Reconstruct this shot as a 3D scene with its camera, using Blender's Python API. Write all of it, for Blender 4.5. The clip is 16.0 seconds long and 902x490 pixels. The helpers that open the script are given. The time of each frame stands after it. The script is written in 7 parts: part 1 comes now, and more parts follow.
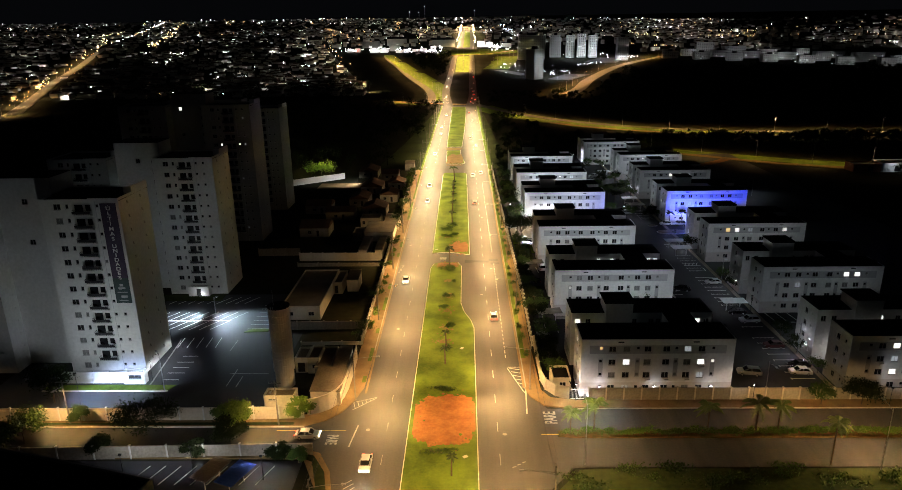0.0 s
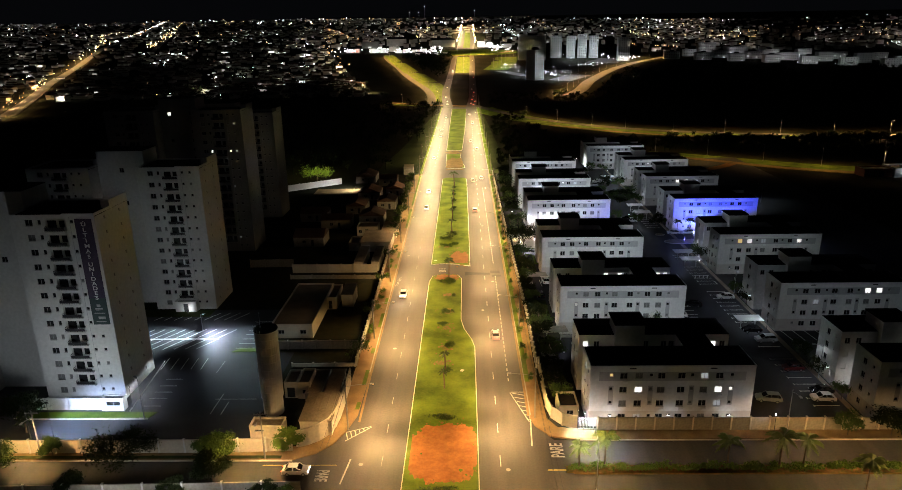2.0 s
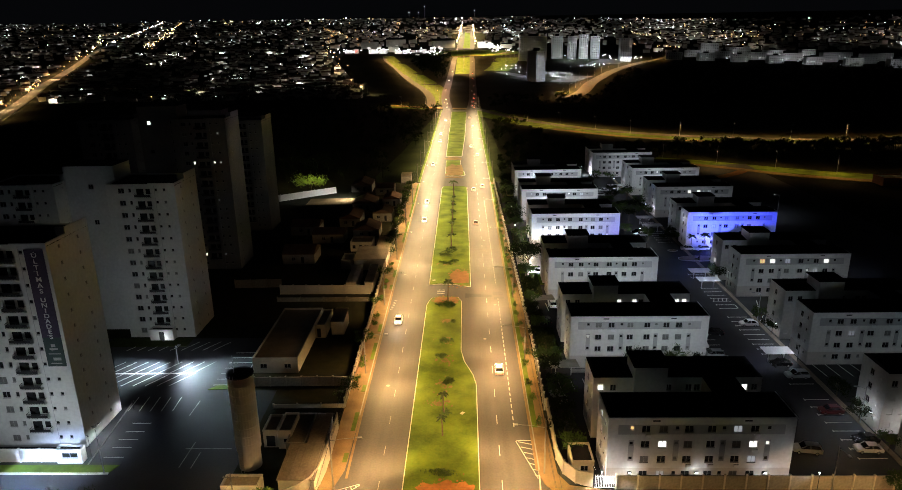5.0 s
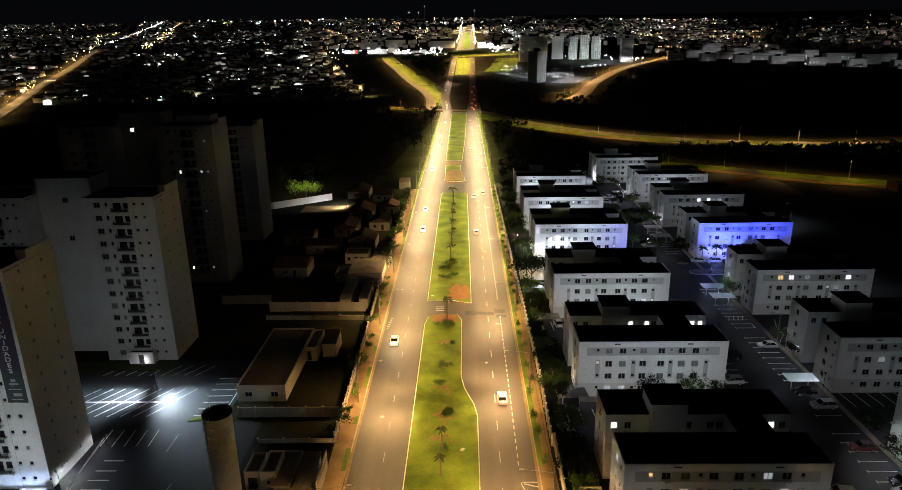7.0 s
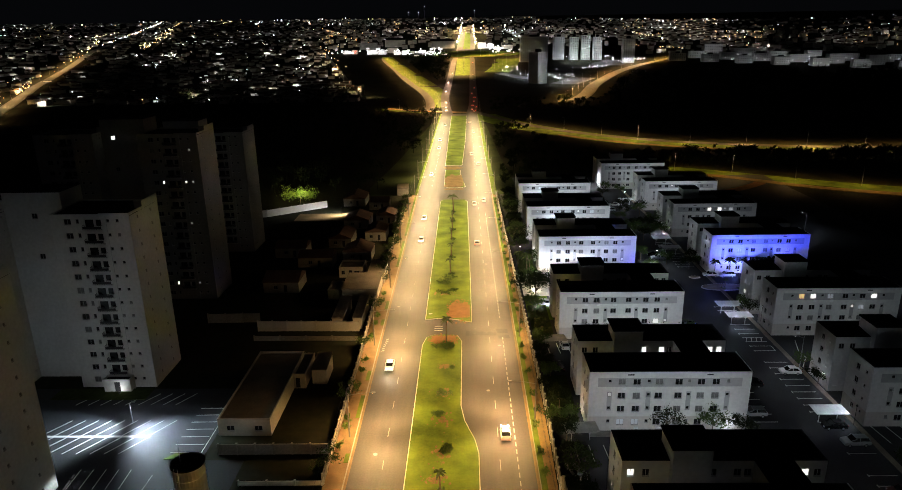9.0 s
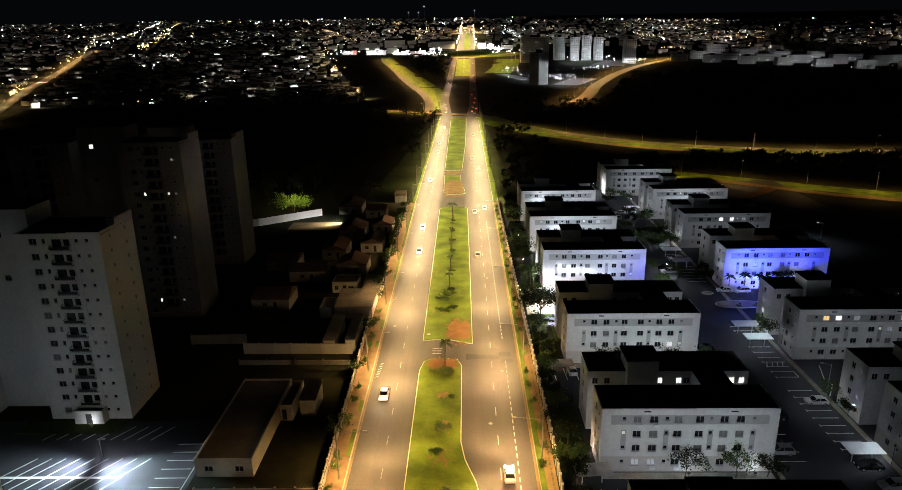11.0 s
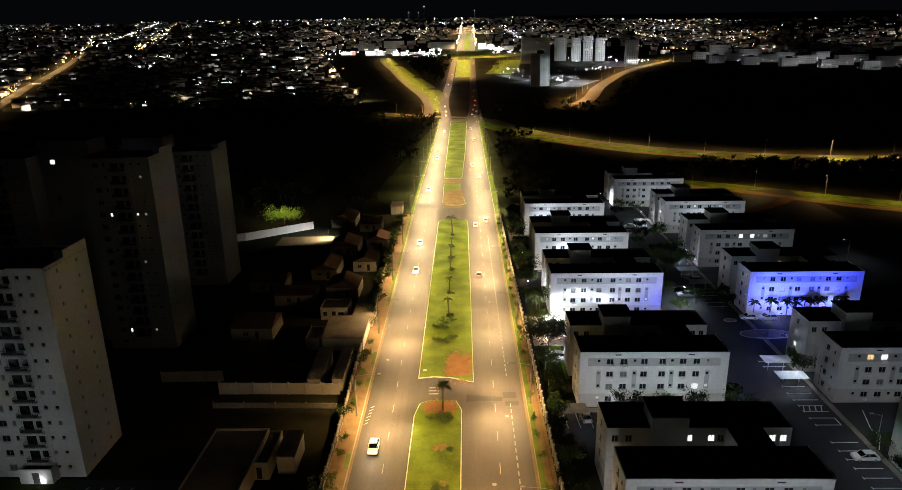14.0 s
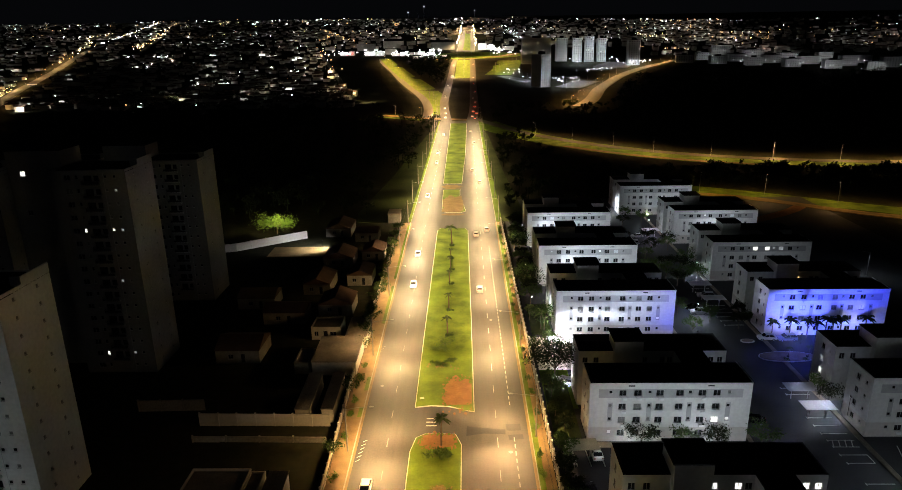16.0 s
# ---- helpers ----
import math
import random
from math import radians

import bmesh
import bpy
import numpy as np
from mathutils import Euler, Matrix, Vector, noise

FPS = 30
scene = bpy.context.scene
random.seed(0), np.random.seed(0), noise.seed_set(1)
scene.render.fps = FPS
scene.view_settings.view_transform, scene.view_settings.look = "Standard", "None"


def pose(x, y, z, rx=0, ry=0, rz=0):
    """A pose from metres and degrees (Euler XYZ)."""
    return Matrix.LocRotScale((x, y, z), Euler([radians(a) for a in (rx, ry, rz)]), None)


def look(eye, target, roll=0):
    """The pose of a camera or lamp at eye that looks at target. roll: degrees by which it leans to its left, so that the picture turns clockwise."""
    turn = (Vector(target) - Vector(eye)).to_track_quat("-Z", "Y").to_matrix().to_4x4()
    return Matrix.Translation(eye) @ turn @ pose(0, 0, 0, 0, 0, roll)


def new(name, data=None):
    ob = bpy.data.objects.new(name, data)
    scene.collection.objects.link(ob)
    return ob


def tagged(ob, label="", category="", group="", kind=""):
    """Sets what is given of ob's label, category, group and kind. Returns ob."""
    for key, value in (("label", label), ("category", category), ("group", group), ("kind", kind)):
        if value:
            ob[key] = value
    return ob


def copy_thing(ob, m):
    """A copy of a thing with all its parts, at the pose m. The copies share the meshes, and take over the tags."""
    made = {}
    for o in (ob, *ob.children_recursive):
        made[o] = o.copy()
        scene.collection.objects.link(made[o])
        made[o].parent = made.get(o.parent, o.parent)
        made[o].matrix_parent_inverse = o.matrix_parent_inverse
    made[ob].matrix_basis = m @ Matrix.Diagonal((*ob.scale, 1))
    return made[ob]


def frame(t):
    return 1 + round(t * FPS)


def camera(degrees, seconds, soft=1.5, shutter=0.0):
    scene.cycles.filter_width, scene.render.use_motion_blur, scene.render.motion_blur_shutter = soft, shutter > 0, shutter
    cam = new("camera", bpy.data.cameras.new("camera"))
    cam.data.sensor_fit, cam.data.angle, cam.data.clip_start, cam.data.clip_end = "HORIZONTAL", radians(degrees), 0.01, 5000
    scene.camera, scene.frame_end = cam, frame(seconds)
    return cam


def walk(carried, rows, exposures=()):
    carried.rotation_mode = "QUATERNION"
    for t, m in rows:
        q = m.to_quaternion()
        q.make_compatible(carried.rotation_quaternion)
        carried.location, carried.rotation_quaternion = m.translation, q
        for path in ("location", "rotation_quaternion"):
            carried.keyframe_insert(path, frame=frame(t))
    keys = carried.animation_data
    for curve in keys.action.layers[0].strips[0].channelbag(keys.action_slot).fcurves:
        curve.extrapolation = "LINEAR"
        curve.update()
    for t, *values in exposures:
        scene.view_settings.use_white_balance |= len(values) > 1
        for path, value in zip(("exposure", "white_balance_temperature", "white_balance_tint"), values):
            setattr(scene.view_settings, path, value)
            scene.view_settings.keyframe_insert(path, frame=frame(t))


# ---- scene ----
cam = camera(68.14, 16.0, soft=0.75)


def eye_at(t):
    s = t / 16
    return (6.70 - 0.57 * s + 0.22 * s * s, 67.41 * s + 28.34 * s * s - 13.43 * s ** 3, 65 + 4.98 * s - 0.555 * s * s)


walk(cam, [(0.5 * k, pose(*eye_at(0.5 * k), 90 - 17.593, 0, 1.448) @ pose(0, 0, 0, 0, 0, -0.959)) for k in range(33)],
     exposures=[(0, 0.0), (16, 0.0)])

# ---- world and light ----
world = bpy.data.worlds.new("night_sky")
scene.world = world
world.use_nodes = True
bg = world.node_tree.nodes["Background"]
bg.inputs["Color"].default_value = (0.72, 0.80, 1.0, 1)
bg.inputs["Strength"].default_value = 0.0023

SODIUM = (1.0, 0.585, 0.215)
COOL = (0.82, 0.90, 1.0)
BLUE = (0.055, 0.080, 1.0)


def spot(at, target, watts, colour, angle=150, blend=0.6, radius=0.25):
    d = bpy.data.lights.new("light", "SPOT")
    d.energy, d.color, d.spot_size, d.spot_blend, d.shadow_soft_size = watts, colour, radians(angle), blend, radius
    ob = new("light", d)
    ob.matrix_world = look(at, target)
    return ob


def bulb(at, watts, colour, radius=0.15):
    d = bpy.data.lights.new("light", "POINT")
    d.energy, d.color, d.shadow_soft_size = watts, colour, radius
    ob = new("light", d)
    ob.location = at
    return ob


# ---- materials ----
def nodes_of(name):
    m = bpy.data.materials.new(name)
    m.use_nodes = True
    nt = m.node_tree
    return m, nt, nt.nodes["Principled BSDF"]


def surface(name, a, b, big=1.0, fine=12.0, rough=0.85, bump=0.2, metal=0.0, where="Object", vary=0.0, spec=0.3, stretch=None, grain=0.45):
    """Two colours mixed by coarse and fine noise, with fine relief; vary: brightness change from object to object."""
    m, nt, p = nodes_of(name)
    N, L = nt.nodes, nt.links
    if where == "World":
        src = N.new("ShaderNodeNewGeometry").outputs["Position"]
    else:
        src = N.new("ShaderNodeTexCoord").outputs["Object"]
    if stretch:
        mp = N.new("ShaderNodeMapping")
        mp.inputs["Scale"].default_value = stretch
        L.new(src, mp.inputs["Vector"])
        coarse = mp.outputs["Vector"]
    else:
        coarse = src
    n1, n2 = N.new("ShaderNodeTexNoise"), N.new("ShaderNodeTexNoise")
    for n, s, d in ((n1, big, 4), (n2, fine, 3)):
        n.inputs["Scale"].default_value, n.inputs["Detail"].default_value = s, d
        L.new(coarse if n is n1 else src, n.inputs["Vector"])
    mix = N.new("ShaderNodeMath")
    mix.operation = "MULTIPLY_ADD"
    mix.inputs[1].default_value = grain
    L.new(n2.outputs["Fac"], mix.inputs[0])
    half = N.new("ShaderNodeMath")
    half.operation = "MULTIPLY"
    half.inputs[1].default_value = 1.10 - grain
    L.new(n1.outputs["Fac"], half.inputs[0])
    L.new(half.outputs[0], mix.inputs[2])
    ramp = N.new("ShaderNodeValToRGB")
    ramp.color_ramp.elements[0].position, ramp.color_ramp.elements[1].position = 0.36, 0.74
    ramp.color_ramp.elements[0].color, ramp.color_ramp.elements[1].color = (*a, 1), (*b, 1)
    L.new(mix.outputs[0], ramp.inputs["Fac"])
    out = ramp.outputs["Color"]
    if vary:
        info = N.new("ShaderNodeObjectInfo")
        mr = N.new("ShaderNodeMapRange")
        mr.inputs["To Min"].default_value, mr.inputs["To Max"].default_value = 1 - vary, 1 + vary
        L.new(info.outputs["Random"], mr.inputs["Value"])
        hsv = N.new("ShaderNodeHueSaturation")
        L.new(mr.outputs[0], hsv.inputs["Value"])
        L.new(out, hsv.inputs["Color"])
        out = hsv.outputs["Color"]
    L.new(out, p.inputs["Base Color"])
    p.inputs["Roughness"].default_value, p.inputs["Metallic"].default_value = rough, metal
    p.inputs["Specular IOR Level"].default_value = spec
    if bump:
        bn = N.new("ShaderNodeBump")
        bn.inputs["Strength"].default_value, bn.inputs["Distance"].default_value = bump, 0.05
        L.new(n2.outputs["Fac"], bn.inputs["Height"])
        L.new(bn.outputs["Normal"], p.inputs["Normal"])
    return m


def glow(name, colour, strength):
    m, nt, p = nodes_of(name)
    p.inputs["Base Color"].default_value = (*[0.5 * c for c in colour], 1)
    p.inputs["Emission Color"].default_value = (*colour, 1)
    p.inputs["Emission Strength"].default_value = strength
    return m


ASPHALT = surface("asphalt", (0.047, 0.0445, 0.0445), (0.084, 0.078, 0.075), 1.0, 3.0, 0.72, 0.25, where="World", spec=0.25, stretch=(0.42, 0.028, 1.0))
ASPHALT_DARK = surface("asphalt_lot", (0.020, 0.021, 0.023), (0.040, 0.041, 0.045), 0.12, 3.0, 0.75, 0.25, where="World")
PAVING = surface("paving", (0.15, 0.098, 0.045), (0.28, 0.19, 0.09), 0.4, 6.0, 0.9, 0.3, where="World")
CONCRETE = surface("concrete", (0.24, 0.23, 0.21), (0.40, 0.38, 0.35), 0.5, 5.0, 0.9, 0.25, vary=0.08)
KERB = surface("kerb_paint", (0.50, 0.47, 0.40), (0.78, 0.75, 0.68), 0.6, 6.0, 0.8, 0.15, where="World")
PAINT = surface("road_paint", (0.30, 0.29, 0.27), (0.66, 0.65, 0.62), 0.8, 8.0, 0.7, 0.1, where="World")
PAINT_WORN = surface("worn_road_paint", (0.10, 0.095, 0.085), (0.46, 0.45, 0.42), 0.9, 5.0, 0.7, 0.1, where="World")
BAY_PAINT = surface("bay_paint", (0.60, 0.60, 0.54), (0.85, 0.85, 0.78), 0.8, 8.0, 0.7, 0.1, where="World")
PAINT_YELLOW = surface("road_paint_yellow", (0.50, 0.40, 0.10), (0.72, 0.60, 0.18), 0.8, 8.0, 0.7, 0.1, where="World")
LAWN = surface("lawn", (0.048, 0.078, 0.008), (0.148, 0.215, 0.022), 0.16, 2.4, 0.95, 0.3, where="World", spec=0.1, grain=0.22)
LAWN_DARK = surface("rough_grass", (0.020, 0.030, 0.010), (0.060, 0.075, 0.022), 0.05, 1.2, 0.95, 0.8, where="World", spec=0.1)
VERGE_DRY = surface("dry_verge", (0.045, 0.065, 0.014), (0.20, 0.10, 0.045), 0.35, 2.0, 0.95, 0.7, where="World", spec=0.1)
SOIL = surface("red_soil", (0.22, 0.086, 0.028), (0.37, 0.160, 0.052), 0.45, 2.0, 0.95, 0.6, where="World", spec=0.1)
SOIL_DULL = surface("worn_soil", (0.165, 0.085, 0.032), (0.27, 0.135, 0.055), 0.4, 2.6, 0.95, 0.6, where="World", spec=0.1)
DRY_EARTH = surface("dry_earth", (0.12, 0.085, 0.040), (0.24, 0.165, 0.075), 0.3, 2.2, 0.95, 0.6, where="World", spec=0.1)
EARTH = surface("dark_ground", (0.016, 0.018, 0.010), (0.040, 0.038, 0.022), 0.02, 0.5, 0.95, 0.4, where="World", spec=0.05)
FOREST = surface("forest_leaf", (0.010, 0.016, 0.006), (0.030, 0.042, 0.014), 0.3, 3.0, 0.9, 0.0, spec=0.1)
LEAF = surface("leaf", (0.035, 0.070, 0.015), (0.090, 0.140, 0.035), 0.7, 5.0, 0.7, 0.0, vary=0.2, spec=0.2)
LEAF_BRIGHT = surface("young_leaf", (0.07, 0.13, 0.02), (0.15, 0.22, 0.04), 0.7, 5.0, 0.7, 0.0, vary=0.2, spec=0.2)
PALM = surface("palm_leaf", (0.065, 0.105, 0.020), (0.16, 0.21, 0.05), 0.9, 6.0, 0.6, 0.0, vary=0.15, spec=0.25)
PALM_DARK = surface("dark_palm_leaf", (0.018, 0.032, 0.008), (0.055, 0.080, 0.020), 0.9, 6.0, 0.7, 0.0, vary=0.15, spec=0.15)
BARK = surface("bark", (0.08, 0.06, 0.045), (0.19, 0.15, 0.11), 1.5, 14.0, 0.95, 0.5)
WHITE = surface("white_render", (0.58, 0.58, 0.57), (0.78, 0.78, 0.77), 0.10, 1.6, 0.85, 0.12, vary=0.04)
GREY = surface("grey_render", (0.36, 0.36, 0.37), (0.48, 0.48, 0.49), 0.15, 1.6, 0.85, 0.12)
BASE = surface("base_render", (0.48, 0.45, 0.43), (0.64, 0.61, 0.58), 0.15, 1.6, 0.85, 0.12)
CREAM = surface("cream_render", (0.50, 0.46, 0.38), (0.72, 0.66, 0.56), 0.25, 2.5, 0.88, 0.2, vary=0.08)
DINGY = surface("weathered_render", (0.22, 0.20, 0.17), (0.42, 0.39, 0.33), 0.3, 2.5, 0.9, 0.2, vary=0.15)
# white render with the shade of the two rear towers put into its colour
WHITE_SHADED = surface("shaded_white_render", (0.22, 0.215, 0.21), (0.34, 0.33, 0.32), 0.12, 1.6, 0.9, 0.15)
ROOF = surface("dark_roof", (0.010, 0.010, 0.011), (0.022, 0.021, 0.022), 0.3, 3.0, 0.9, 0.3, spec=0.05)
FIBRO = surface("fibre_cement_roof", (0.17, 0.14, 0.105), (0.32, 0.275, 0.21), 0.3, 3.0, 0.9, 0.3, vary=0.1)
BRICK = surface("brick_paint", (0.17, 0.075, 0.045), (0.28, 0.13, 0.08), 0.3, 3.0, 0.9, 0.2)
CLAY = surface("clay_roof", (0.08, 0.05, 0.035), (0.17, 0.10, 0.07), 0.4, 4.0, 0.9, 0.3)
STEEL = surface("galvanised_steel", (0.30, 0.31, 0.32), (0.45, 0.46, 0.47), 1.0, 10.0, 0.45, 0.05, metal=0.8)
POLE = surface("pole_concrete", (0.16, 0.15, 0.13), (0.30, 0.28, 0.25), 0.8, 8.0, 0.9, 0.2)
DARKMETAL = surface("dark_metal", (0.02, 0.02, 0.022), (0.05, 0.05, 0.055), 1.0, 9.0, 0.5, 0.05, metal=0.4)
WHITEMETAL = surface("white_metal", (0.62, 0.63, 0.64), (0.80, 0.81, 0.82), 0.7, 6.0, 0.5, 0.05)
FRAME = surface("window_frame", (0.30, 0.30, 0.30), (0.42, 0.42, 0.42), 0.8, 6.0, 0.5, 0.0)
GLASS = surface("dark_glass", (0.010, 0.011, 0.013), (0.030, 0.032, 0.036), 0.4, 1.0, 0.12, 0.0, spec=0.6)
CURTAIN = surface("curtained_glass", (0.10, 0.10, 0.10), (0.24, 0.24, 0.24), 0.6, 3.0, 0.3, 0.0, spec=0.5)
LIT = glow("lit_room", (1.0, 0.97, 0.90), 1.6)
LIT_WARM = glow("lit_room_warm", (1.0, 0.62, 0.25), 1.2)
LIT_DIM = glow("dim_room", (0.9, 0.95, 1.0), 0.30)
LENS = glow("lamp_lens", (1.0, 0.72, 0.35), 6.0)
LENS_COOL = glow("cool_lamp_lens", (0.90, 0.95, 1.0), 14.0)
LENS_BLUE = glow("blue_lamp_lens", (0.10, 0.15, 1.0), 40.0)
HEAD = glow("headlight", (1.0, 0.92, 0.75), 26.0)
TAIL = glow("taillight", (1.0, 0.04, 0.02), 16.0)
TAIL_OFF = surface("taillight_off", (0.10, 0.008, 0.006), (0.22, 0.015, 0.01), 2.0, 9.0, 0.3, 0.0)
HEAD_OFF = surface("headlight_off", (0.35, 0.36, 0.37), (0.55, 0.56, 0.57), 2.0, 9.0, 0.2, 0.0)
TYRE = surface("tyre", (0.012, 0.012, 0.012), (0.03, 0.03, 0.03), 3.0, 20.0, 0.9, 0.2)
RIM = surface("rim", (0.30, 0.31, 0.32), (0.50, 0.51, 0.52), 3.0, 20.0, 0.35, 0.0, metal=0.7)
CARGLASS = surface("car_glass", (0.008, 0.009, 0.010), (0.02, 0.021, 0.023), 1.0, 4.0, 0.06, 0.0, spec=0.7)
CAR_WHITE = surface("white_car_paint", (0.62, 0.62, 0.61), (0.76, 0.76, 0.75), 0.8, 5.0, 0.3, 0.0, spec=0.5)
CAR_SILVER = surface("silver_car_paint", (0.30, 0.31, 0.32), (0.42, 0.43, 0.44), 0.8, 5.0, 0.3, 0.0, metal=0.4, spec=0.5)
CAR_DARK = surface("black_car_paint", (0.010, 0.010, 0.011), (0.025, 0.025, 0.027), 0.8, 5.0, 0.25, 0.0, spec=0.5)
CAR_RED = surface("red_car_paint", (0.045, 0.006, 0.006), (0.09, 0.010, 0.010), 0.8, 5.0, 0.3, 0.0, spec=0.5)
BANNER = surface("purple_banner", (0.050, 0.035, 0.070), (0.085, 0.065, 0.110), 0.3, 3.0, 0.7, 0.1)
BANNER_TEAL = surface("teal_banner", (0.035, 0.060, 0.060), (0.055, 0.085, 0.085), 0.3, 3.0, 0.7, 0.1)
LETTER = surface("white_letter", (0.62, 0.60, 0.62), (0.78, 0.76, 0.78), 0.8, 5.0, 0.7, 0.0)
BLUE_SHEET = surface("blue_canopy_sheet", (0.03, 0.09, 0.50), (0.05, 0.14, 0.68), 0.5, 4.0, 0.5, 0.1)


# ---- mesh helpers ----
def box(bm, x0, x1, y0, y1, z0, z1):
    v = [bm.verts.new((x, y, z)) for z in (z0, z1) for y in (y0, y1) for x in (x0, x1)]
    for q in ((0, 2, 3, 1), (4, 5, 7, 6), (0, 1, 5, 4), (2, 6, 7, 3), (0, 4, 6, 2), (1, 3, 7, 5)):
        bm.faces.new([v[i] for i in q])
    return v


def prism(bm, pts, z0, z1):
    """An upright block over a plan outline, counter-clockwise."""
    lo, hi = [bm.verts.new((x, y, z0)) for x, y in pts], [bm.verts.new((x, y, z1)) for x, y in pts]
    n = len(pts)
    bm.faces.new(hi)
    bm.faces.new(lo[::-1])
    for i in range(n):
        j = (i + 1) % n
        bm.faces.new((lo[i], lo[j], hi[j], hi[i]))


def tube(bm, a, b, r0, r1, n=8, cap=True):
    a, b = Vector(a), Vector(b)
    d = (b - a).normalized()
    u = d.orthogonal().normalized()
    w = d.cross(u)
    rings = []
    for c, r in ((a, r0), (b, r1)):
        rings.append([bm.verts.new(c + r * (math.cos(2 * math.pi * i / n) * u + math.sin(2 * math.pi * i / n) * w)) for i in range(n)])
    for i in range(n):
        j = (i + 1) % n
        bm.faces.new((rings[0][i], rings[0][j], rings[1][j], rings[1][i]))
    if cap:
        bm.faces.new(rings[0][::-1])
        bm.faces.new(rings[1])


def mesh_of(name, bm, material, smooth=False):
    me = bpy.data.meshes.new(name)
    bmesh.ops.recalc_face_normals(bm, faces=bm.faces)
    bm.to_mesh(me)
    bm.free()
    for m in (material if isinstance(material, (list, tuple)) else (material,)):
        me.materials.append(m)
    if smooth:
        me.polygons.foreach_set("use_smooth", [True] * len(me.polygons))
    return me


def part(name, bm, material, parent=None, label="", smooth=False):
    ob = new(name, mesh_of(name, bm, material, smooth))
    ob.parent = parent
    return tagged(ob, label)


def piece(name, me, parent, at, turn=0.0):
    """One more object on a mesh that others share."""
    ob = new(name, me)
    ob.parent, ob.location = parent, at
    ob.rotation_euler = (0, 0, turn)
    return ob


def thing(name, at=(0, 0, 0), label="", category="", group="", kind="", turn=0.0):
    ob = new(name)
    ob.empty_display_size = 0.3
    ob.location, ob.rotation_euler = at, (0, 0, turn)
    return tagged(ob, label, category, group, kind)


def flat(name, pts, z0, z1, material, label, category="", parent=None):
    bm = bmesh.new()
    prism(bm, pts, z0, z1)
    ob = part(name, bm, material, parent, label)
    return tagged(ob, kind="structure", category=category) if parent is None else ob


def rect(x0, x1, y0, y1):
    return [(x0, y0), (x1, y0), (x1, y1), (x0, y1)]


# ---- terrain ----
RISE = [(-600, 0), (760, 0), (950, 2), (1100, 7), (1300, 16), (1500, 28), (2050, 60), (2600, 92), (3500, 132), (4250, 160), (5200, 175)]


def land(y):
    return float(np.interp(y, [a for a, _ in RISE], [b for _, b in RISE]))


def build_ground():
    bm = bmesh.new()
    xs = list(range(-3600, -600, 300)) + list(range(-600, 601, 60)) + list(range(900, 3601, 300))
    ys = list(range(-600, 760, 80)) + list(range(760, 2000, 40)) + list(range(2000, 5000, 150))
    g = [[bm.verts.new((x, y, land(y) - 0.12)) for x in xs] for y in ys]
    for r0, r1 in zip(g, g[1:]):
        for i in range(len(xs) - 1):
            bm.faces.new((r0[i], r0[i + 1], r1[i + 1], r1[i]))
    tagged(part("ground", bm, EARTH, None, "dark bare earth and scrub reaching to the horizon", smooth=True), kind="structure", category="ground")


build_ground()


def ribbon(name, path, width, material, label, lift=0.0, category="road", rails=None):
    """A road of constant width along a plan line, laid on the land."""
    P = []
    for (x0, y0), (x1, y1) in zip(path, path[1:]):
        n = max(1, int(math.hypot(x1 - x0, y1 - y0) / 25))
        P += [(x0 + (x1 - x0) * k / n, y0 + (y1 - y0) * k / n) for k in range(n)]
    P.append(path[-1])
    for _ in range(3):
        P = [P[0]] + [((a[0] + 2 * b[0] + c[0]) / 4, (a[1] + 2 * b[1] + c[1]) / 4) for a, b, c in zip(P, P[1:], P[2:])] + [P[-1]]
    bm = bmesh.new()
    prev = None
    for i, (x, y) in enumerate(P):
        a, b = P[max(0, i - 1)], P[min(len(P) - 1, i + 1)]
        d = Vector((b[0] - a[0], b[1] - a[1])).normalized()
        nx, ny = -d.y * width / 2, d.x * width / 2
        z = land(y) + lift
        row = [bm.verts.new((x + nx, y + ny, z)), bm.verts.new((x - nx, y - ny, z)), bm.verts.new((x - nx, y - ny, z - 0.5)), bm.verts.new((x + nx, y + ny, z - 0.5))]
        if prev:
            for k in range(4):
                bm.faces.new((prev[k], prev[(k + 1) % 4], row[(k + 1) % 4], row[k]))
        prev = row
    return tagged(part(name, bm, material, None, label), kind="structure", category=category), P


# ---- avenue ----
road = flat("road", [(-13.0, -90), (17.6, -90), (17.6, 330), (16.4, 640), (-14.8, 640), (-15.2, 330), (-13.3, 130)], -0.3, 0.0, ASPHALT,
            "warm-lit grey asphalt dual carriageway with worn patches", "road")
flat("road_west_street", rect(-140, -13.0, 94.6, 100.6), -0.3, -0.008, ASPHALT, "dim asphalt side street below a white wall", "road")
flat("road_east_street", [(17.6, 84), (19, 84), (23, 89), (32, 89.4), (180, 89.4), (180, 97.2), (34, 97.2), (21.7, 97.6), (21.9, 99.2), (34.7, 99.5), (180, 99.6), (180, 106.3), (21, 106.4), (17.6, 112)], -0.3, -0.008, ASPHALT,
     "dim asphalt side street split by a planted strip", "road")
flat("road_corner", [(-12.9, 76), (-12.9, 94.7), (-22, 94.7), (-18.4, 93.6), (-15.6, 88.6), (-13.4, 79)], -0.3, -0.004, ASPHALT, "asphalt flare at a street corner", "road")
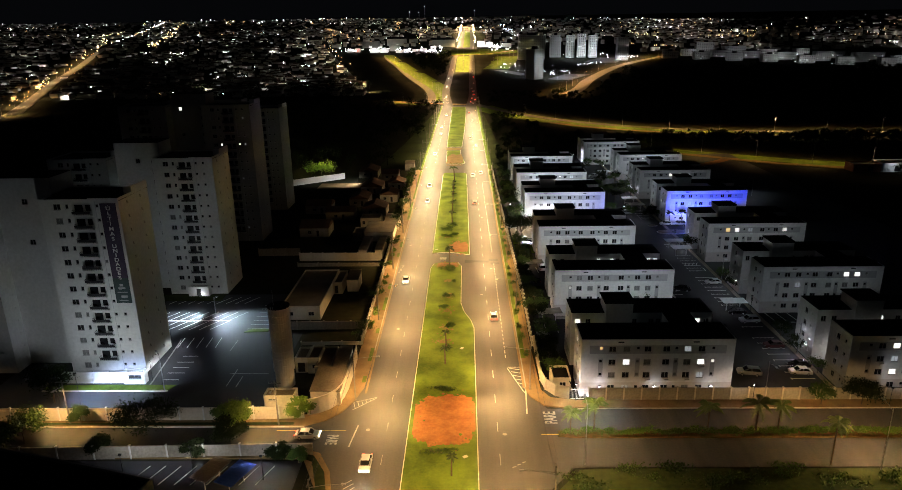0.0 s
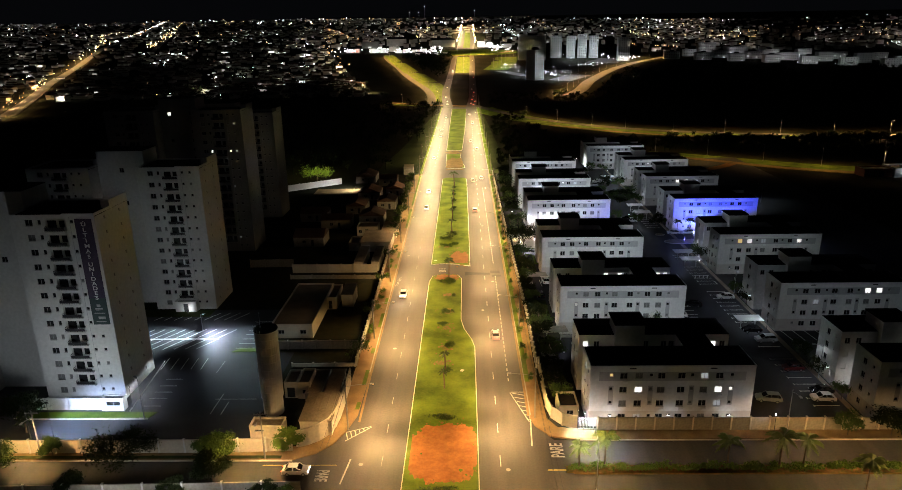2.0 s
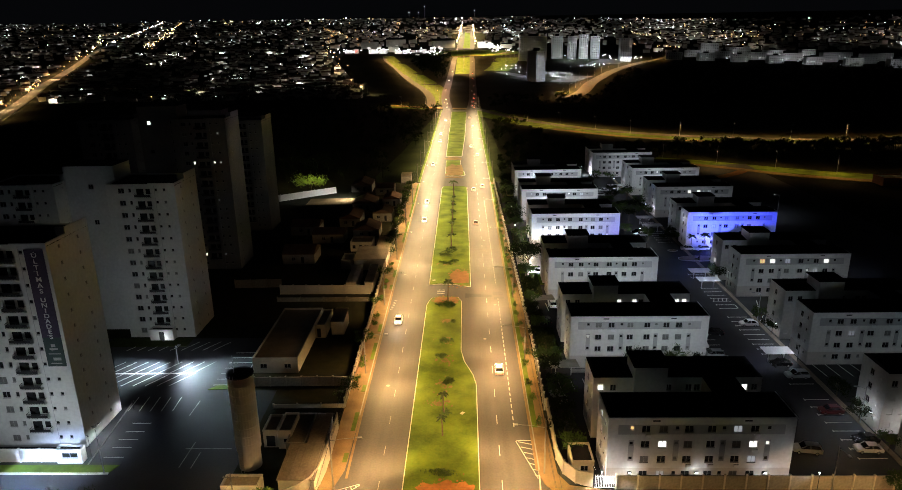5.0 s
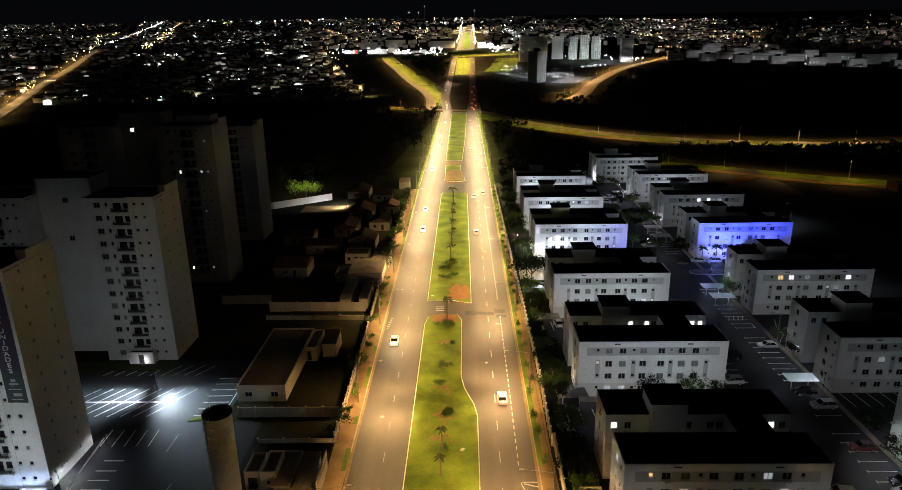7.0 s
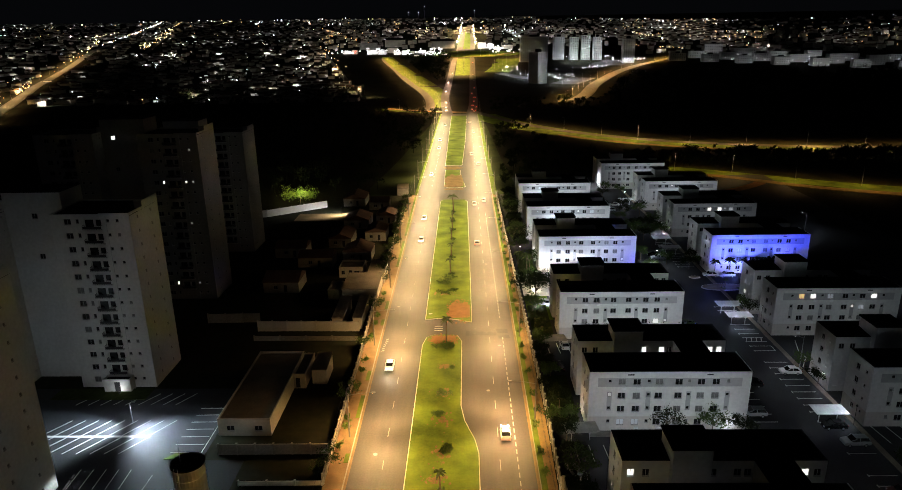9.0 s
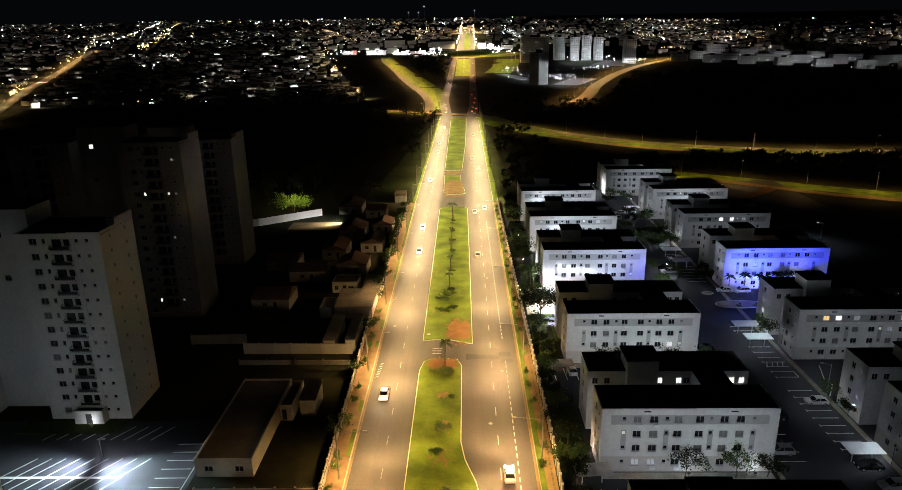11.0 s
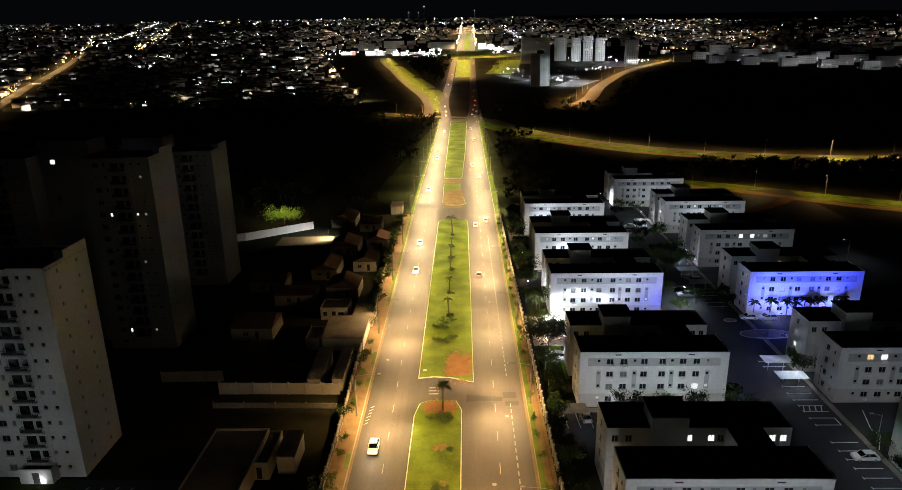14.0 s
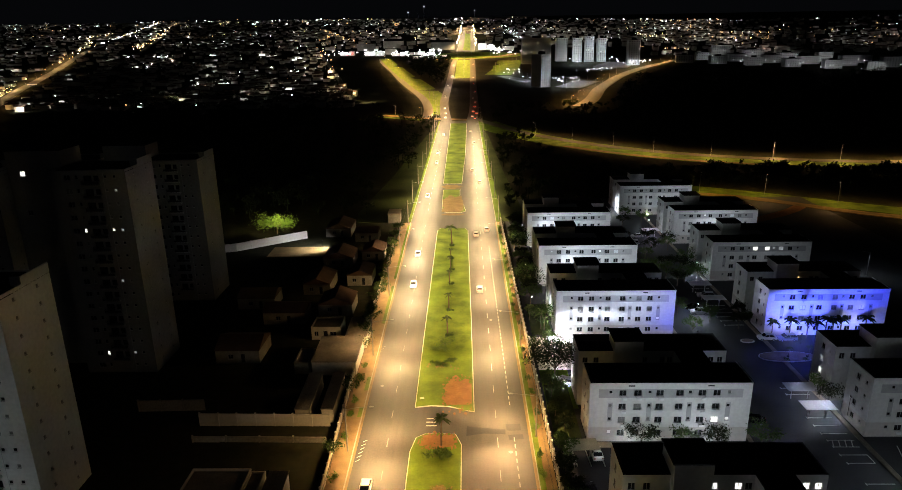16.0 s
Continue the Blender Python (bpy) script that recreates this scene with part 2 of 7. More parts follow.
flat("road_corner", [(-12.9, 100.5), (-13.0, 118), (-14.4, 110.5), (-16.0, 105.8), (-18.4, 103.0), (-22, 101.2), (-22, 100.5)], -0.3, -0.004, ASPHALT, "asphalt flare at a street corner", "road")
ribbon("road_far_west", [(-9.6, 640), (-13, 700), (-17, 794), (-16, 1100), (-15, 1365), (-9, 1450)], 9, ASPHALT, "distant asphalt carriageway crossing a dark valley", 0.05)
ribbon("road_far_east", [(11.2, 640), (14, 700), (15, 788), (17, 1090), (20, 1360), (18, 1450)], 9, ASPHALT, "distant asphalt carriageway with queued traffic", 0.05)

MEDIANS = [
    ([(-3.3, -90), (8.3, -90), (8.2, 141), (7.6, 145), (5.8, 151), (5.1, 156), (5.1, 184), (4.0, 187.3), (-1.4, 187.6), (-3.2, 186.2), (-4.0, 182), (-3.9, 150)], LAWN),
    ([(-4.1, 196.4), (-1.0, 197.0), (2.5, 196.7), (6.6, 195.0), (7.5, 194.8), (7.3, 240), (6.8, 318), (5.6, 321.2), (-3.6, 321.4), (-4.6, 318)], LAWN),
    ([(-3.9, 346.5), (-1.5, 344.4), (4.0, 344.4), (6.0, 346.5), (5.2, 356), (3.4, 369), (3.4, 386), (-4.5, 386)], LAWN),
    ([(-4.9, 399), (4.2, 399), (5.8, 476), (6.8, 584), (6.9, 625), (-6.0, 625), (-5.4, 500)], LAWN),
]


def inset(pts, d):
    """The outline moved inwards by about d."""
    n, out = len(pts), []
    for i in range(n):
        a, b, c = Vector(pts[i - 1]), Vector(pts[i]), Vector(pts[(i + 1) % n])
        e, f = (b - a).normalized(), (c - b).normalized()
        m = Vector((-e.y - f.y, e.x + f.x)).normalized()
        k = max(0.4, m.dot(Vector((-f.y, f.x))))
        q = b + m * d / k
        out.append((q.x, q.y))
    return out


for pts, m in MEDIANS:
    flat("kerb", pts, -0.2, 0.14, KERB, "white painted concrete kerb round the median", "kerb")
    flat("median_lawn" if m is LAWN else "median_soil", inset(pts, 0.15), -0.1, 0.20, m,
         "mown green grass median strip under street lamps" if m is LAWN else "bare orange earth median", "median")


def blob(cx, cy, rx, ry, n=26, rough=0.18, seed=1):
    r = random.Random(seed)
    ph = [r.uniform(0, 6.28) for _ in range(4)]
    if n > 60:
        pts = []
        for k in range(n):
            a = 2 * math.pi * k / n
            s = 1 + 0.30 * rough / 0.16 * noise.noise((2.1 * math.cos(a) + seed, 2.1 * math.sin(a), 0)) + 0.10 * noise.noise((7 * math.cos(a), 7 * math.sin(a), seed)) + 0.07 * noise.noise((19 * math.cos(a), 19 * math.sin(a), seed))
            c, d = math.cos(a), math.sin(a)
            q = (abs(c) ** 3 + abs(d) ** 3) ** (-1 / 3)
            pts.append((cx + rx * c * q * s, cy + ry * d * q * s))
        return pts
    return [(cx + rx * math.cos(a) * (1 + rough * (math.sin(3 * a + ph[0]) + 0.6 * math.sin(5 * a + ph[1]) + 0.4 * math.sin(9 * a + ph[2])) / 2),
             cy + ry * math.sin(a) * (1 + rough * (math.sin(2 * a + ph[3]) + 0.6 * math.sin(7 * a + ph[1])) / 2)) for a in [2 * math.pi * k / n for k in range(n)]]


def patch(name, pts, z, material, label, category):
    """A thin uneven spread that lies on what is below it."""
    bm = bmesh.new()
    cx, cy = sum(p[0] for p in pts) / len(pts), sum(p[1] for p in pts) / len(pts)
    top = bm.verts.new((cx, cy, z + 0.05))
    mid = [bm.verts.new((cx + 0.8 * (x - cx), cy + 0.8 * (y - cy), z + 0.04)) for x, y in pts]
    rim = [bm.verts.new((x, y, z)) for x, y in pts]
    n = len(pts)
    for i in range(n):
        j = (i + 1) % n
        bm.faces.new((mid[i], mid[j], top))
        bm.faces.new((rim[i], rim[j], mid[j], mid[i]))
    return tagged(part(name, bm, material, None, label, smooth=True), kind="structure", category=category)


patch("bare_soil", [(min(7.9, max(-3.0, x)), y) for x, y in blob(2.6, 103.0, 6.0, 8.0, 150, 0.10, 3)], 0.205, SOIL, "bare orange earth patch worn into the median grass", "soil")
patch("bare_soil", [(min(7.0, x), max(197.2, y)) for x, y in blob(4.4, 201.5, 3.0, 6.4, 130, 0.22, 5)], 0.205, SOIL_DULL, "bare reddish earth patch at the median crossing", "soil")
patch("bare_soil", [(x, min(187.0, y)) for x, y in blob(0.9, 185.0, 3.2, 2.3, 110, 0.16, 6)], 0.205, SOIL_DULL, "bare reddish earth on the tip of the median", "soil")

patch("bare_soil", [(min(5.0, max(-3.9, x)), max(344.9, y)) for x, y in blob(0.4, 356.0, 5.0, 17.0, 130, 0.2, 8)], 0.205, DRY_EARTH, "bare tan earth on the tip of the median", "soil")
patch("bare_soil", blob(-0.6, 392.5, 4.2, 4.6, 120, 0.3, 9), 0.004, DRY_EARTH, "dusty earth washed over a median crossing", "soil")
patch("bare_soil", [(x, min(344.0, y)) for x, y in blob(0.8, 342.0, 4.6, 1.6, 120, 0.15, 10)], 0.004, DRY_EARTH, "dusty earth washed over a median crossing", "soil")


def flecks(name, centres, n, material, label, seed, z, fill=False):
    """Small uneven scraps scattered round a patch's rim, or all over it."""
    r = random.Random(seed)
    bm = bmesh.new()
    for cx, cy, rx, ry, x0, x1 in centres:
        for _ in range(n):
            a = r.uniform(0, 6.283)
            k = abs(r.gauss(0, 0.65)) if fill else r.gauss(1.0, 0.13)
            q = (abs(math.cos(a)) ** 3 + abs(math.sin(a)) ** 3) ** (-1 / 3)
            x, y, s = cx + rx * q * k * math.cos(a), cy + ry * q * k * math.sin(a), r.uniform(0.05, 0.40) * r.random() + 0.05
            if not x0 < x < x1:
                continue
            ring = [bm.verts.new((x + s * r.uniform(0.5, 1.2) * math.cos(t), y + 1.5 * s * r.uniform(0.5, 1.2) * math.sin(t), z + 0.01)) for t in [j * 0.8976 for j in range(7)]]
            top = bm.verts.new((x, y, z + 0.04))
            for j in range(7):
                bm.faces.new((ring[j], ring[(j + 1) % 7], top))
    tagged(part(name, bm, material, None, label), kind="stuff", category="ground cover")


RIMS = [(2.6, 103.0, 6.0, 8.0, -2.9, 7.8), (4.4, 201.5, 3.0, 6.4, 0, 7.0), (0.9, 185.0, 3.2, 2.3, -2.8, 4.2)]
flecks("soil_scraps", RIMS, 110, SOIL_DULL, "loose scraps of bare earth in mown grass", 21, 0.20)
flecks("grass_scraps", [(a, b, c * 0.96, d * 0.96, e, f) for a, b, c, d, e, f in RIMS], 45, LAWN, "scraps of grass growing into bare earth", 22, 0.245)

flecks("dry_tufts", [(1.6, 160.5, 1.6, 1.3, -2, 4.5), (1.4, 151.0, 2.0, 2.2, -2, 4.5), (1.8, 141.0, 1.7, 3.0, -2, 6), (1.0, 134.0, 2.4, 1.2, -2, 6), (0.6, 213.5, 2.2, 1.6, -3, 5), (1.6, 172.0, 1.4, 1.0, -2, 4.5)], 70, DRY_EARTH, "dry brown tufts in mown grass", 23, 0.21, True)

# concrete gutters along the carriageways
flat("gutter", [(-13.02, 112), (-13.3, 130), (-15.2, 330), (-14.75, 330), (-12.9, 130), (-12.62, 112)][::-1], -0.1, 0.012, PAVING, "pale concrete gutter along the kerb", "gutter")
flat("gutter", [(17.15, 114), (17.6, 114), (17.6, 330), (17.15, 330)], -0.1, 0.012, PAVING, "pale concrete gutter along the kerb", "gutter")
flat("kerb", [(-13.3, 130), (-15.2, 330), (-15.4, 330), (-13.5, 130)], -0.1, 0.15, CONCRETE, "pale kerb stone line beside the footway", "kerb")
flat("kerb", [(17.6, 114), (17.8, 114), (17.8, 330), (17.6, 330)], -0.1, 0.15, CONCRETE, "pale kerb stone line beside the footway", "kerb")
flat("kerb", rect(-140, -22, 100.6, 100.85), -0.1, 0.16, KERB, "white kerb along a side street", "kerb")
flat("kerb", rect(25, 180, 106.2, 106.42), -0.1, 0.15, KERB, "pale kerb along a side street", "kerb")
# pavements
flat("pavement_west", [(-13.2, -90), (-13.2, 80), (-15.0, 88), (-17.6, 93.0), (-22, 94.5), (-140, 94.3), (-140, 92), (-20, 91.6), (-16.6, 84), (-16.4, -90)], -0.2, 0.13, PAVING, "narrow paved footway along a side street", "pavement")
flat("pavement_north", [(-13.3, 130), (-15.2, 330), (-18.6, 330), (-18.2, 215), (-16.6, 132), (-16.5, 113), (-18.3, 107.4), (-22, 104.6), (-140, 103.0), (-140, 100.7), (-22, 100.9), (-18.6, 102.6), (-16.2, 105.2), (-14.6, 109), (-13.4, 114)][::-1], -0.2, 0.13, PAVING,
     "ochre paved footway beside the avenue", "pavement")
flat("pavement_east", [(17.6, 113), (18.2, 110.5), (20.5, 107.5), (24, 106.6), (180, 106.4), (180, 109.0), (27, 109.2), (22, 110.2), (20.5, 113), (20.2, 130), (20.6, 157), (20.1, 218), (19.5, 330), (17.6, 330)], -0.2, 0.13, PAVING,
     "ochre footway between asphalt and boundary wall", "pavement")
flat("verge", [(17.75, 126), (18.7, 126), (18.6, 325), (17.75, 325)], 0.05, 0.17, LAWN, "narrow grass verge along the footway", "verge")
for y0, y1 in ((116, 118.5), (125, 131), (138.5, 141), (152, 160), (166, 170), (193, 196.5), (203, 208.5), (236, 262), (268, 326)):
    xa, xb = -13.55 - 0.009 * (y0 - 130), -13.55 - 0.009 * (y1 - 130)
    flat("verge", [(xa - 0.75, y0), (xa, y0), (xb, y1), (xb - 0.75, y1)], 0.05, 0.165, LAWN, "small grass bed cut into the footway", "verge")
flat("verge", rect(-140, -24, 101.2, 102.0), 0.05, 0.16, LAWN_DARK, "dry grass verge below a wall", "verge")
flat("verge", [(-15.0, 331), (-14.9, 640), (-16.2, 640), (-16.4, 331)][::-1], -0.1, 0.10, LAWN, "lit roadside grass beside the avenue", "verge")
flat("verge", [(17.7, 331), (20.0, 331), (18.2, 640), (16.5, 640)], -0.1, 0.10, LAWN, "lit roadside grass beside the avenue", "verge")
flat("kerb", [(-15.2, 331), (-14.9, 640), (-15.02, 640), (-15.35, 331)], -0.1, 0.13, CONCRETE, "pale kerb stone line beside the road", "kerb")
flat("kerb", [(17.55, 331), (17.7, 331), (16.55, 640), (16.4, 640)], -0.1, 0.13, CONCRETE, "pale kerb stone line beside the road", "kerb")
flat("rough_verge", [(-16.5, 331), (-16.3, 600), (-22, 560), (-31, 420), (-38, 345), (-36, 331)], -0.2, 0.02, LAWN_DARK, "rough dim grass slope between road and woodland", "verge")
flat("rough_verge", [(20.1, 331), (30, 331), (26, 420), (22, 560), (18.4, 600)], -0.2, 0.02, LAWN_DARK, "rough dim grass slope between road and woodland", "verge")
flat("planted_strip", [(21.9, 97.7), (24, 97.2), (180, 97.3), (180, 99.5), (24, 99.4), (21.9, 99.1)], -0.1, 0.16, VERGE_DRY, "earth strip with grass tufts between two lanes", "verge")
flat("rough_ground", [(20, -90), (19.5, 83), (24, 88.6), (33, 88.9), (180, 88.9), (180, -90)], -0.2, 0.06, LAWN_DARK, "dark overgrown vacant lot", "ground")

flat("verge", [(-13.9, -90), (-13.9, 80), (-15.9, 88), (-18.4, 92.2), (-22, 93.6), (-22, 92.6), (-18.4, 90.6), (-16.6, 84.6), (-16.2, -90)], 0.05, 0.17, LAWN_DARK, "dark planted verge at a street corner", "verge")
# road paint
def marks(rects, z, material, name="lane_marking", parent=road, turn=0.0):
    cache = {}
    for x, y, w, l in rects:
        if (w, l) not in cache:
            bm = bmesh.new()
            box(bm, -w / 2, w / 2, -l / 2, l / 2, 0, 0.006)
            cache[(w, l)] = mesh_of(name, bm, material)
        piece(name, cache[(w, l)], parent, (x, y, z), turn)


marks([(11.7 - 0.002 * (y - 90), y, 0.12, 3.0) for y in np.arange(-76.98, 330, 9.35)], 0.001, PAINT)
marks([(-7.4 - 0.009 * (y - 100), y, 0.10, 2.6) for y in np.arange(-76.98, 330, 9.35)], 0.001, PAINT_WORN)
marks([(14.55 - 0.0006 * (y - 120), 127 + 2.1 * k, 0.18, 1.25) for k, y in enumerate(np.arange(127, 186, 2.1))], 0.001, PAINT)
marks([(14.4 - 0.006 * (y - 197), y, 0.16, 1.2) for y in np.arange(198, 300, 2.1)], 0.001, PAINT)
marks([(11.0, y, 0.14, 3.0) for y in range(350, 560, 10)] + [(-9.6, y, 0.14, 3.0) for y in range(350, 560, 10)], 0.001, PAINT)

def stroke(a, b, w):
    """A painted line from a to b."""
    marks([((a[0] + b[0]) / 2, (a[1] + b[1]) / 2, w, math.hypot(b[0] - a[0], b[1] - a[1]))], 0.002, PAINT, "hatch_marking", turn=math.atan2(a[0] - b[0], b[1] - a[1]))


stroke((-14.4, 106.2), (-10.4, 110.4), 0.16)
stroke((-14.6, 108.8), (-10.5, 110.6), 0.14)
for k in range(7):
    marks([(16.15 + 0.19 * k, 121.4 - 1.45 * k, 2.5 - 0.30 * k, 0.18)], 0.001, PAINT, "hatch_marking", turn=-0.35)
marks([(15.95, 117.0, 0.14, 10.4)], 0.001, PAINT, "hatch_marking", turn=0.27)
marks([(16.1, 122.2, 2.9, 0.16)], 0.001, PAINT, "hatch_marking")
for k in range(6):
    stroke((-14.0 + 0.62 * k, 106.7 + 0.64 * k), (-14.15 + 0.62 * k - 0.08 * (5 - k), 107.0 + 0.64 * k + 0.32 * (5 - k)), 0.15)
    marks([(-12.75 + 0.10 * k, 179.6 + 1.15 * k, 0.9, 0.16)], 0.002, PAINT, "hatch_marking", turn=0.7)
    marks([(-14.9 + 0.36 * k, 216.6 + 1.35 * k, 0.12, 1.5 - 0.16 * k)], 0.002, PAINT_WORN, "hatch_marking", turn=-0.9)
    marks([(-11.9 + 0.3 * k, 85.6 - 0.9 * k, 0.14, 1.9)], 0.002, PAINT, "hatch_marking", turn=-0.8)
flat("dark_patch", [(13.3, 188.6), (15.9, 188.6), (15.9, 190.8), (13.2, 190.8)], -0.05, 0.004, ASPHALT_DARK, "dark asphalt patch across a lane", "road")
flat("dark_patch", [(13.6, 185.6), (16.2, 185.9), (16.1, 187.4), (13.5, 187.2)], -0.05, 0.004, ASPHALT_DARK, "dark asphalt patch across a lane", "road")
flat("dark_patch", [(5.9, 186.9), (9.0, 187.6), (13.0, 187.4), (13.1, 188.9), (9.4, 189.4), (6.0, 190.0)], -0.05, 0.004, ASPHALT_DARK, "dark asphalt patch across a lane", "road")
# manhole covers
bm = bmesh.new()
tube(bm, (0, 0, 0), (0, 0, 0.008), 0.38, 0.38, 18)
cover = mesh_of("manhole_cover", bm, CONCRETE)
for x, y in ((-10.7, 99.8), (12.8, 98.4), (13.6, 182.0), (-9.4, 141), (10.4, 162), (-11.5, 205), (12.2, 238)):
    piece("manhole_cover", cover, road, (x, y, 0.001))
marks([(17.4, 109.2, 0.25, 9.0)], 0.002, PAINT, "edge_marking", turn=-0.06)
marks([(-12.9, 98.0, 0.24, 6.4)], 0.002, PAINT, "stop_line", turn=-0.1)
marks([(20.6, 98.3, 3.2, 0.25), (-20.5, 99.6, 12, 0.14)], 0.002, PAINT_YELLOW, "edge_marking")
marks([(-0.6, 192.6, 2.0, 0.3), (-0.6, 191.4, 2.0, 0.3), (-0.6, 190.2, 2.0, 0.3)], 0.002, PAINT, "worn_lettering")
marks([(15.4, 90.6, 0.7, 0.2), (14.6, 90.0, 0.7, 0.2), (13.8, 89.4, 0.7, 0.2)], 0.002, PAINT, "edge_marking", turn=0.4)


def lettering(name, body, size, m, material, parent=None, spacing=1.0, line=1.0, label="", align="CENTER"):
    cu = bpy.data.curves.new(name, "FONT")
    cu.body, cu.size, cu.align_x, cu.align_y, cu.space_character, cu.space_line, cu.extrude = body, size, align, "CENTER", spacing, line, 0.006
    cu.offset = 0.02 * size
    cu.materials.append(material)
    ob = new(name, cu)
    ob.parent = parent
    ob.matrix_local = m
    return tagged(ob, label)


lettering("stop_lettering", "PARE", 1.5, pose(21.2, 103.5, 0.003, 0, 0, 90) @ Matrix.Diagonal((1.15, 2.0, 1, 1)), PAINT, road)
lettering("stop_lettering", "PARE", 1.25, pose(-16.5, 96.9, 0.003, 0, 0, -90) @ Matrix.Diagonal((1.0, 2.2, 1, 1)), PAINT, road)

for x, y, a in ((6.1, 91.8, 0.5), (5.4, 130.5, 1.0), (-2.9, 199.7, 0.2)):
    bm = bmesh.new()
    box(bm, -0.42, 0.42, -0.3, 0.3, 0.0, 0.05)
    ob = part("discarded_panel", bm, PAINT, None, "pale discarded panel lying on the grass")
    ob.location, ob.rotation_euler = (x, y, 0.21), (0, 0, a)
    tagged(ob, category="litter")


# ---- apartment buildings ----
def facade(bm, p0, u, width, z0, z1, holes, depth=0.14, bands=()):
    """A wall face from p0 along u with recessed openings (x0, x1, z0, z1); bands: (x0, x1, z0, z1, material slot)."""
    p0, u = Vector(p0), Vector(u).normalized()
    inward = Vector((-u.y, u.x, 0))
    xs = sorted({0.0, width, *[h[i] for h in holes for i in (0, 1)], *[b[i] for b in bands for i in (0, 1)]})
    zs = sorted({z0, z1, *[h[i] for h in holes for i in (2, 3)], *[b[i] for b in bands for i in (2, 3)]})
    vs = {}

    def vert(x, z, d=0.0):
        k = (round(x, 4), round(z, 4), d)
        if k not in vs:
            q = p0 + u * x + inward * d
            vs[k] = bm.verts.new((q.x, q.y, z))
        return vs[k]

    for xa, xb in zip(xs, xs[1:]):
        for za, zb in zip(zs, zs[1:]):
            cx, cz = (xa + xb) / 2, (za + zb) / 2
            if any(h[0] < cx < h[1] and h[2] < cz < h[3] for h in holes):
                continue
            f = bm.faces.new((vert(xa, za), vert(xb, za), vert(xb, zb), vert(xa, zb)))
            for b in bands:
                if b[0] < cx < b[1] and b[2] < cz < b[3]:
                    f.material_index = b[4]
    for xa, xb, za, zb in holes:
        c = [vert(xa, za), vert(xb, za), vert(xb, zb), vert(xa, zb)]
        d = [vert(xa, za, depth), vert(xb, za, depth), vert(xb, zb, depth), vert(xa, zb, depth)]
        for i in range(4):
            j = (i + 1) % 4
            bm.faces.new((c[i], c[j], d[j], d[i]))
        bm.faces.new(d)


def cells(bm, xs, ys, zs, filled):
    """One connected solid on a grid: filled(i, j, k) says which cells are solid."""
    vs = {}
    nx, ny, nz = len(xs) - 1, len(ys) - 1, len(zs) - 1

    def full(i, j, k):
        return 0 <= i < nx and 0 <= j < ny and 0 <= k < nz and filled(i, j, k)

    def vert(i, j, k):
        if (i, j, k) not in vs:
            vs[(i, j, k)] = bm.verts.new((xs[i], ys[j], zs[k]))
        return vs[(i, j, k)]

    for i in range(nx):
        for j in range(ny):
            for k in range(nz):
                if not full(i, j, k):
                    continue
                for d, q in (((-1, 0, 0), ((0, 0, 0), (0, 0, 1), (0, 1, 1), (0, 1, 0))), ((1, 0, 0), ((1, 0, 0), (1, 1, 0), (1, 1, 1), (1, 0, 1))),
                             ((0, -1, 0), ((0, 0, 0), (1, 0, 0), (1, 0, 1), (0, 0, 1))), ((0, 1, 0), ((0, 1, 0), (0, 1, 1), (1, 1, 1), (1, 1, 0))),
                             ((0, 0, -1), ((0, 0, 0), (0, 1, 0), (1, 1, 0), (1, 0, 0))), ((0, 0, 1), ((0, 0, 1), (1, 0, 1), (1, 1, 1), (0, 1, 1)))):
                    if not full(i + d[0], j + d[1], k + d[2]):
                        bm.faces.new([vert(i + u, j + v, k + w) for u, v, w in q])


def window_mesh(w, h, slider=True):
    """A frame with its mullion and a projecting sill, in one piece."""
    bm = bmesh.new()
    t = 0.07
    xs = [-w / 2, -w / 2 + t, -t / 2, t / 2, w / 2 - t, w / 2]
    cells(bm, xs, [-0.22, -0.05, 0.0], [-0.06, 0.0, t, h - t, h],
          lambda i, j, k: k == 0 if j == 0 else (k in (0, 1, 3) or i in (0, 4) or (slider and i == 2)))
    return mesh_of("window", bm, FRAME)


def pane_mesh(w, h):
    bm = bmesh.new()
    box(bm, -w / 2 + 0.06, w / 2 - 0.06, -0.028, -0.012, 0.06, h - 0.06)
    me = mesh_of("pane", bm, GLASS)
    return me


WIN = {}


def put_window(parent, at, w, h, turn=0.0, look_of=None):
    if (w, h) not in WIN:
        WIN[(w, h)] = (window_mesh(w, h, w > 0.9), pane_mesh(w, h))
    a = piece("window", WIN[(w, h)][0], parent, at, turn)
    b = piece("pane", WIN[(w, h)][1], a, (0, 0, 0))
    if look_of:
        b.material_slots[0].link = "OBJECT"
        b.material_slots[0].material = look_of
    return b


FLOOR, BASEZ, TOPZ = 2.62, 0.25, 11.5
SMALL, LARGE = (0.62, 0.62), (1.3, 1.15)
BAYS = [(0.13, 0), (0.205, 1), (0.298, 1), (0.372, 0), (0.435, 1), (0.557, 1), (0.622, 0), (0.695, 1), (0.786, 1), (0.862, 0)]
BW, BAR, GAP = 27.8, 7.5, 4.8


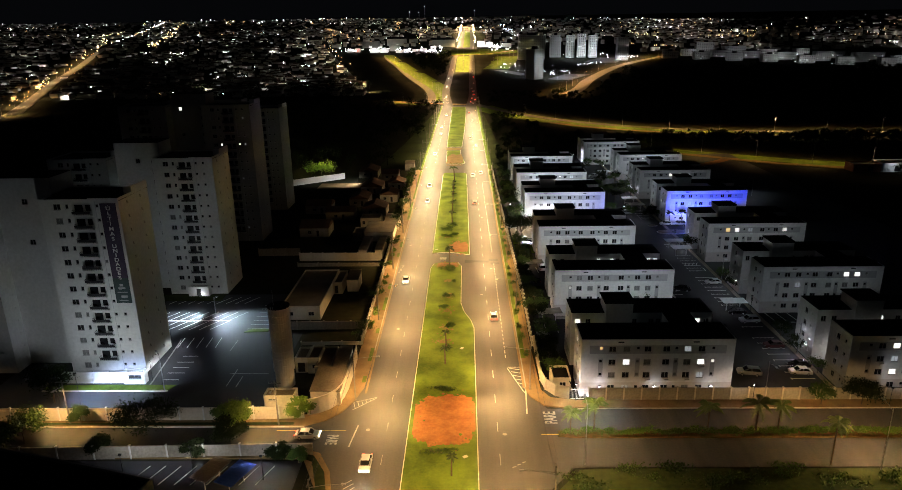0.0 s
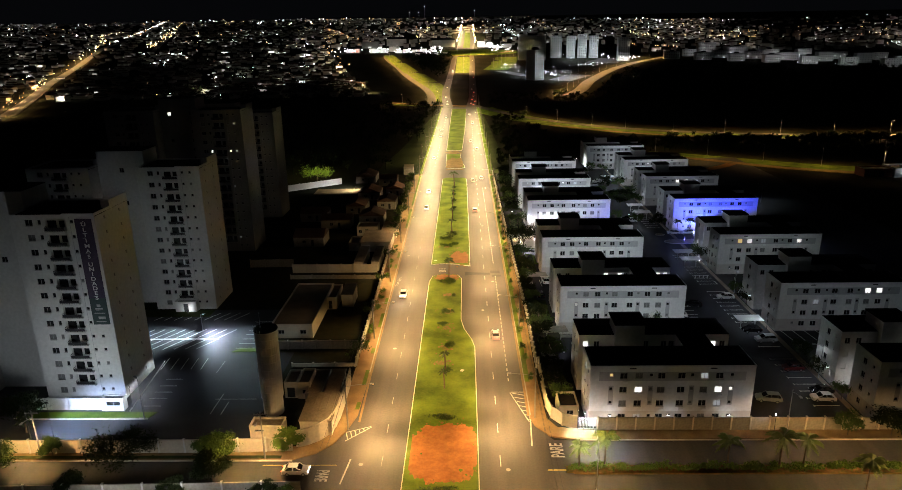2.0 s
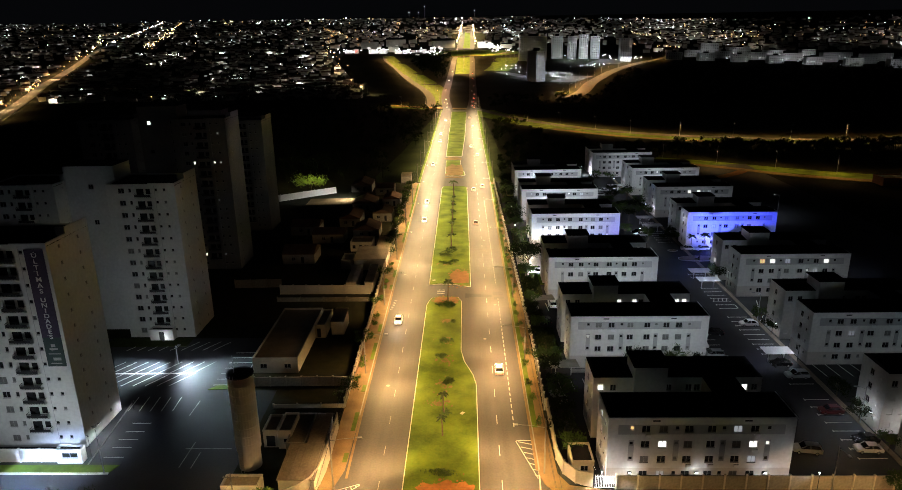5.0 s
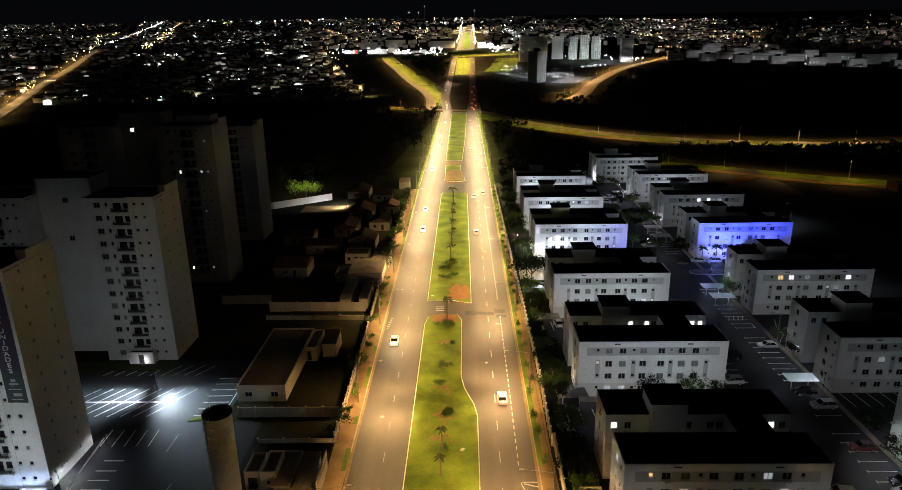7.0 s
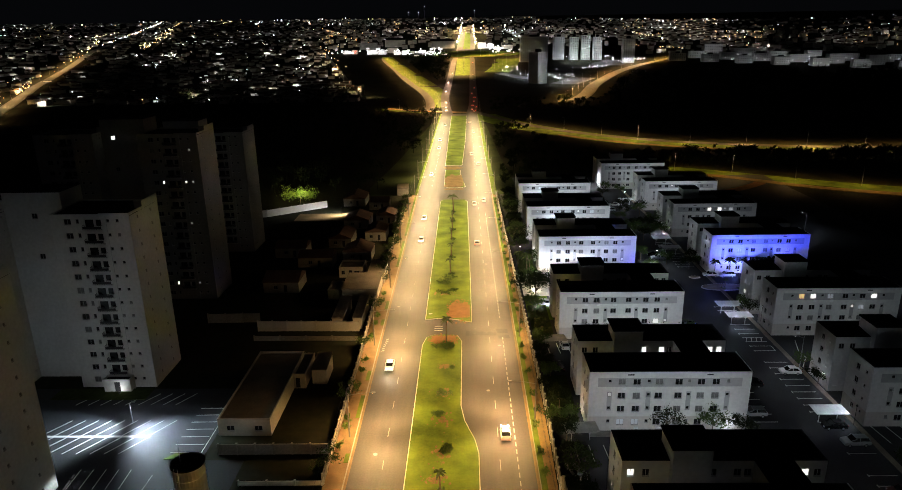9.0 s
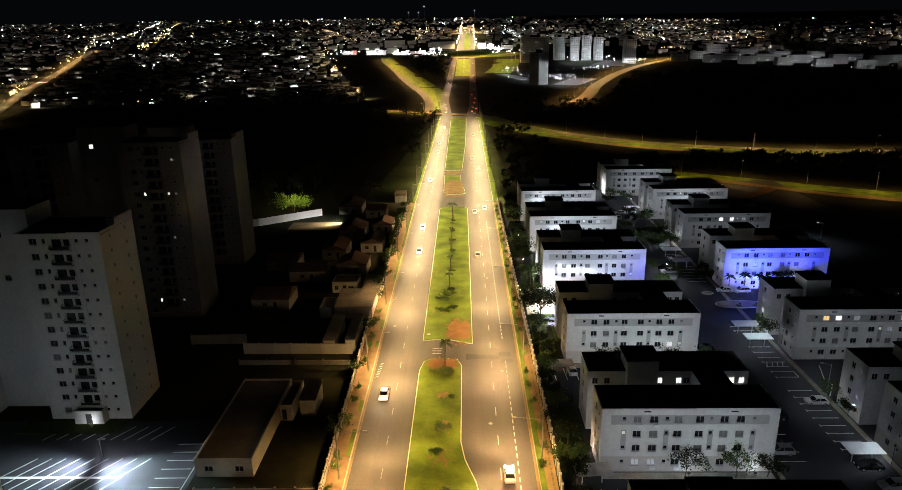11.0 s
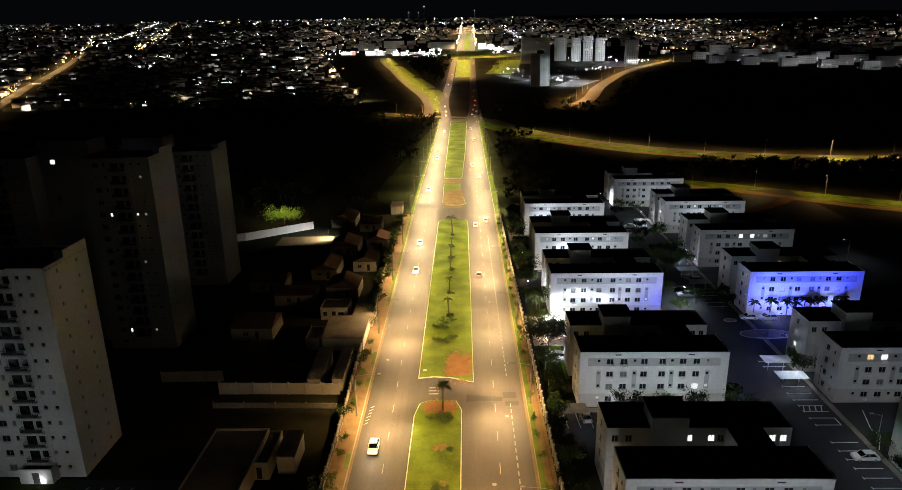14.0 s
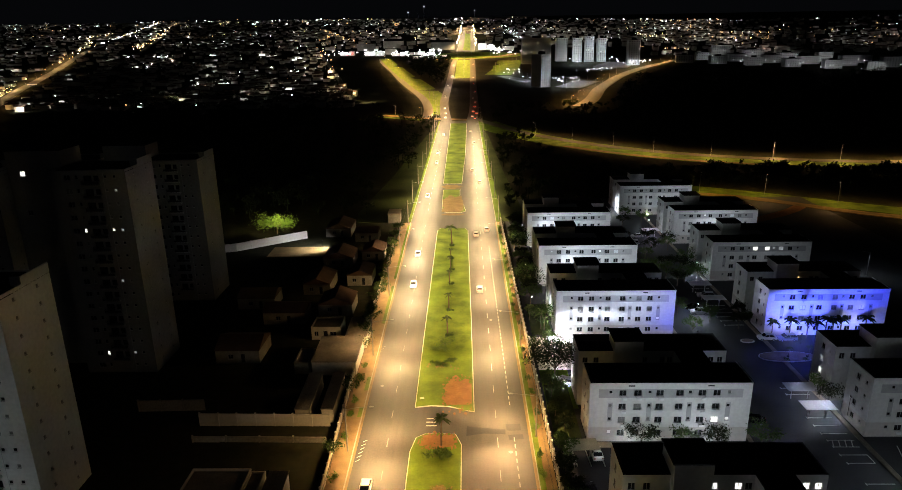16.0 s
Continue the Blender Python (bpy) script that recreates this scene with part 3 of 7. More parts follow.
def apartment_block(at, lights, seed, label, side=True, soft=()):
    """Four storeys in two bars joined by a link, with a stair tower between them."""
    r = random.Random(seed)
    ob = thing("apartment_block", at, label, "apartment block", "four-storey apartment blocks")
    holes, bands, wins = [], [], []
    for fl in range(4):
        zf = BASEZ + FLOOR * fl
        for k, (fx, big) in enumerate(BAYS):
            w, h = LARGE if big else SMALL
            z = zf + (0.95 if big else 1.40)
            x = fx * BW
            holes.append((x - w / 2, x + w / 2, z, z + h))
            wins.append((x, z, w, h, fl, k))
    zt = BASEZ + 3 * FLOOR
    bands.append((0.055 * BW, 0.945 * BW, zt + 0.62, zt + 2.3, 1))
    for fx, big in BAYS:
        if not big:
            bands.append((fx * BW - 0.42, fx * BW + 0.42, BASEZ + FLOOR + 1.2, BASEZ + 2 * FLOOR + 2.3, 1))
    bands.append((0, BW, 0, BASEZ + FLOOR, 2))
    bm = bmesh.new()
    facade(bm, (0, 0, 0), (1, 0, 0), BW, 0, TOPZ, holes, bands=bands)
    # side walls of the front bar and back faces
    sholes = [(2.6, 3.7, BASEZ + FLOOR * f + 0.95, BASEZ + FLOOR * f + 2.1) for f in range(4)] + [(5.4, 6.0, BASEZ + FLOOR * f + 1.4, BASEZ + FLOOR * f + 2.0) for f in range(4)]
    side_base = [(0, BAR, 0, BASEZ + FLOOR, 2)]
    facade(bm, (0, BAR, 0), (0, -1, 0), BAR, 0, TOPZ, sholes, bands=side_base)
    facade(bm, (BW, 0, 0), (0, 1, 0), BAR, 0, TOPZ, sholes, bands=side_base)
    facade(bm, (BW, BAR, 0), (-1, 0, 0), BW, 0, TOPZ, [])
    part("front_wall", bm, (WHITE, GREY, BASE), ob)
    y1 = BAR + GAP
    bm = bmesh.new()
    bholes, bw = [], []
    for fl in range(4):
        for fx in (0.045, 0.12, 0.45, 0.57, 0.62, 0.90, 0.96):
            x, z = fx * BW, BASEZ + FLOOR * fl + 0.95
            bholes.append((x - 0.5, x + 0.5, z, z + 1.15))
            bw.append((x, z, fl))
    facade(bm, (0, y1, 0), (1, 0, 0), BW, 0, TOPZ, bholes)
    facade(bm, (0, y1 + BAR, 0), (0, -1, 0), BAR, 0, TOPZ, sholes, bands=side_base)
    facade(bm, (BW, y1, 0), (0, 1, 0), BAR, 0, TOPZ, sholes, bands=side_base)
    facade(bm, (BW, y1 + BAR, 0), (-1, 0, 0), BW, 0, TOPZ, holes)
    part("back_wall", bm, (WHITE, GREY, BASE), ob)
    # link and stair tower
    bm = bmesh.new()
    box(bm, 0.645 * BW, 0.835 * BW, BAR, y1, 0, TOPZ - 0.05)
    part("link", bm, WHITE, ob)
    bm = bmesh.new()
    box(bm, 0.235 * BW, 0.425 * BW, BAR + 3.6, y1 + 4.4, 0, 14.0)
    part("stair_tower", bm, WHITE, ob)
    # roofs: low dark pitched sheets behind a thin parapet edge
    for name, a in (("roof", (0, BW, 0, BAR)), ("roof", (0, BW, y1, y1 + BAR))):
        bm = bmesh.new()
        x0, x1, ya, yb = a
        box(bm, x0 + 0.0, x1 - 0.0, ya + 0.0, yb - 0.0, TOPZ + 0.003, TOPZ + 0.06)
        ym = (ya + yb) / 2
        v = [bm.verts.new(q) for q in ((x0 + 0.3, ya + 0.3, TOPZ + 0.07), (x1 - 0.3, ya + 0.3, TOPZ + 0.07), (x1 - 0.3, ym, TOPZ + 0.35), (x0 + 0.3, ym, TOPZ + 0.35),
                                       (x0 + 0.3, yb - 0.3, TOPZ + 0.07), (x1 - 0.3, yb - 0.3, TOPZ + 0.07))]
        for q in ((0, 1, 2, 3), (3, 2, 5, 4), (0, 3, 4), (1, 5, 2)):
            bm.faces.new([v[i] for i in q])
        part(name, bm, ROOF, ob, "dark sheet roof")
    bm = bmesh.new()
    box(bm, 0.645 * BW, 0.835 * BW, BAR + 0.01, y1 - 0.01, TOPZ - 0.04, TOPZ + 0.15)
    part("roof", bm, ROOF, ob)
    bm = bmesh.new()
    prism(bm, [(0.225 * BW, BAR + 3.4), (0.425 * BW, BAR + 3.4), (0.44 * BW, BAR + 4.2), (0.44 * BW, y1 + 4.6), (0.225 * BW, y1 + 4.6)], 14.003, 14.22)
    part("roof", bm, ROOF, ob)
    # parapet coping
    bm = bmesh.new()
    box(bm, -0.06, BW + 0.06, -0.07, 0.10, TOPZ - 0.12, TOPZ + 0.09)
    box(bm, -0.07, 0.10, 0.10, BAR - 0.01, TOPZ - 0.12, TOPZ + 0.09)
    box(bm, BW - 0.10, BW + 0.07, 0.10, BAR - 0.01, TOPZ - 0.12, TOPZ + 0.09)
    part("parapet", bm, WHITE, ob)
    for fx in (0.257, 0.745):
        bm = bmesh.new()
        box(bm, fx * BW - 0.55, fx * BW + 0.55, -0.06, 0.0, TOPZ - 0.55, TOPZ - 0.33)
        part("vent", bm, DARKMETAL, ob)
    for x, z, w, h, fl, k in wins:
        m = lights.get((fl, k))
        if not m and r.random() < 0.22:
            m = CURTAIN
        put_window(ob, (x, 0.13, z), w, h, 0, m)
    acs = [(k, fl) for fl in range(4) for k in (1, 2, 4, 5, 7, 8) if r.random() < 0.30]
    bm = bmesh.new()
    box(bm, -0.38, 0.38, -0.28, -0.01, 0.0, 0.42)
    ac = mesh_of("air_conditioner", bm, WHITEMETAL)
    for k, fl in acs:
        piece("air_conditioner", ac, ob, (BAYS[k][0] * BW + 0.3, 0, BASEZ + FLOOR * fl + 0.25))
    if side:
        for f in range(4):
            for x, w, h, dz in ((BAR - 3.15, 1.1, 1.15, 0.95), (BAR - 5.7, 0.6, 0.6, 1.4)):
                m = lights.get(("s", f)) if w > 1 else None
                put_window(ob, (0.13, x, BASEZ + FLOOR * f + dz), w, h, -math.pi / 2, m)
                if w > 1:
                    put_window(ob, (0.13, x + y1, BASEZ + FLOOR * f + dz), w, h, -math.pi / 2, lights.get(("t", f)))
    for x, z, fl in bw:
        if fl >= 3:
            put_window(ob, (x, y1 + 0.13, z), 1.0, 1.15, 0, lights.get(("b", fl, round(x / BW, 2))))
    return ob


AX, BX = 27.4, 76.4
W, WM, D = LIT, LIT_WARM, LIT_DIM
apartment_block((AX, 110.7, 0), {(3, 0): WM, (2, 2): W, (2, 8): W, (2, 9): W, (1, 8): D, ("b", 3, 0.04): W, ("b", 3, 0.9): W, ("s", 2): D, (3, 7): D, (0, 2): D, ("s", 3): W}, 11,
                "white four-storey apartment block with dark roof beside a street wall")
apartment_block((AX, 147.9, 0), {(2, 0): W, (0, 1): D, (0, 2): D, (0, 8): D, ("b", 3, 0.45): W, ("b", 3, 0.57): W, ("b", 3, 0.9): W, ("b", 3, 0.96): W}, 12,
                "white four-storey apartment block with dark roof and grey top band")
apartment_block((AX, 185.1, 0), {(1, 8): W, (1, 9): W, (0, 0): W, (0, 3): W}, 13, "white four-storey apartment block with small trees at its foot")
apartment_block((AX - 0.2, 228.2, 0), {(0, 5): D, (1, 9): W}, 14, "floodlit white four-storey apartment block beside a courtyard")
apartment_block((AX - 0.6, 263.2, 0), {(3, 6): W, (3, 8): D, (3, 0): D}, 15, "white four-storey apartment block among dark trees")
apartment_block((AX - 0.6, 299.6, 0), {(3, 2): D}, 16, "white four-storey apartment block at the estate's far end")
apartment_block((BX, 111.5, 0), {(1, 2): W, (2, 2): D, (3, 2): W, (3, 4): W, (2, 4): W, ("b", 3, 0.45): W}, 17, "grey-lit four-storey apartment block beside a parking lot")
apartment_block((BX, 149.0, 0), {(3, 7): W, (3, 8): W, (2, 2): D}, 18, "dim white four-storey apartment block beside parking bays")
apartment_block((BX, 186.4, 0), {(3, 1): WM, (3, 2): W, (3, 4): D, (3, 8): W, (2, 6): W, (2, 7): D, ("t", 1): W, ("t", 2): D}, 19, "dim white apartment block with a few lit windows")
apartment_block((BX, 228.2, 0), {(2, 2): D, (2, 8): D, ("b", 3, 0.45): WM, ("b", 3, 0.9): W}, 20, "four-storey apartment block washed in blue floodlight")
apartment_block((BX, 264.8, 0), {(3, 4): W, (3, 5): W, (3, 6): D, (3, 7): D}, 21, "dim white apartment block with four lit top windows")
apartment_block((BX - 0.3, 300.6, 0), {(3, 3): W, (3, 7): D, ("s", 0): W}, 22, "white four-storey apartment block beside trees")
apartment_block((66.4, 338.7, 0), {(2, 7): D, (1, 7): D}, 23, "bright white four-storey apartment block at the back of the estate")


def tower(at, floors, lights, label, seed, plain=False, wall=WHITE):
    """A tall block: two wings with balconies, a recessed core that rises above them."""
    r = random.Random(seed)
    ob = thing("apartment_tower", at, label, "apartment tower", "tall apartment towers")
    fh, ww, wd = 2.76, 15.2, 12.0
    top = floors * fh + 0.55
    core_w, back = 11.5, 4.5
    for wing, x0 in (("east", -ww), ("west", -2 * ww - core_w)):
        holes, wins, bals = [], [], []
        for fl in range(floors):
            z = fl * fh + 0.25
            for fx, w, h, dz in ((0.22, 1.35, 1.15, 1.0), (0.345, 0.6, 0.9, 1.2), (0.725, 0.6, 0.6, 1.45), (0.845, 0.6, 0.6, 1.45)):
                holes.append((fx * ww - w / 2, fx * ww + w / 2, z + dz, z + dz + h))
                wins.append((x0 + fx * ww, z + dz, w, h, fl, fx))
            if fl:
                holes.append((0.42 * ww, 0.655 * ww, z + 0.12, z + 2.08))
                bals.append((x0 + 0.5375 * ww, z, fl))
        bm = bmesh.new()
        bands = [(0.70 * ww, 0.725 * ww - 0.3, 0, top - 0.4, 1)]
        facade(bm, (x0, 0, 0), (1, 0, 0), ww, 0, top, holes, 0.12, bands=bands)
        sh = []
        for fl in range(floors):
            z = fl * fh + 0.25
            sh += [(3.0, 3.5, z + 1.5, z + 2.0), (8.4, 8.9, z + 1.5, z + 2.0)]
        facade(bm, (x0 + ww, 0, 0), (0, 1, 0), wd, 0, top, sh, 0.12)
        facade(bm, (x0, wd, 0), (0, -1, 0), wd, 0, top, sh, 0.12)
        facade(bm, (x0 + ww, wd, 0), (-1, 0, 0), ww, 0, top, [])
        part("wing_wall", bm, (wall, GREY), ob)
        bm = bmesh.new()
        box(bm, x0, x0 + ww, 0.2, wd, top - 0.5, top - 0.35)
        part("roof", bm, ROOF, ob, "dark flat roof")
        # stepped parapet
        bm = bmesh.new()
        box(bm, x0 + 0.62 * ww, x0 + ww, -0.05, 0.2, top - 0.2, top + 0.12)
        box(bm, x0 + ww - 0.2, x0 + ww + 0.05, 0.2, wd * 0.45, top - 0.2, top + 0.12)
        box(bm, x0 + ww - 0.2, x0 + ww + 0.05, wd * 0.45, wd, top - 0.2, top + 1.2)
        box(bm, x0 + ww * 0.9, x0 + ww - 0.2, wd * 0.45, wd * 0.45 + 0.2, top - 0.2, top + 1.2)
        part("parapet", bm, wall, ob)
        bw = 0.235 * ww
        bm = bmesh.new()
        box(bm, -bw / 2, bw / 2, -0.70, 0.02, -0.10, 0.12)
        slab = mesh_of("balcony", bm, wall)
        bm = bmesh.new()
        box(bm, -bw / 2, bw / 2, -0.70, -0.66, 0.94, 1.0)
        for k in range(9):
            x = -bw / 2 + bw * k / 8
            box(bm, x - 0.02, x + 0.02, -0.695, -0.665, 0.12, 0.94)
        box(bm, -bw / 2, -bw / 2 + 0.05, -0.66, 0.0, 0.94, 1.0)
        box(bm, bw / 2 - 0.05, bw / 2, -0.66, 0.0, 0.94, 1.0)
        box(bm, -bw / 2 + 0.05, bw / 2 - 0.05, -0.69, -0.675, 0.30, 0.80)
        rail = mesh_of("railing", bm, DARKMETAL)
        bm = bmesh.new()
        box(bm, -bw * 0.42, bw * 0.02, 0.06, 0.10, 0.12, 1.98)
        box(bm, bw * 0.16, bw * 0.42, 0.06, 0.10, 0.8, 1.95)
        door = mesh_of("balcony_door", bm, GLASS)
        for x, z, fl in ([] if plain and wing == "west" else bals):
            b = piece("balcony", slab, ob, (x, 0, z))
            piece("railing", rail, b, (0, 0, 0))
            d = piece("balcony_door", door, b, (0, 0, 0))
            m = lights.get((wing, fl))
            if m:
                d.material_slots[0].link = "OBJECT"
                d.material_slots[0].material = m
        for x, z, w, h, fl, fx in ([] if plain and wing == "west" else wins):
            put_window(ob, (x, 0.11, z), w, h, 0, lights.get((wing, fl, fx)) or (CURTAIN if r.random() < 0.15 else None))
        for fl in range(floors):
            z = fl * fh + 1.75
            for y in (3.25, 8.65):
                if wing == "east":
                    put_window(ob, (x0 + ww - 0.11, y, z), 0.5, 0.5, math.pi / 2, lights.get(("side", fl, y), CURTAIN))
    # core
    bm = bmesh.new()
    cx0 = -ww - core_w
    ch, cw = [], []
    for fl in range(floors):
        z = fl * fh + 1.3
        for fx, w in (((0.26 if floors > 13 else 0.5, 1.1), (0.82, 0.5)) if fl in (floors - 1, floors - 4) else ((0.82, 0.5),)):
            ch.append((fx * core_w - w / 2, fx * core_w + w / 2, z, z + 1.1))
            cw.append((cx0 + fx * core_w, z, w, fl, fx))
    facade(bm, (cx0, back, 0), (1, 0, 0), core_w, 0, top + 3.2, ch, 0.12)
    facade(bm, (cx0 + core_w, back, 0), (0, 1, 0), wd - back, top - 0.5, top + 3.2, [])
    facade(bm, (cx0, wd, 0), (0, -1, 0), wd - back, top - 0.5, top + 3.2, [])
    facade(bm, (cx0 + core_w, wd, 0), (-1, 0, 0), core_w, 0, top + 3.2, [])
    part("core_wall", bm, wall, ob)
    bm = bmesh.new()
    box(bm, cx0, cx0 + core_w, back, wd, top + 3.203, top + 3.35)
    part("roof", bm, ROOF, ob)
    for x, z, w, fl, fx in cw:
        put_window(ob, (x, back + 0.11, z), w, 1.1, 0, lights.get(("core", fl, fx)))
    return ob


tower((-58.8, 120.6, 0), 13, {}, "white thirteen-storey apartment tower with a vertical sales banner", 31, True)
tower((-56.9, 164.0, 0), 13, {}, "white thirteen-storey apartment tower beside a parking lot", 32)
# the darker wall colour stands in for shade on these two towers
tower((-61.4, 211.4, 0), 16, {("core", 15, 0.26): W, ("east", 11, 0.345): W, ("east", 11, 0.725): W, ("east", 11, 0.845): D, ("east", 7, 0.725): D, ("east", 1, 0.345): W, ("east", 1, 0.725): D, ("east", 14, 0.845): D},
      "dark unlit apartment tower with a few lit windows", 33, wall=WHITE_SHADED)
tower((-63.6, 252.5, 0), 14, {}, "dark unlit apartment tower behind others", 34, True, WHITE_SHADED)

# vertical sales banner hung on the first tower
banner = thing("banner", (-60.9, 120.6, 0), "tall purple sales banner with white stacked letters", "banner")
bm = bmesh.new()
box(bm, -1.5, 1.55, -0.10, -0.03, 20.6, 35.6)
part("sheet", bm, BANNER, banner)
bm = bmesh.new()
box(bm, -1.5, 1.55, -0.10, -0.03, 15.4, 20.595)
part("lower_sheet", bm, BANNER_TEAL, banner, "dark teal lower end of the banner")
lettering("lettering", "\n".join("ÚLTIMAS"), 1.02, pose(0, -0.11, 31.6, 90, 0, 0) @ Matrix.Diagonal((1.25, 1, 1, 1)), LETTER, banner, line=0.98)
lettering("lettering", "\n".join("UNIDADES"), 1.02, pose(0, -0.11, 23.9, 90, 0, 0) @ Matrix.Diagonal((1.25, 1, 1, 1)), LETTER, banner, line=0.90)
for x0, x1, z0, z1 in ((-0.35, 0.35, 18.9, 19.4), (-0.7, 0.7, 18.4, 18.7), (-1.0, 1.0, 17.6, 17.75), (-0.4, 0.9, 16.5, 17.0), (-0.9, 0.9, 15.9, 16.05)):
    bm = bmesh.new()
    box(bm, x0, x1, -0.115, -0.10, z0, z1)
    part("bar", bm, FRAME, banner)


# ---- walls and fences ----
def fence(name, pts, height, step, wall_m, post_m, label, parent=None, coping=True, thick=0.16):
    ob = thing(name, (0, 0, 0), label, "boundary wall")
    for (x0, y0), (x1, y1) in zip(pts, pts[1:]):
        L = math.hypot(x1 - x0, y1 - y0)
        n = max(1, round(L / step))
        a = math.atan2(y1 - y0, x1 - x0)
        s = L / n
        bm = bmesh.new()
        box(bm, -s / 2 + 0.125, s / 2 - 0.125, -thick / 2, thick / 2, -0.1, height)
        if coping:
            box(bm, -s / 2 + 0.125, s / 2 - 0.125, -thick / 2 - 0.03, thick / 2 + 0.03, height, height + 0.07)
        pan = mesh_of("panel", bm, wall_m)
        bm = bmesh.new()
        box(bm, -0.12, 0.12, -0.17, 0.17, -0.1, height + 0.2)
        box(bm, -0.15, 0.15, -0.20, 0.20, height + 0.2, height + 0.27)
        pos = mesh_of("post", bm, post_m)
        for k in range(n):
            f = (k + 0.5) / n
            piece("panel", pan, ob, (x0 + (x1 - x0) * f, y0 + (y1 - y0) * f, 0), a)
            f = k / n
            piece("post", pos, ob, (x0 + (x1 - x0) * f, y0 + (y1 - y0) * f, 0), a)
    return ob


fence("boundary_wall", [(-140, 102.6), (-36, 102.9), (-22.4, 103.4)], 2.5, 4.4, CREAM, WHITE, "white rendered wall with pilasters along a side street")
fence("boundary_wall", [(-140, 91.2), (-66, 91.4), (-18.5, 92.6)], 2.2, 5.6, DINGY, WHITE, "grey wall with white pilasters behind street trees")
fence("boundary_wall", [(28.8, 109.4), (58, 109.3), (150, 109.0)], 2.4, 3.1, DINGY, CREAM, "grey-brown panel wall with pale posts by the street")
fence("boundary_wall", [(20.6, 132), (20.9, 157), (20.5, 200), (19.8, 260), (19.2, 330)], 2.0, 2.6, DINGY, WHITE, "stained pale wall along the avenue footway")
fence("boundary_wall", [(21.0, 131.8), (20.8, 117), (21.4, 113.2), (23.0, 110.9), (25.6, 110.0)], 2.3, 3.0, CREAM, CREAM, "curved cream wall at the estate corner")
fence("boundary_wall", [(-16.6, 133), (-17.1, 176), (-18.2, 215), (-18.8, 300)], 1.9, 3.0, DINGY, CREAM, "low stained wall along the avenue footway")
fence("boundary_wall", [(-44, 190.6), (-19.3, 190.2)], 2.4, 3.6, CREAM, CREAM, "pale block wall across dark plots")
fence("boundary_wall", [(-43.4, 185.3), (-19, 185.0)], 1.0, 6.0, DINGY, DINGY, "low plain wall across dark plots")
fence("boundary_wall", [(-58, 195.6), (-45, 196)], 2.2, 4.0, DINGY, DINGY, "plain wall behind a tower")
fence("boundary_wall", [(-36, 141.0), (-17.2, 141.2)], 1.9, 3.4, DINGY, DINGY, "plain wall across a dark yard")
fence("boundary_wall", [(-30, 132.8), (-16.6, 133)], 0.7, 5.0, CREAM, CREAM, "low cream wall round a verge")
fence("boundary_wall", [(-90, 291), (-72, 296.6), (-51, 311.2)], 2.6, 5.0, WHITE, WHITE, "long white wall of a floodlit yard")
# curved corner shed wall
bm = bmesh.new()
arc = [(-22.0, 104.3), (-20.2, 105.0), (-18.6, 106.2), (-17.3, 108.0), (-16.6, 110.3), (-16.3, 113.5), (-16.3, 118), (-16.5, 126)]
outer = arc
inner = [(x - 0.22, y + 0.12) for x, y in arc]
prism(bm, outer + inner[::-1], -0.1, 3.3)
tagged(part("corner_wall", bm, CREAM, None, "tall curved cream wall at a street corner"), category="boundary wall")


# ---- low buildings on the west side ----
def corrugated(bm, x0, x1, y0, y1, z0, z1, n, thick, rise):
    """One ribbed sheet that climbs from z0 at y0 to z1 at y1."""
    prof = [(x0, 0)]
    for k in range(n):
        c = x0 + (x1 - x0) * (k + 0.5) / n
        prof += [(c - 0.12, 0), (c, rise), (c + 0.12, 0)]
    prof.append((x1, 0))
    rows = [[bm.verts.new((x, y, z + thick + e)) for x, e in prof] for y, z in ((y0, z0), (y1, z1))]
    low = [[bm.verts.new((x, y, z)) for x, e in prof] for y, z in ((y0, z0), (y1, z1))]
    for i in range(len(prof) - 1):
        bm.faces.new((rows[0][i], rows[0][i + 1], rows[1][i + 1], rows[1][i]))
        bm.faces.new((low[0][i + 1], low[0][i], low[1][i], low[1][i + 1]))
        bm.faces.new((low[0][i], low[0][i + 1], rows[0][i + 1], rows[0][i]))
        bm.faces.new((low[1][i + 1], low[1][i], rows[1][i], rows[1][i + 1]))
    for i in (0, -1):
        bm.faces.new((low[0][i], rows[0][i], rows[1][i], low[1][i]))


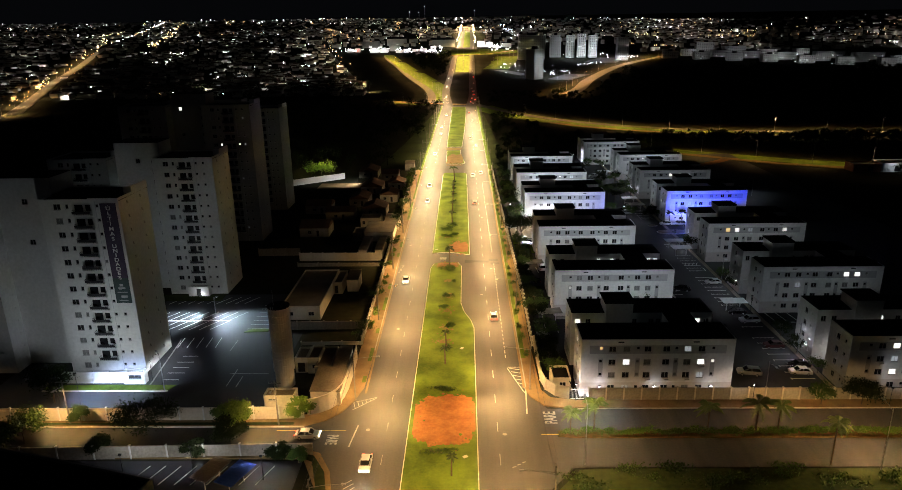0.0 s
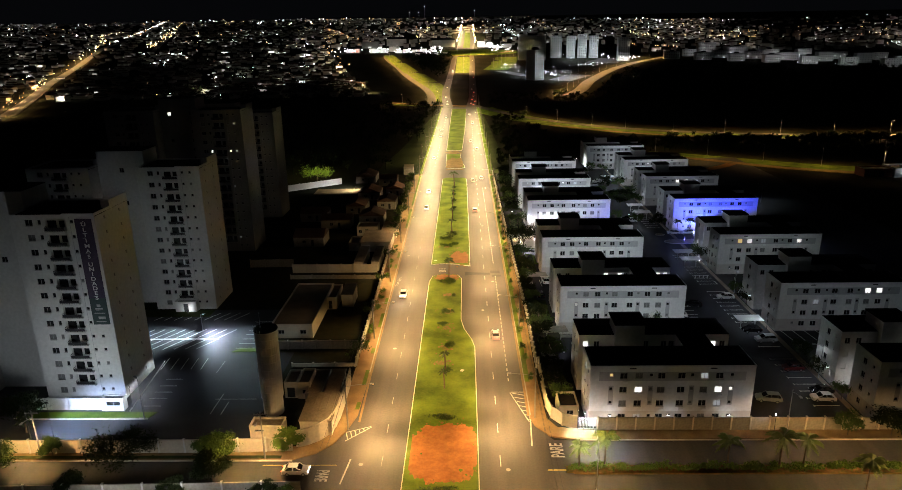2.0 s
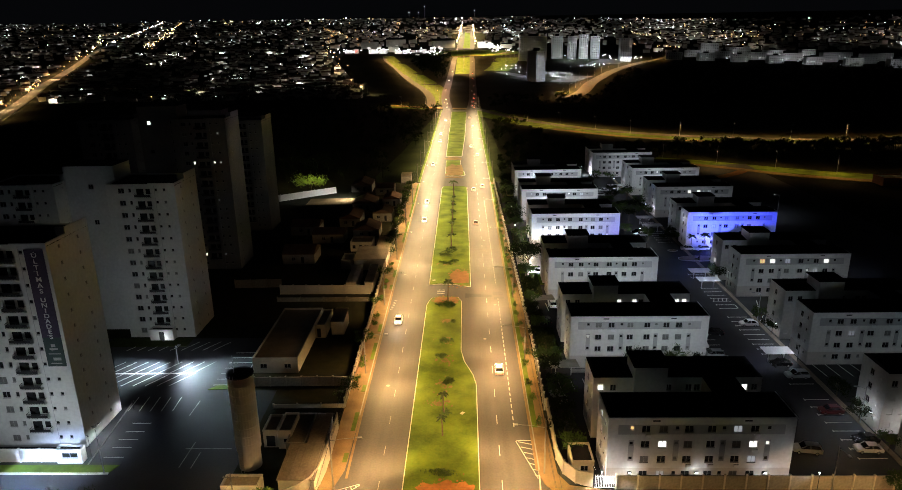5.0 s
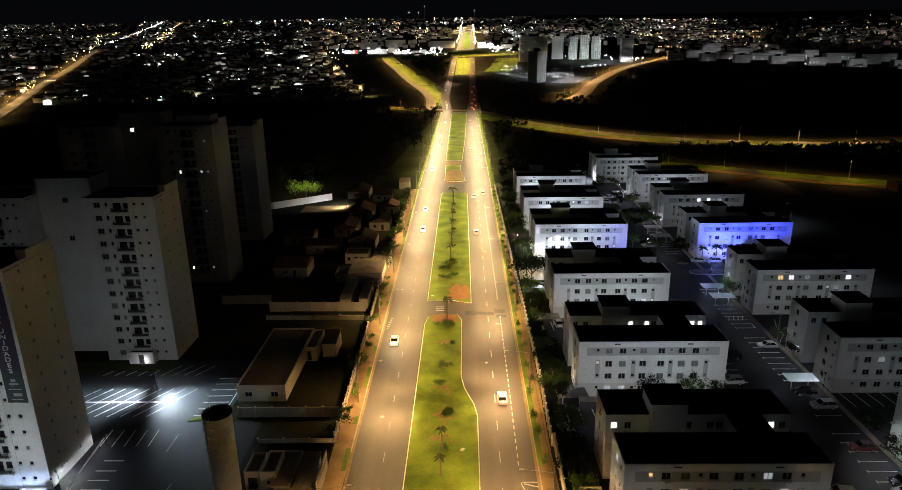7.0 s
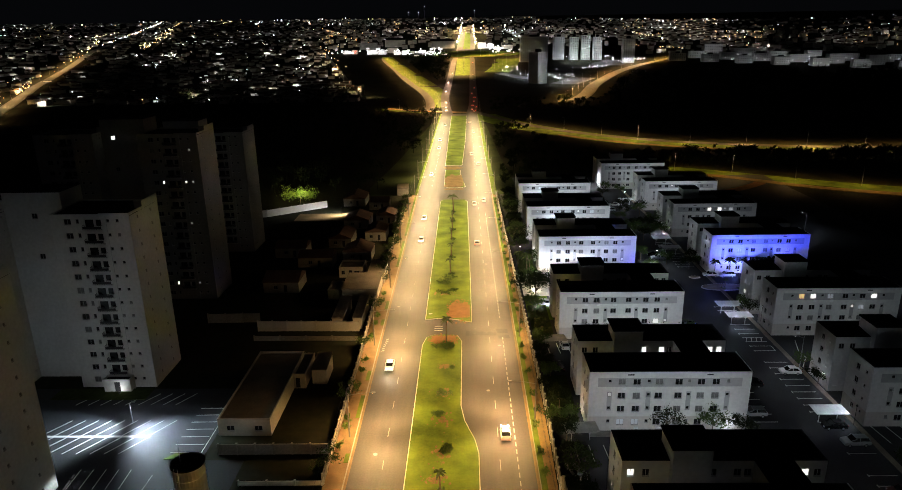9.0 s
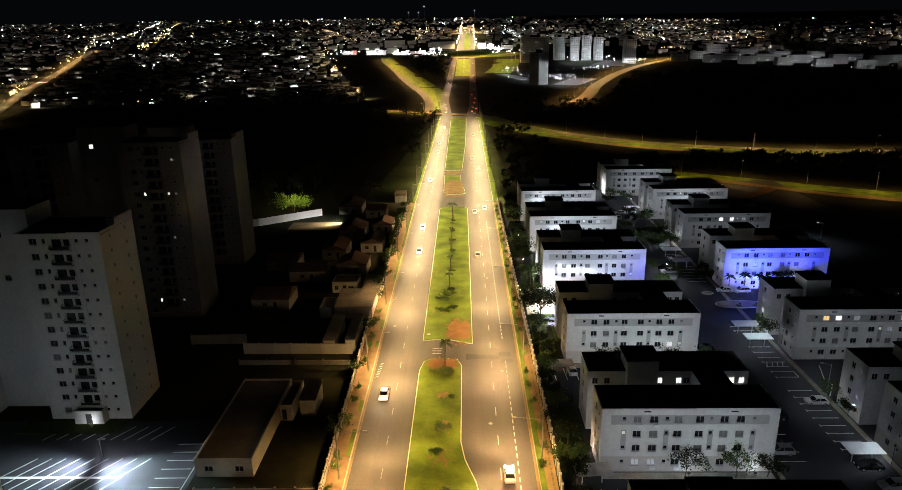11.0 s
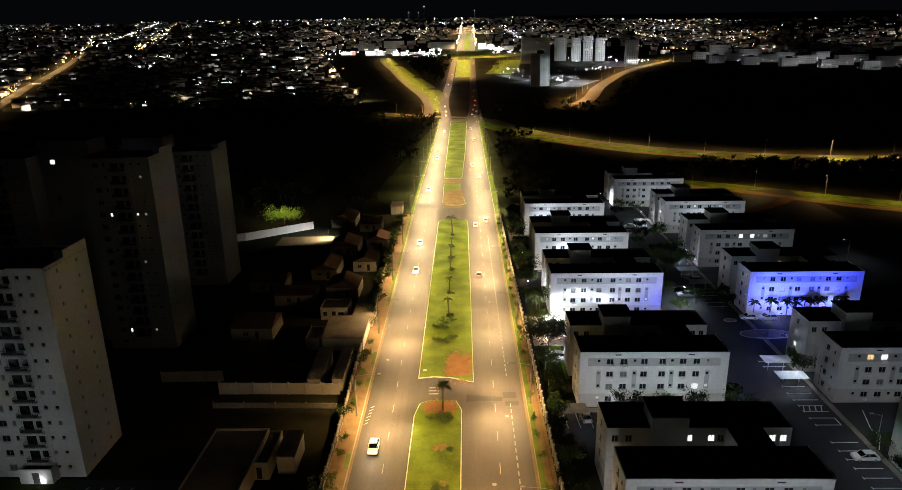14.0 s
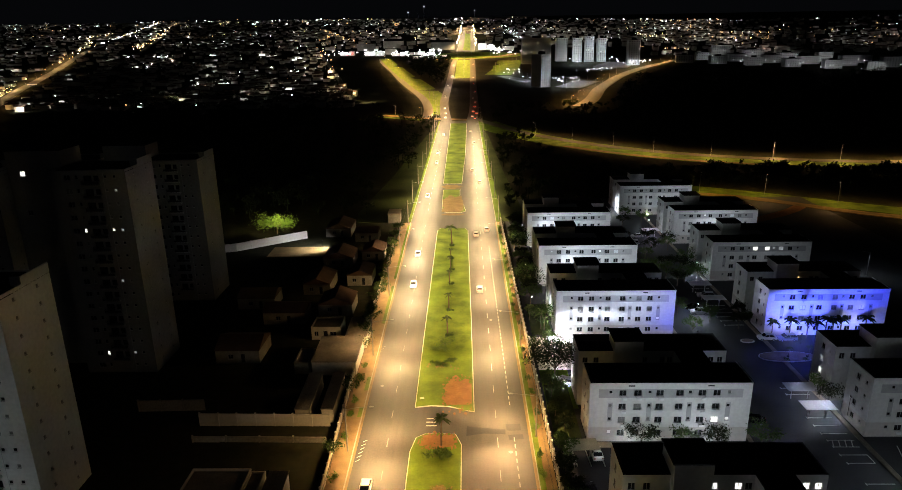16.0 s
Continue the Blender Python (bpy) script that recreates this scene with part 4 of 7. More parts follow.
def low_house(name, x0, x1, y0, y1, h, wall_m, roof_m, label, roof="flat", category="house", turn=0.0, openings=(), over=0.15):
    """openings on the south face: (x, z, w, h, kind)."""
    cx, cy = (x0 + x1) / 2, (y0 + y1) / 2
    w, d = x1 - x0, y1 - y0
    ob = thing(name, (cx, cy, 0), label, category, turn=turn)
    bm = bmesh.new()
    facade(bm, (-w / 2, -d / 2, 0), (1, 0, 0), w, -0.1, h, [(x - a / 2 + w / 2, x + a / 2 + w / 2, z, z + b) for x, z, a, b in openings])
    facade(bm, (w / 2, -d / 2, 0), (0, 1, 0), d, -0.1, h, [])
    facade(bm, (w / 2, d / 2, 0), (-1, 0, 0), w, -0.1, h, [])
    facade(bm, (-w / 2, d / 2, 0), (0, -1, 0), d, -0.1, h, [])
    part("wall", bm, wall_m, ob)
    bm = bmesh.new()
    if roof == "flat":
        box(bm, -w / 2 + 0.2, w / 2 - 0.2, -d / 2 + 0.2, d / 2 - 0.2, h - 0.35, h - 0.2)
        part("roof", bm, roof_m, ob)
        bm = bmesh.new()
        for a in ((-w / 2 - 0.03, w / 2 + 0.03, -d / 2 - 0.03, -d / 2 + 0.2), (-w / 2 - 0.03, w / 2 + 0.03, d / 2 - 0.2, d / 2 + 0.03),
                  (-w / 2 - 0.03, -w / 2 + 0.2, -d / 2 + 0.2, d / 2 - 0.2), (w / 2 - 0.2, w / 2 + 0.03, -d / 2 + 0.2, d / 2 - 0.2)):
            box(bm, *a, h + 0.003, h + 0.2)
        part("parapet", bm, wall_m, ob)
    elif roof == "shed":
        o = over
        corrugated(bm, -w / 2 - o, w / 2 + o, -d / 2 - o, d / 2 + o, h + 0.02, h + 0.5, max(3, int(w / 1.1)), 0.12, 0.03)
        part("roof", bm, roof_m, ob, "corrugated sheet roof")
    else:
        o = over
        if d >= w:
            v = [(-w / 2 - o, -d / 2 - o, h), (0, -d / 2 - o, h + w * 0.2), (w / 2 + o, -d / 2 - o, h), (-w / 2 - o, d / 2 + o, h), (0, d / 2 + o, h + w * 0.2), (w / 2 + o, d / 2 + o, h)]
        else:
            v = [(-w / 2 - o, d / 2 + o, h), (-w / 2 - o, 0, h + d * 0.2), (-w / 2 - o, -d / 2 - o, h), (w / 2 + o, d / 2 + o, h), (w / 2 + o, 0, h + d * 0.2), (w / 2 + o, -d / 2 - o, h)]
        hi = [bm.verts.new((a, b, c + 0.14)) for a, b, c in v]
        lo = [bm.verts.new((a, b, c + 0.01)) for a, b, c in v]
        for q in ((0, 1, 4, 3), (1, 2, 5, 4)):
            bm.faces.new([hi[i] for i in q])
            bm.faces.new([lo[i] for i in q][::-1])
        for i, j in ((0, 1), (1, 2), (2, 5), (5, 4), (4, 3), (3, 0)):
            bm.faces.new((lo[i], lo[j], hi[j], hi[i]))
        bm.faces.new((lo[0], lo[2], lo[1]))
        bm.faces.new((lo[3], lo[4], lo[5]))
        part("roof", bm, roof_m, ob, "tiled roof")
    for x, z, a, b in openings:
        if b < 1.6:
            put_window(ob, (x, -d / 2 + 0.13, z), a, b)
        else:
            bm = bmesh.new()
            box(bm, x - a / 2 + 0.02, x + a / 2 - 0.02, -d / 2 + 0.08, -d / 2 + 0.13, z, z + b - 0.02)
            dr = part("door", bm, DARKMETAL, ob)
            bm = bmesh.new()
            box(bm, x + a / 2 - 0.2, x + a / 2 - 0.14, -d / 2 + 0.02, -d / 2 + 0.08, z + 1.0, z + 1.12)
            part("handle", bm, STEEL, dr)
    return ob


low_house("utility_room", -30.6, -25.0, 106.6, 109.4, 2.6, CREAM, FIBRO, "small cream utility room under a water tower", openings=[(-1.2, 1.7, 1.6, 0.3)])
low_house("gatehouse", -28.2, -25.8, 120.4, 125.4, 3.1, CREAM, FIBRO, "cream gatehouse with a flat roof", openings=[(0.0, 0.1, 1.5, 2.1)])
low_house("gatehouse", -25.6, -23.2, 120.0, 125.6, 3.3, CREAM, FIBRO, "cream gatehouse with a small window", openings=[(0.1, 1.1, 0.8, 0.8)])
low_house("corner_shed", -22.3, -16.8, 107.8, 116.2, 2.9, CREAM, FIBRO, "shed with a brownish sheet roof behind a curved wall", "shed", "shed")
low_house("shed", -19.8, -17.3, 116.8, 125.4, 2.8, CREAM, FIBRO, "narrow shed with a sheet roof beside the footway", "shed", "shed")
low_house("shed", -23.6, -20.4, 117.5, 126.6, 2.6, DINGY, FIBRO, "low shed with a dark opening", "flat", "shed", openings=[(0.2, 0.1, 1.3, 2.0)])
low_house("hall", -38.0, -28.6, 146.6, 172.8, 3.2, CREAM, FIBRO, "long low hall with a sheet roof behind a parapet", "flat", "hall", openings=[(-2.5, 1.0, 1.4, 1.0), (2.5, 1.0, 1.4, 1.0)])
low_house("hall_annex", -28.55, -26.2, 163.2, 172.4, 3.0, CREAM, FIBRO, "pale open annex of a long hall", "flat", "hall", openings=[(-0.4, 0.1, 0.9, 2.2)])
low_house("pump_house", -25.2, -22.3, 164.8, 171.6, 3.2, CREAM, FIBRO, "small cream pump house with a sheet roof", "shed", "shed")
low_house("shed", -26.2, -23.6, 191.4, 204.6, 2.7, CREAM, DINGY, "long narrow shed with a pale roof", "shed", "shed")
low_house("shed", -21.2, -19.1, 191.4, 204.6, 2.8, CREAM, DINGY, "long narrow shed with a pale roof", "shed", "shed")
low_house("workshop", -27.0, -17.6, 209.6, 221.0, 3.1, CREAM, FIBRO, "low workshop with a tan front under a brown sheet roof", "shed", "workshop", over=0.15)
low_house("annex", -31.0, -27.9, 210.2, 217.0, 2.6, DINGY, DINGY, "pale lean-to beside a workshop", "flat", "shed")
low_house("house", -21.9, -17.2, 222.3, 232.0, 3.0, CREAM, FIBRO, "small white house with a tan sheet roof", "shed", openings=[(0.3, 1.0, 1.6, 1.1)])
low_house("house", -31.0, -23.9, 227.2, 233.4, 3.0, CREAM, FIBRO, "small white house with two dark windows", "flat", openings=[(-2.4, 0.9, 1.0, 1.2), (-0.2, 0.1, 1.0, 2.1), (1.6, 1.0, 1.5, 1.0)])
r9 = random.Random(9)
for k, (x, y) in enumerate([(-28, 246), (-36, 262), (-25, 268), (-40, 240), (-34, 284), (-24, 290), (-45, 220), (-50, 250), (-29, 310), (-40, 318)]):
    w, d = r9.uniform(7, 11), r9.uniform(7, 12)
    low_house("house", x - w / 2, x + w / 2, y - d / 2, y + d / 2, 3.0, DINGY, CLAY, "unlit low house with a tiled roof among dark plots", "gable", openings=[(-1.5, 1.0, 1.2, 1.1), (1.2, 0.1, 0.9, 2.1)])
low_house("roadside_shop", -24, -19.4, 330, 336, 3.4, DINGY, FIBRO, "low roadside shop with an open front", "shed", "shop")
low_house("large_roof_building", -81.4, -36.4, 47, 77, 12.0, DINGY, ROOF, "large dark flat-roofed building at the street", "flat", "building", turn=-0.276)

# water tower
wt = thing("water_tower", (-29.0, 115.6, 0), "tall grey concrete water tower with ring joints", "water tower")
bm = bmesh.new()
tube(bm, (0, 0, -0.1), (0, 0, 3.4), 1.80, 1.80, 24)
part("plinth", bm, BASE, wt, smooth=False)
for k in range(9):
    bm = bmesh.new()
    z = 3.4 + k * 1.46
    tube(bm, (0, 0, z + 0.03), (0, 0, z + 1.43), 2.0, 2.0, 28)
    tube(bm, (0, 0, z - 0.02), (0, 0, z + 0.03), 1.96, 1.96, 28, cap=False)
    part("ring", bm, BASE, wt)
bm = bmesh.new()
tube(bm, (0, 0, 16.55), (0, 0, 16.75), 2.12, 2.12, 28)
part("lid", bm, ROOF, wt, "dark tank lid")
bm = bmesh.new()
for s in (-0.22, 0.22):
    tube(bm, (s - 0.6, -2.15, 0), (s - 0.6, -2.15, 17.2), 0.03, 0.03, 5)
for k in range(50):
    tube(bm, (-0.82, -2.15, 0.4 + k * 0.33), (-0.38, -2.15, 0.4 + k * 0.33), 0.018, 0.018, 4)
part("ladder", bm, STEEL, wt)
bm = bmesh.new()
tube(bm, (-0.9, 0, 16.7), (-0.9, 0, 19.8), 0.035, 0.02, 5)
part("mast", bm, STEEL, wt)

# ---- yards and lots ----
flat("parking_lot", [(-86, 105.2), (-31.2, 105.2), (-31.2, 139.4), (-38.6, 139.4), (-38.6, 163.2), (-86, 163.2)], -0.3, -0.004, ASPHALT_DARK, "dark asphalt parking lot between towers", "parking lot")
flat("estate_yard", rect(21, 150, 110.6, 366), -0.3, -0.004, ASPHALT_DARK, "dark asphalt yard of the apartment estate", "parking lot")
flat("west_yard", rect(-38.4, -17.0, 105.2, 240), -0.3, -0.02, EARTH, "dark unlit yards and plots", "ground")
flat("south_lot", rect(-62, -20, 62, 91), -0.3, -0.004, ASPHALT_DARK, "dark asphalt lot with white bay lines", "parking lot")
flat("tower_garden", [(-76, 113.4), (-51.4, 113.4), (-50.6, 115.4), (-76, 115.4)], -0.1, 0.12, LAWN, "narrow lawn strip below a tower", "lawn")
flat("kerb", rect(-76, -51.4, 113.0, 113.38), -0.1, 0.16, KERB, "white kerb edging a lawn", "kerb")
flat("tower_garden", rect(-76, -57, 158.9, 163.2), -0.1, 0.1, LAWN_DARK, "planted strip before a tower", "lawn")
fence("garden_wall", [(-74.5, 116.4), (-57.2, 116.4)], 2.4, 3.4, WHITE, WHITE, "white garden wall before a tower")
low_house("porch", -61.2, -57.0, 115.9, 117.4, 2.5, WHITE, ROOF, "small white entrance porch", "flat", "porch", openings=[(0.2, 1.1, 2.6, 0.9)])
low_house("porch", -66.6, -61.2, 162.0, 163.9, 2.6, WHITE, ROOF, "small white entrance porch of a tower", "flat", "porch", openings=[(0, 0.1, 1.2, 2.1)])
flat("earth_yard", rect(-60, -41, 290, 300.5), -0.1, 0.01, DRY_EARTH, "bare earth yard behind a wall", "ground")
yard = bpy.data.objects["parking_lot"]


def bar_mesh(w, l, m=BAY_PAINT, h=0.012, name="bay_line"):
    bm = bmesh.new()
    w = max(w, 0.17)
    box(bm, -w / 2, w / 2, -l / 2, l / 2, 0, h)
    return mesh_of(name, bm, m)


line5, line4 = bar_mesh(0.12, 6.2), bar_mesh(0.12, 5.0)
for k in range(9):
    x = -70.0 + 2.45 * k
    piece("bay_line", line5, yard, (x - 1.3 + 2.4, 148.9, 0), -0.55)
    piece("bay_line", line5, yard, (x - 3.9 + 2.4, 143.9, 0), -0.55)
    if x > -75:
        piece("bay_line", line4, yard, (x + 1.5, 159.6 - 0.5, 0), -0.55)
for k in range(5):
    piece("bay_line", line4, yard, (-57.4 + 2.1 * k, 134.4, 0), 0.06)
for y in (117.6, 120.4, 122.7, 125.1, 127.8):
    piece("bay_line", bar_mesh(0.12, 3.4), yard, (-52.7, y, 0), math.pi / 2)
for x, y, w, a in ((-45.0, 132.9, 5.2, 0.0), (-40.6, 118.4, 7.0, 0.0), (-38.6, 116.8, 4.4, 0.0), (-37.6, 120.0, 8.0, math.pi / 2)):
    piece("bay_line", bar_mesh(0.12, w, PAINT_WORN), yard, (x, y, 0), a)
piece("kerb", bar_mesh(0.2, 20.0, CONCRETE, 0.14, "kerb"), yard, (-56.9, 125.5, 0), 0.1)
piece("bay_line", bar_mesh(0.55, 20.5), yard, (-61.0, 146.4, 0), math.pi / 2)
for k in range(7):
    piece("bay_line", bar_mesh(0.12, 5.0), yard, (-42.2, 141.6 + 2.35 * k, 0), math.pi / 2 + 0.02)
piece("bay_line", bar_mesh(0.14, 17), yard, (-39.3, 150.0, 0), 0.0)
flat("island", [(-45.0, 139.6), (-39.6, 139.9), (-39.3, 141.4), (-43.6, 141.2)], -0.1, 0.13, LAWN, "small grass island in the lot", "lawn")
estate = bpy.data.objects["estate_yard"]
for k in range(9):
    piece("bay_line", line4, bpy.data.objects["south_lot"], (-45.0 + 2.5 * k, 87.4, 0), -0.35)
line45, tick = bar_mesh(0.13, 4.6), bar_mesh(0.13, 0.7)
for y in (117.0, 119.6, 122.2, 124.8, 127.4, 130.0, 132.6, 135.2, 141, 153.8, 156.2, 158.6, 161.0, 163.5, 166.0, 168.4, 170.8, 173.3, 178.7, 181.0, 183.3, 185.3, 187.4, 189.9, 192.5, 201.0, 203.4, 234, 236.5, 239, 241.5, 244, 246.4, 251, 253.4, 255.8, 258.4):
    piece("bay_line", line45, estate, (71.8, y, 0), math.pi / 2)
    piece("bay_line", tick, estate, (69.5, y, 0), 0.0)
for k in range(4):
    piece("bay_line", bar_mesh(0.13, 2.2), estate, (70.0 + k * 1.1, 184.3, 0), -0.35)
piece("bay_line", bar_mesh(0.13, 2.3), estate, (74.05, 179.85, 0), 0.0)
pts = [(76.4, 171.1), (79.2, 175.6), (78.6, 177.4), (80.6, 183.6)]
for a, b in zip(pts, pts[1:]):
    piece("kerb", bar_mesh(0.18, math.hypot(b[0] - a[0], b[1] - a[1]) + 0.1), estate, ((a[0] + b[0]) / 2, (a[1] + b[1]) / 2, 0), math.atan2(a[0] - b[0], b[1] - a[1]))
for k in range(5):
    piece("bay_line", line4, estate, (24.6 + 2.5 * k, 141.0, 0), 0.05)
    piece("bay_line", line4, estate, (24.4 + 2.3 * k, 180.4, 0), 0.05)
for k in range(6):
    piece("bay_line", line4, estate, (78.0 + 2.6 * k, 146.5, 0), 0.1)
    piece("bay_line", line4, estate, (59.6, 150.5 + 2.6 * k, 0), math.pi / 2)
# a darker roof material puts the footway's shade into its colour
for x0, x1, y0, y1 in ((75.0, 76.0, 112, 336), (55.7, 56.5, 114, 330)):
    flat("footway", rect(x0, x1, y0, y1), -0.1, 0.12, FIBRO, "pale concrete footway beside parking bays, darkened as in shade", "pavement")
for x, y in ((77.0, 217.0), (71.4, 225.0)):
    pts = blob(x, y, 6.5 if y < 220 else 1.6, 2.5 if y < 220 else 1.0, 24, 0.05, 7)
    flat("kerb", pts, -0.1, 0.15, KERB, "pale kerb round a planted island", "kerb")
    flat("island", inset(pts, 0.25), -0.1, 0.2, FIBRO, "small gravel island in the lot", "island")
for y in (147.9, 185.1, 228.2, 263.2, 299.6):
    flat("footway", rect(27.6, 55.0, y - 1.9, y - 0.35), -0.1, 0.08, CONCRETE, "pale concrete footway at a building's foot", "pavement")
    flat("lawn_strip", rect(21.8, 26.6, y + 1, y + 20), -0.1, 0.07, LAWN_DARK, "dark lawn beside a building", "lawn")


def canopy(at, label, sheet=WHITEMETAL, turn=0.0):
    ob = thing("carport", at, label, "carport", "parking canopies", turn=turn)
    bm = bmesh.new()
    corrugated(bm, -2.9, 2.9, -1.6, 1.6, 2.55, 2.62, 8, 0.06, 0.03)
    part("sheet", bm, sheet, ob)
    for s in (-1.6, 1.6):
        bm = bmesh.new()
        tube(bm, (s, 0, 0), (s, 0, 2.2), 0.08, 0.07, 8)
        tube(bm, (s, 0, 1.6), (s - 1.0, 0, 2.55), 0.05, 0.05, 6)
        tube(bm, (s, 0, 1.6), (s + 1.0, 0, 2.55), 0.05, 0.05, 6)
        part("post", bm, WHITEMETAL, ob)
    return ob


for x, y in ((71.2, 192.6), (71.2, 199.4), (70.8, 150.4), (70.6, 245.6), (70.4, 256.0), (70.8, 309)):
    canopy((x, y, 0), "white sheet carport on branched posts")
canopy((25.8, 144.9, 0), "grey sheet carport beside the estate wall", CONCRETE, turn=0.1)
canopy((25.4, 180.3, 0), "grey sheet carport beside the estate wall", CONCRETE, turn=0.1)
canopy((-28.4, 84.4, 0), "blue sheet carport on white posts", BLUE_SHEET, turn=1.2)
canopy((-32.5, 85.4, 0), "dark sheet carport on white posts", FIBRO, turn=1.2)


# ---- cars ----
def car(at, turn, paint, label, lit=False, suv=False, group="parked cars"):
    ob = thing("car", at, label, "car", group, turn=turn)
    L, Wd, H = (4.5, 1.82, 1.62) if suv else (4.2, 1.74, 1.47)
    prof = [(-0.50, 0.24), (-0.505, 0.50), (-0.48, 0.66), (-0.20, 0.69), (0.26, 0.66), (0.46, 0.56), (0.50, 0.42), (0.49, 0.24)]
    roof = [(-0.46 if suv else -0.40, 0.67), (-0.38 if suv else -0.27, 0.985), (-0.12, 1.0), (0.08, 0.985), (0.25, 0.665)]
    bm = bmesh.new()
    rows = []
    for s, k in ((-1, 1.0), (-0.86, 1.0), (0.86, 1.0), (1, 1.0)):
        rows.append([bm.verts.new((s * Wd / 2, y * L * (1 if abs(s) < 0.9 else 0.975), z * H * (1 if abs(s) < 0.9 else 0.985))) for y, z in prof])
    n = len(prof)
    for a, b in zip(rows, rows[1:]):
        for i in range(n):
            j = (i + 1) % n
            bm.faces.new((a[i], a[j], b[j], b[i]))
    bm.faces.new(rows[0]), bm.faces.new(rows[-1][::-1])
    part("body", bm, paint, ob, smooth=False)
    bm = bmesh.new()
    rows = []
    for s in (-1, 1):
        rows.append([bm.verts.new((s * Wd / 2 * (0.95 if z < 0.8 else 0.76), y * L, z * H)) for y, z in roof])
    for i in range(4):
        bm.faces.new((rows[0][i], rows[0][i + 1], rows[1][i + 1], rows[1][i]))
    bm.faces.new(rows[0]), bm.faces.new(rows[1][::-1])
    bm.faces.new((rows[0][0], rows[1][0], rows[1][4], rows[0][4]))
    part("glasshouse", bm, CARGLASS, ob, "dark car windows")
    bm = bmesh.new()
    box(bm, -Wd / 2 * 0.72, Wd / 2 * 0.72, roof[1][0] * L - 0.02, roof[3][0] * L + 0.05, 0.985 * H, 1.012 * H)
    part("roof_panel", bm, paint, ob)
    for s in (-1, 1):
        bm = bmesh.new()
        for (y0, z0), (y1, z1) in (((roof[0][0], 0.67), (roof[1][0], 0.985)), ((roof[3][0], 0.985), (roof[4][0], 0.665)), ((-0.07, 0.68), (-0.06, 0.99))):
            tube(bm, (s * Wd / 2 * 0.955, y0 * L, z0 * H), (s * Wd / 2 * 0.77, y1 * L, z1 * H), 0.05, 0.05, 4)
        part("pillars", bm, paint, ob)
        for y in (-0.30 * L, 0.31 * L):
            bm = bmesh.new()
            tube(bm, (s * (Wd / 2 - 0.20), y, 0.31), (s * (Wd / 2 + 0.01), y, 0.31), 0.31, 0.31, 14)
            wh = part("wheel", bm, TYRE, ob)
            bm = bmesh.new()
            tube(bm, (s * (Wd / 2 + 0.012), y, 0.31), (s * (Wd / 2 + 0.03), y, 0.31), 0.20, 0.17, 10)
            part("rim", bm, RIM, wh)
        bm = bmesh.new()
        box(bm, s * 0.62 - 0.16, s * 0.62 + 0.16, 0.485 * L, 0.503 * L, 0.42 * H, 0.53 * H)
        part("headlight", bm, HEAD if lit else HEAD_OFF, ob)
        bm = bmesh.new()
        box(bm, s * 0.66 - 0.13, s * 0.66 + 0.13, -0.515 * L, -0.498 * L, 0.50 * H, 0.62 * H)
        part("taillight", bm, TAIL if lit else TAIL_OFF, ob)
    return ob


def copy_at(src, at, turn, paint=None):
    c = copy_thing(src, pose(*at, 0, 0, math.degrees(turn)))
    return c


c_white = car((72.4, 168.4, 0), math.pi / 2, CAR_WHITE, "small white parked car in a marked bay")
c_silver = car((58.6, 152.7, 0), math.pi / 2, CAR_SILVER, "silver parked car beside an apartment block", suv=True)
car((71.9, 130.6, 0), math.pi / 2, CAR_RED, "dark red parked car in an unlit bay")
c_black = car((71.0, 148.6, 0), math.pi / 2, CAR_DARK, "black parked car under a carport")
for src, x, y, a in ((c_silver, 72.0, 143.6, 1.6), (c_white, 72.0, 118.9, 1.5), (c_black, 73.0, 121.6, 1.62), (c_white, 57.0, 157.2, 1.5), (c_white, 76.2, 225.8, 1.5), (c_silver, 80.6, 225.4, 1.6),
                     (c_silver, 62.0, 118.8, 1.4), (c_black, 62.6, 163.6, 1.4), (c_silver, 65.6, 241.0, 1.5), (c_black, 65, 244, 1.5), (c_silver, 62.6, 300, 1.5), (c_white, 66, 308, 1.6),
                     (c_white, 28.1, 181.0, 0.05), (c_black, 25.5, 170.9, 0.1), (c_silver, 23.6, 135.6, 0.3), (c_black, 30.5, 136.9, 0.05), (c_silver, 71.0, 252, 1.5), (c_black, 58.9, 191.0, 1.3), (c_silver, 26.0, 205.5, 1.2)):
    copy_at(src, (x, y, -0.004), a)
car((-20.6, 97.6, -0.008), -math.pi / 2, CAR_WHITE, "white hatchback with headlights on a side street", True, False, "cars in traffic")
run = car((-9.6, 89.5, 0), math.pi, CAR_WHITE, "white car with headlights on the avenue", True, False, "cars in traffic")
away = car((12.9, 146.5, 0), 0, CAR_WHITE, "white car with red tail lights on the avenue", True, False, "cars in traffic")
for x, y, a in ((-10.2, 171.5, math.pi), (-9.2, 262, math.pi), (-9.8, 290, math.pi), (-11.0, 372, math.pi), (-10.2, 452, math.pi), (-10.8, 485, math.pi), (-9.6, 560, math.pi), (-11, 660, math.pi), (-12, 690, math.pi), (-14, 735, math.pi), (-17, 860, math.pi), (-17, 985, math.pi), (-14, 1120, math.pi)):
    copy_at(run, (x, y, 0.0 if y < 640 else land(y) + 0.06), a)
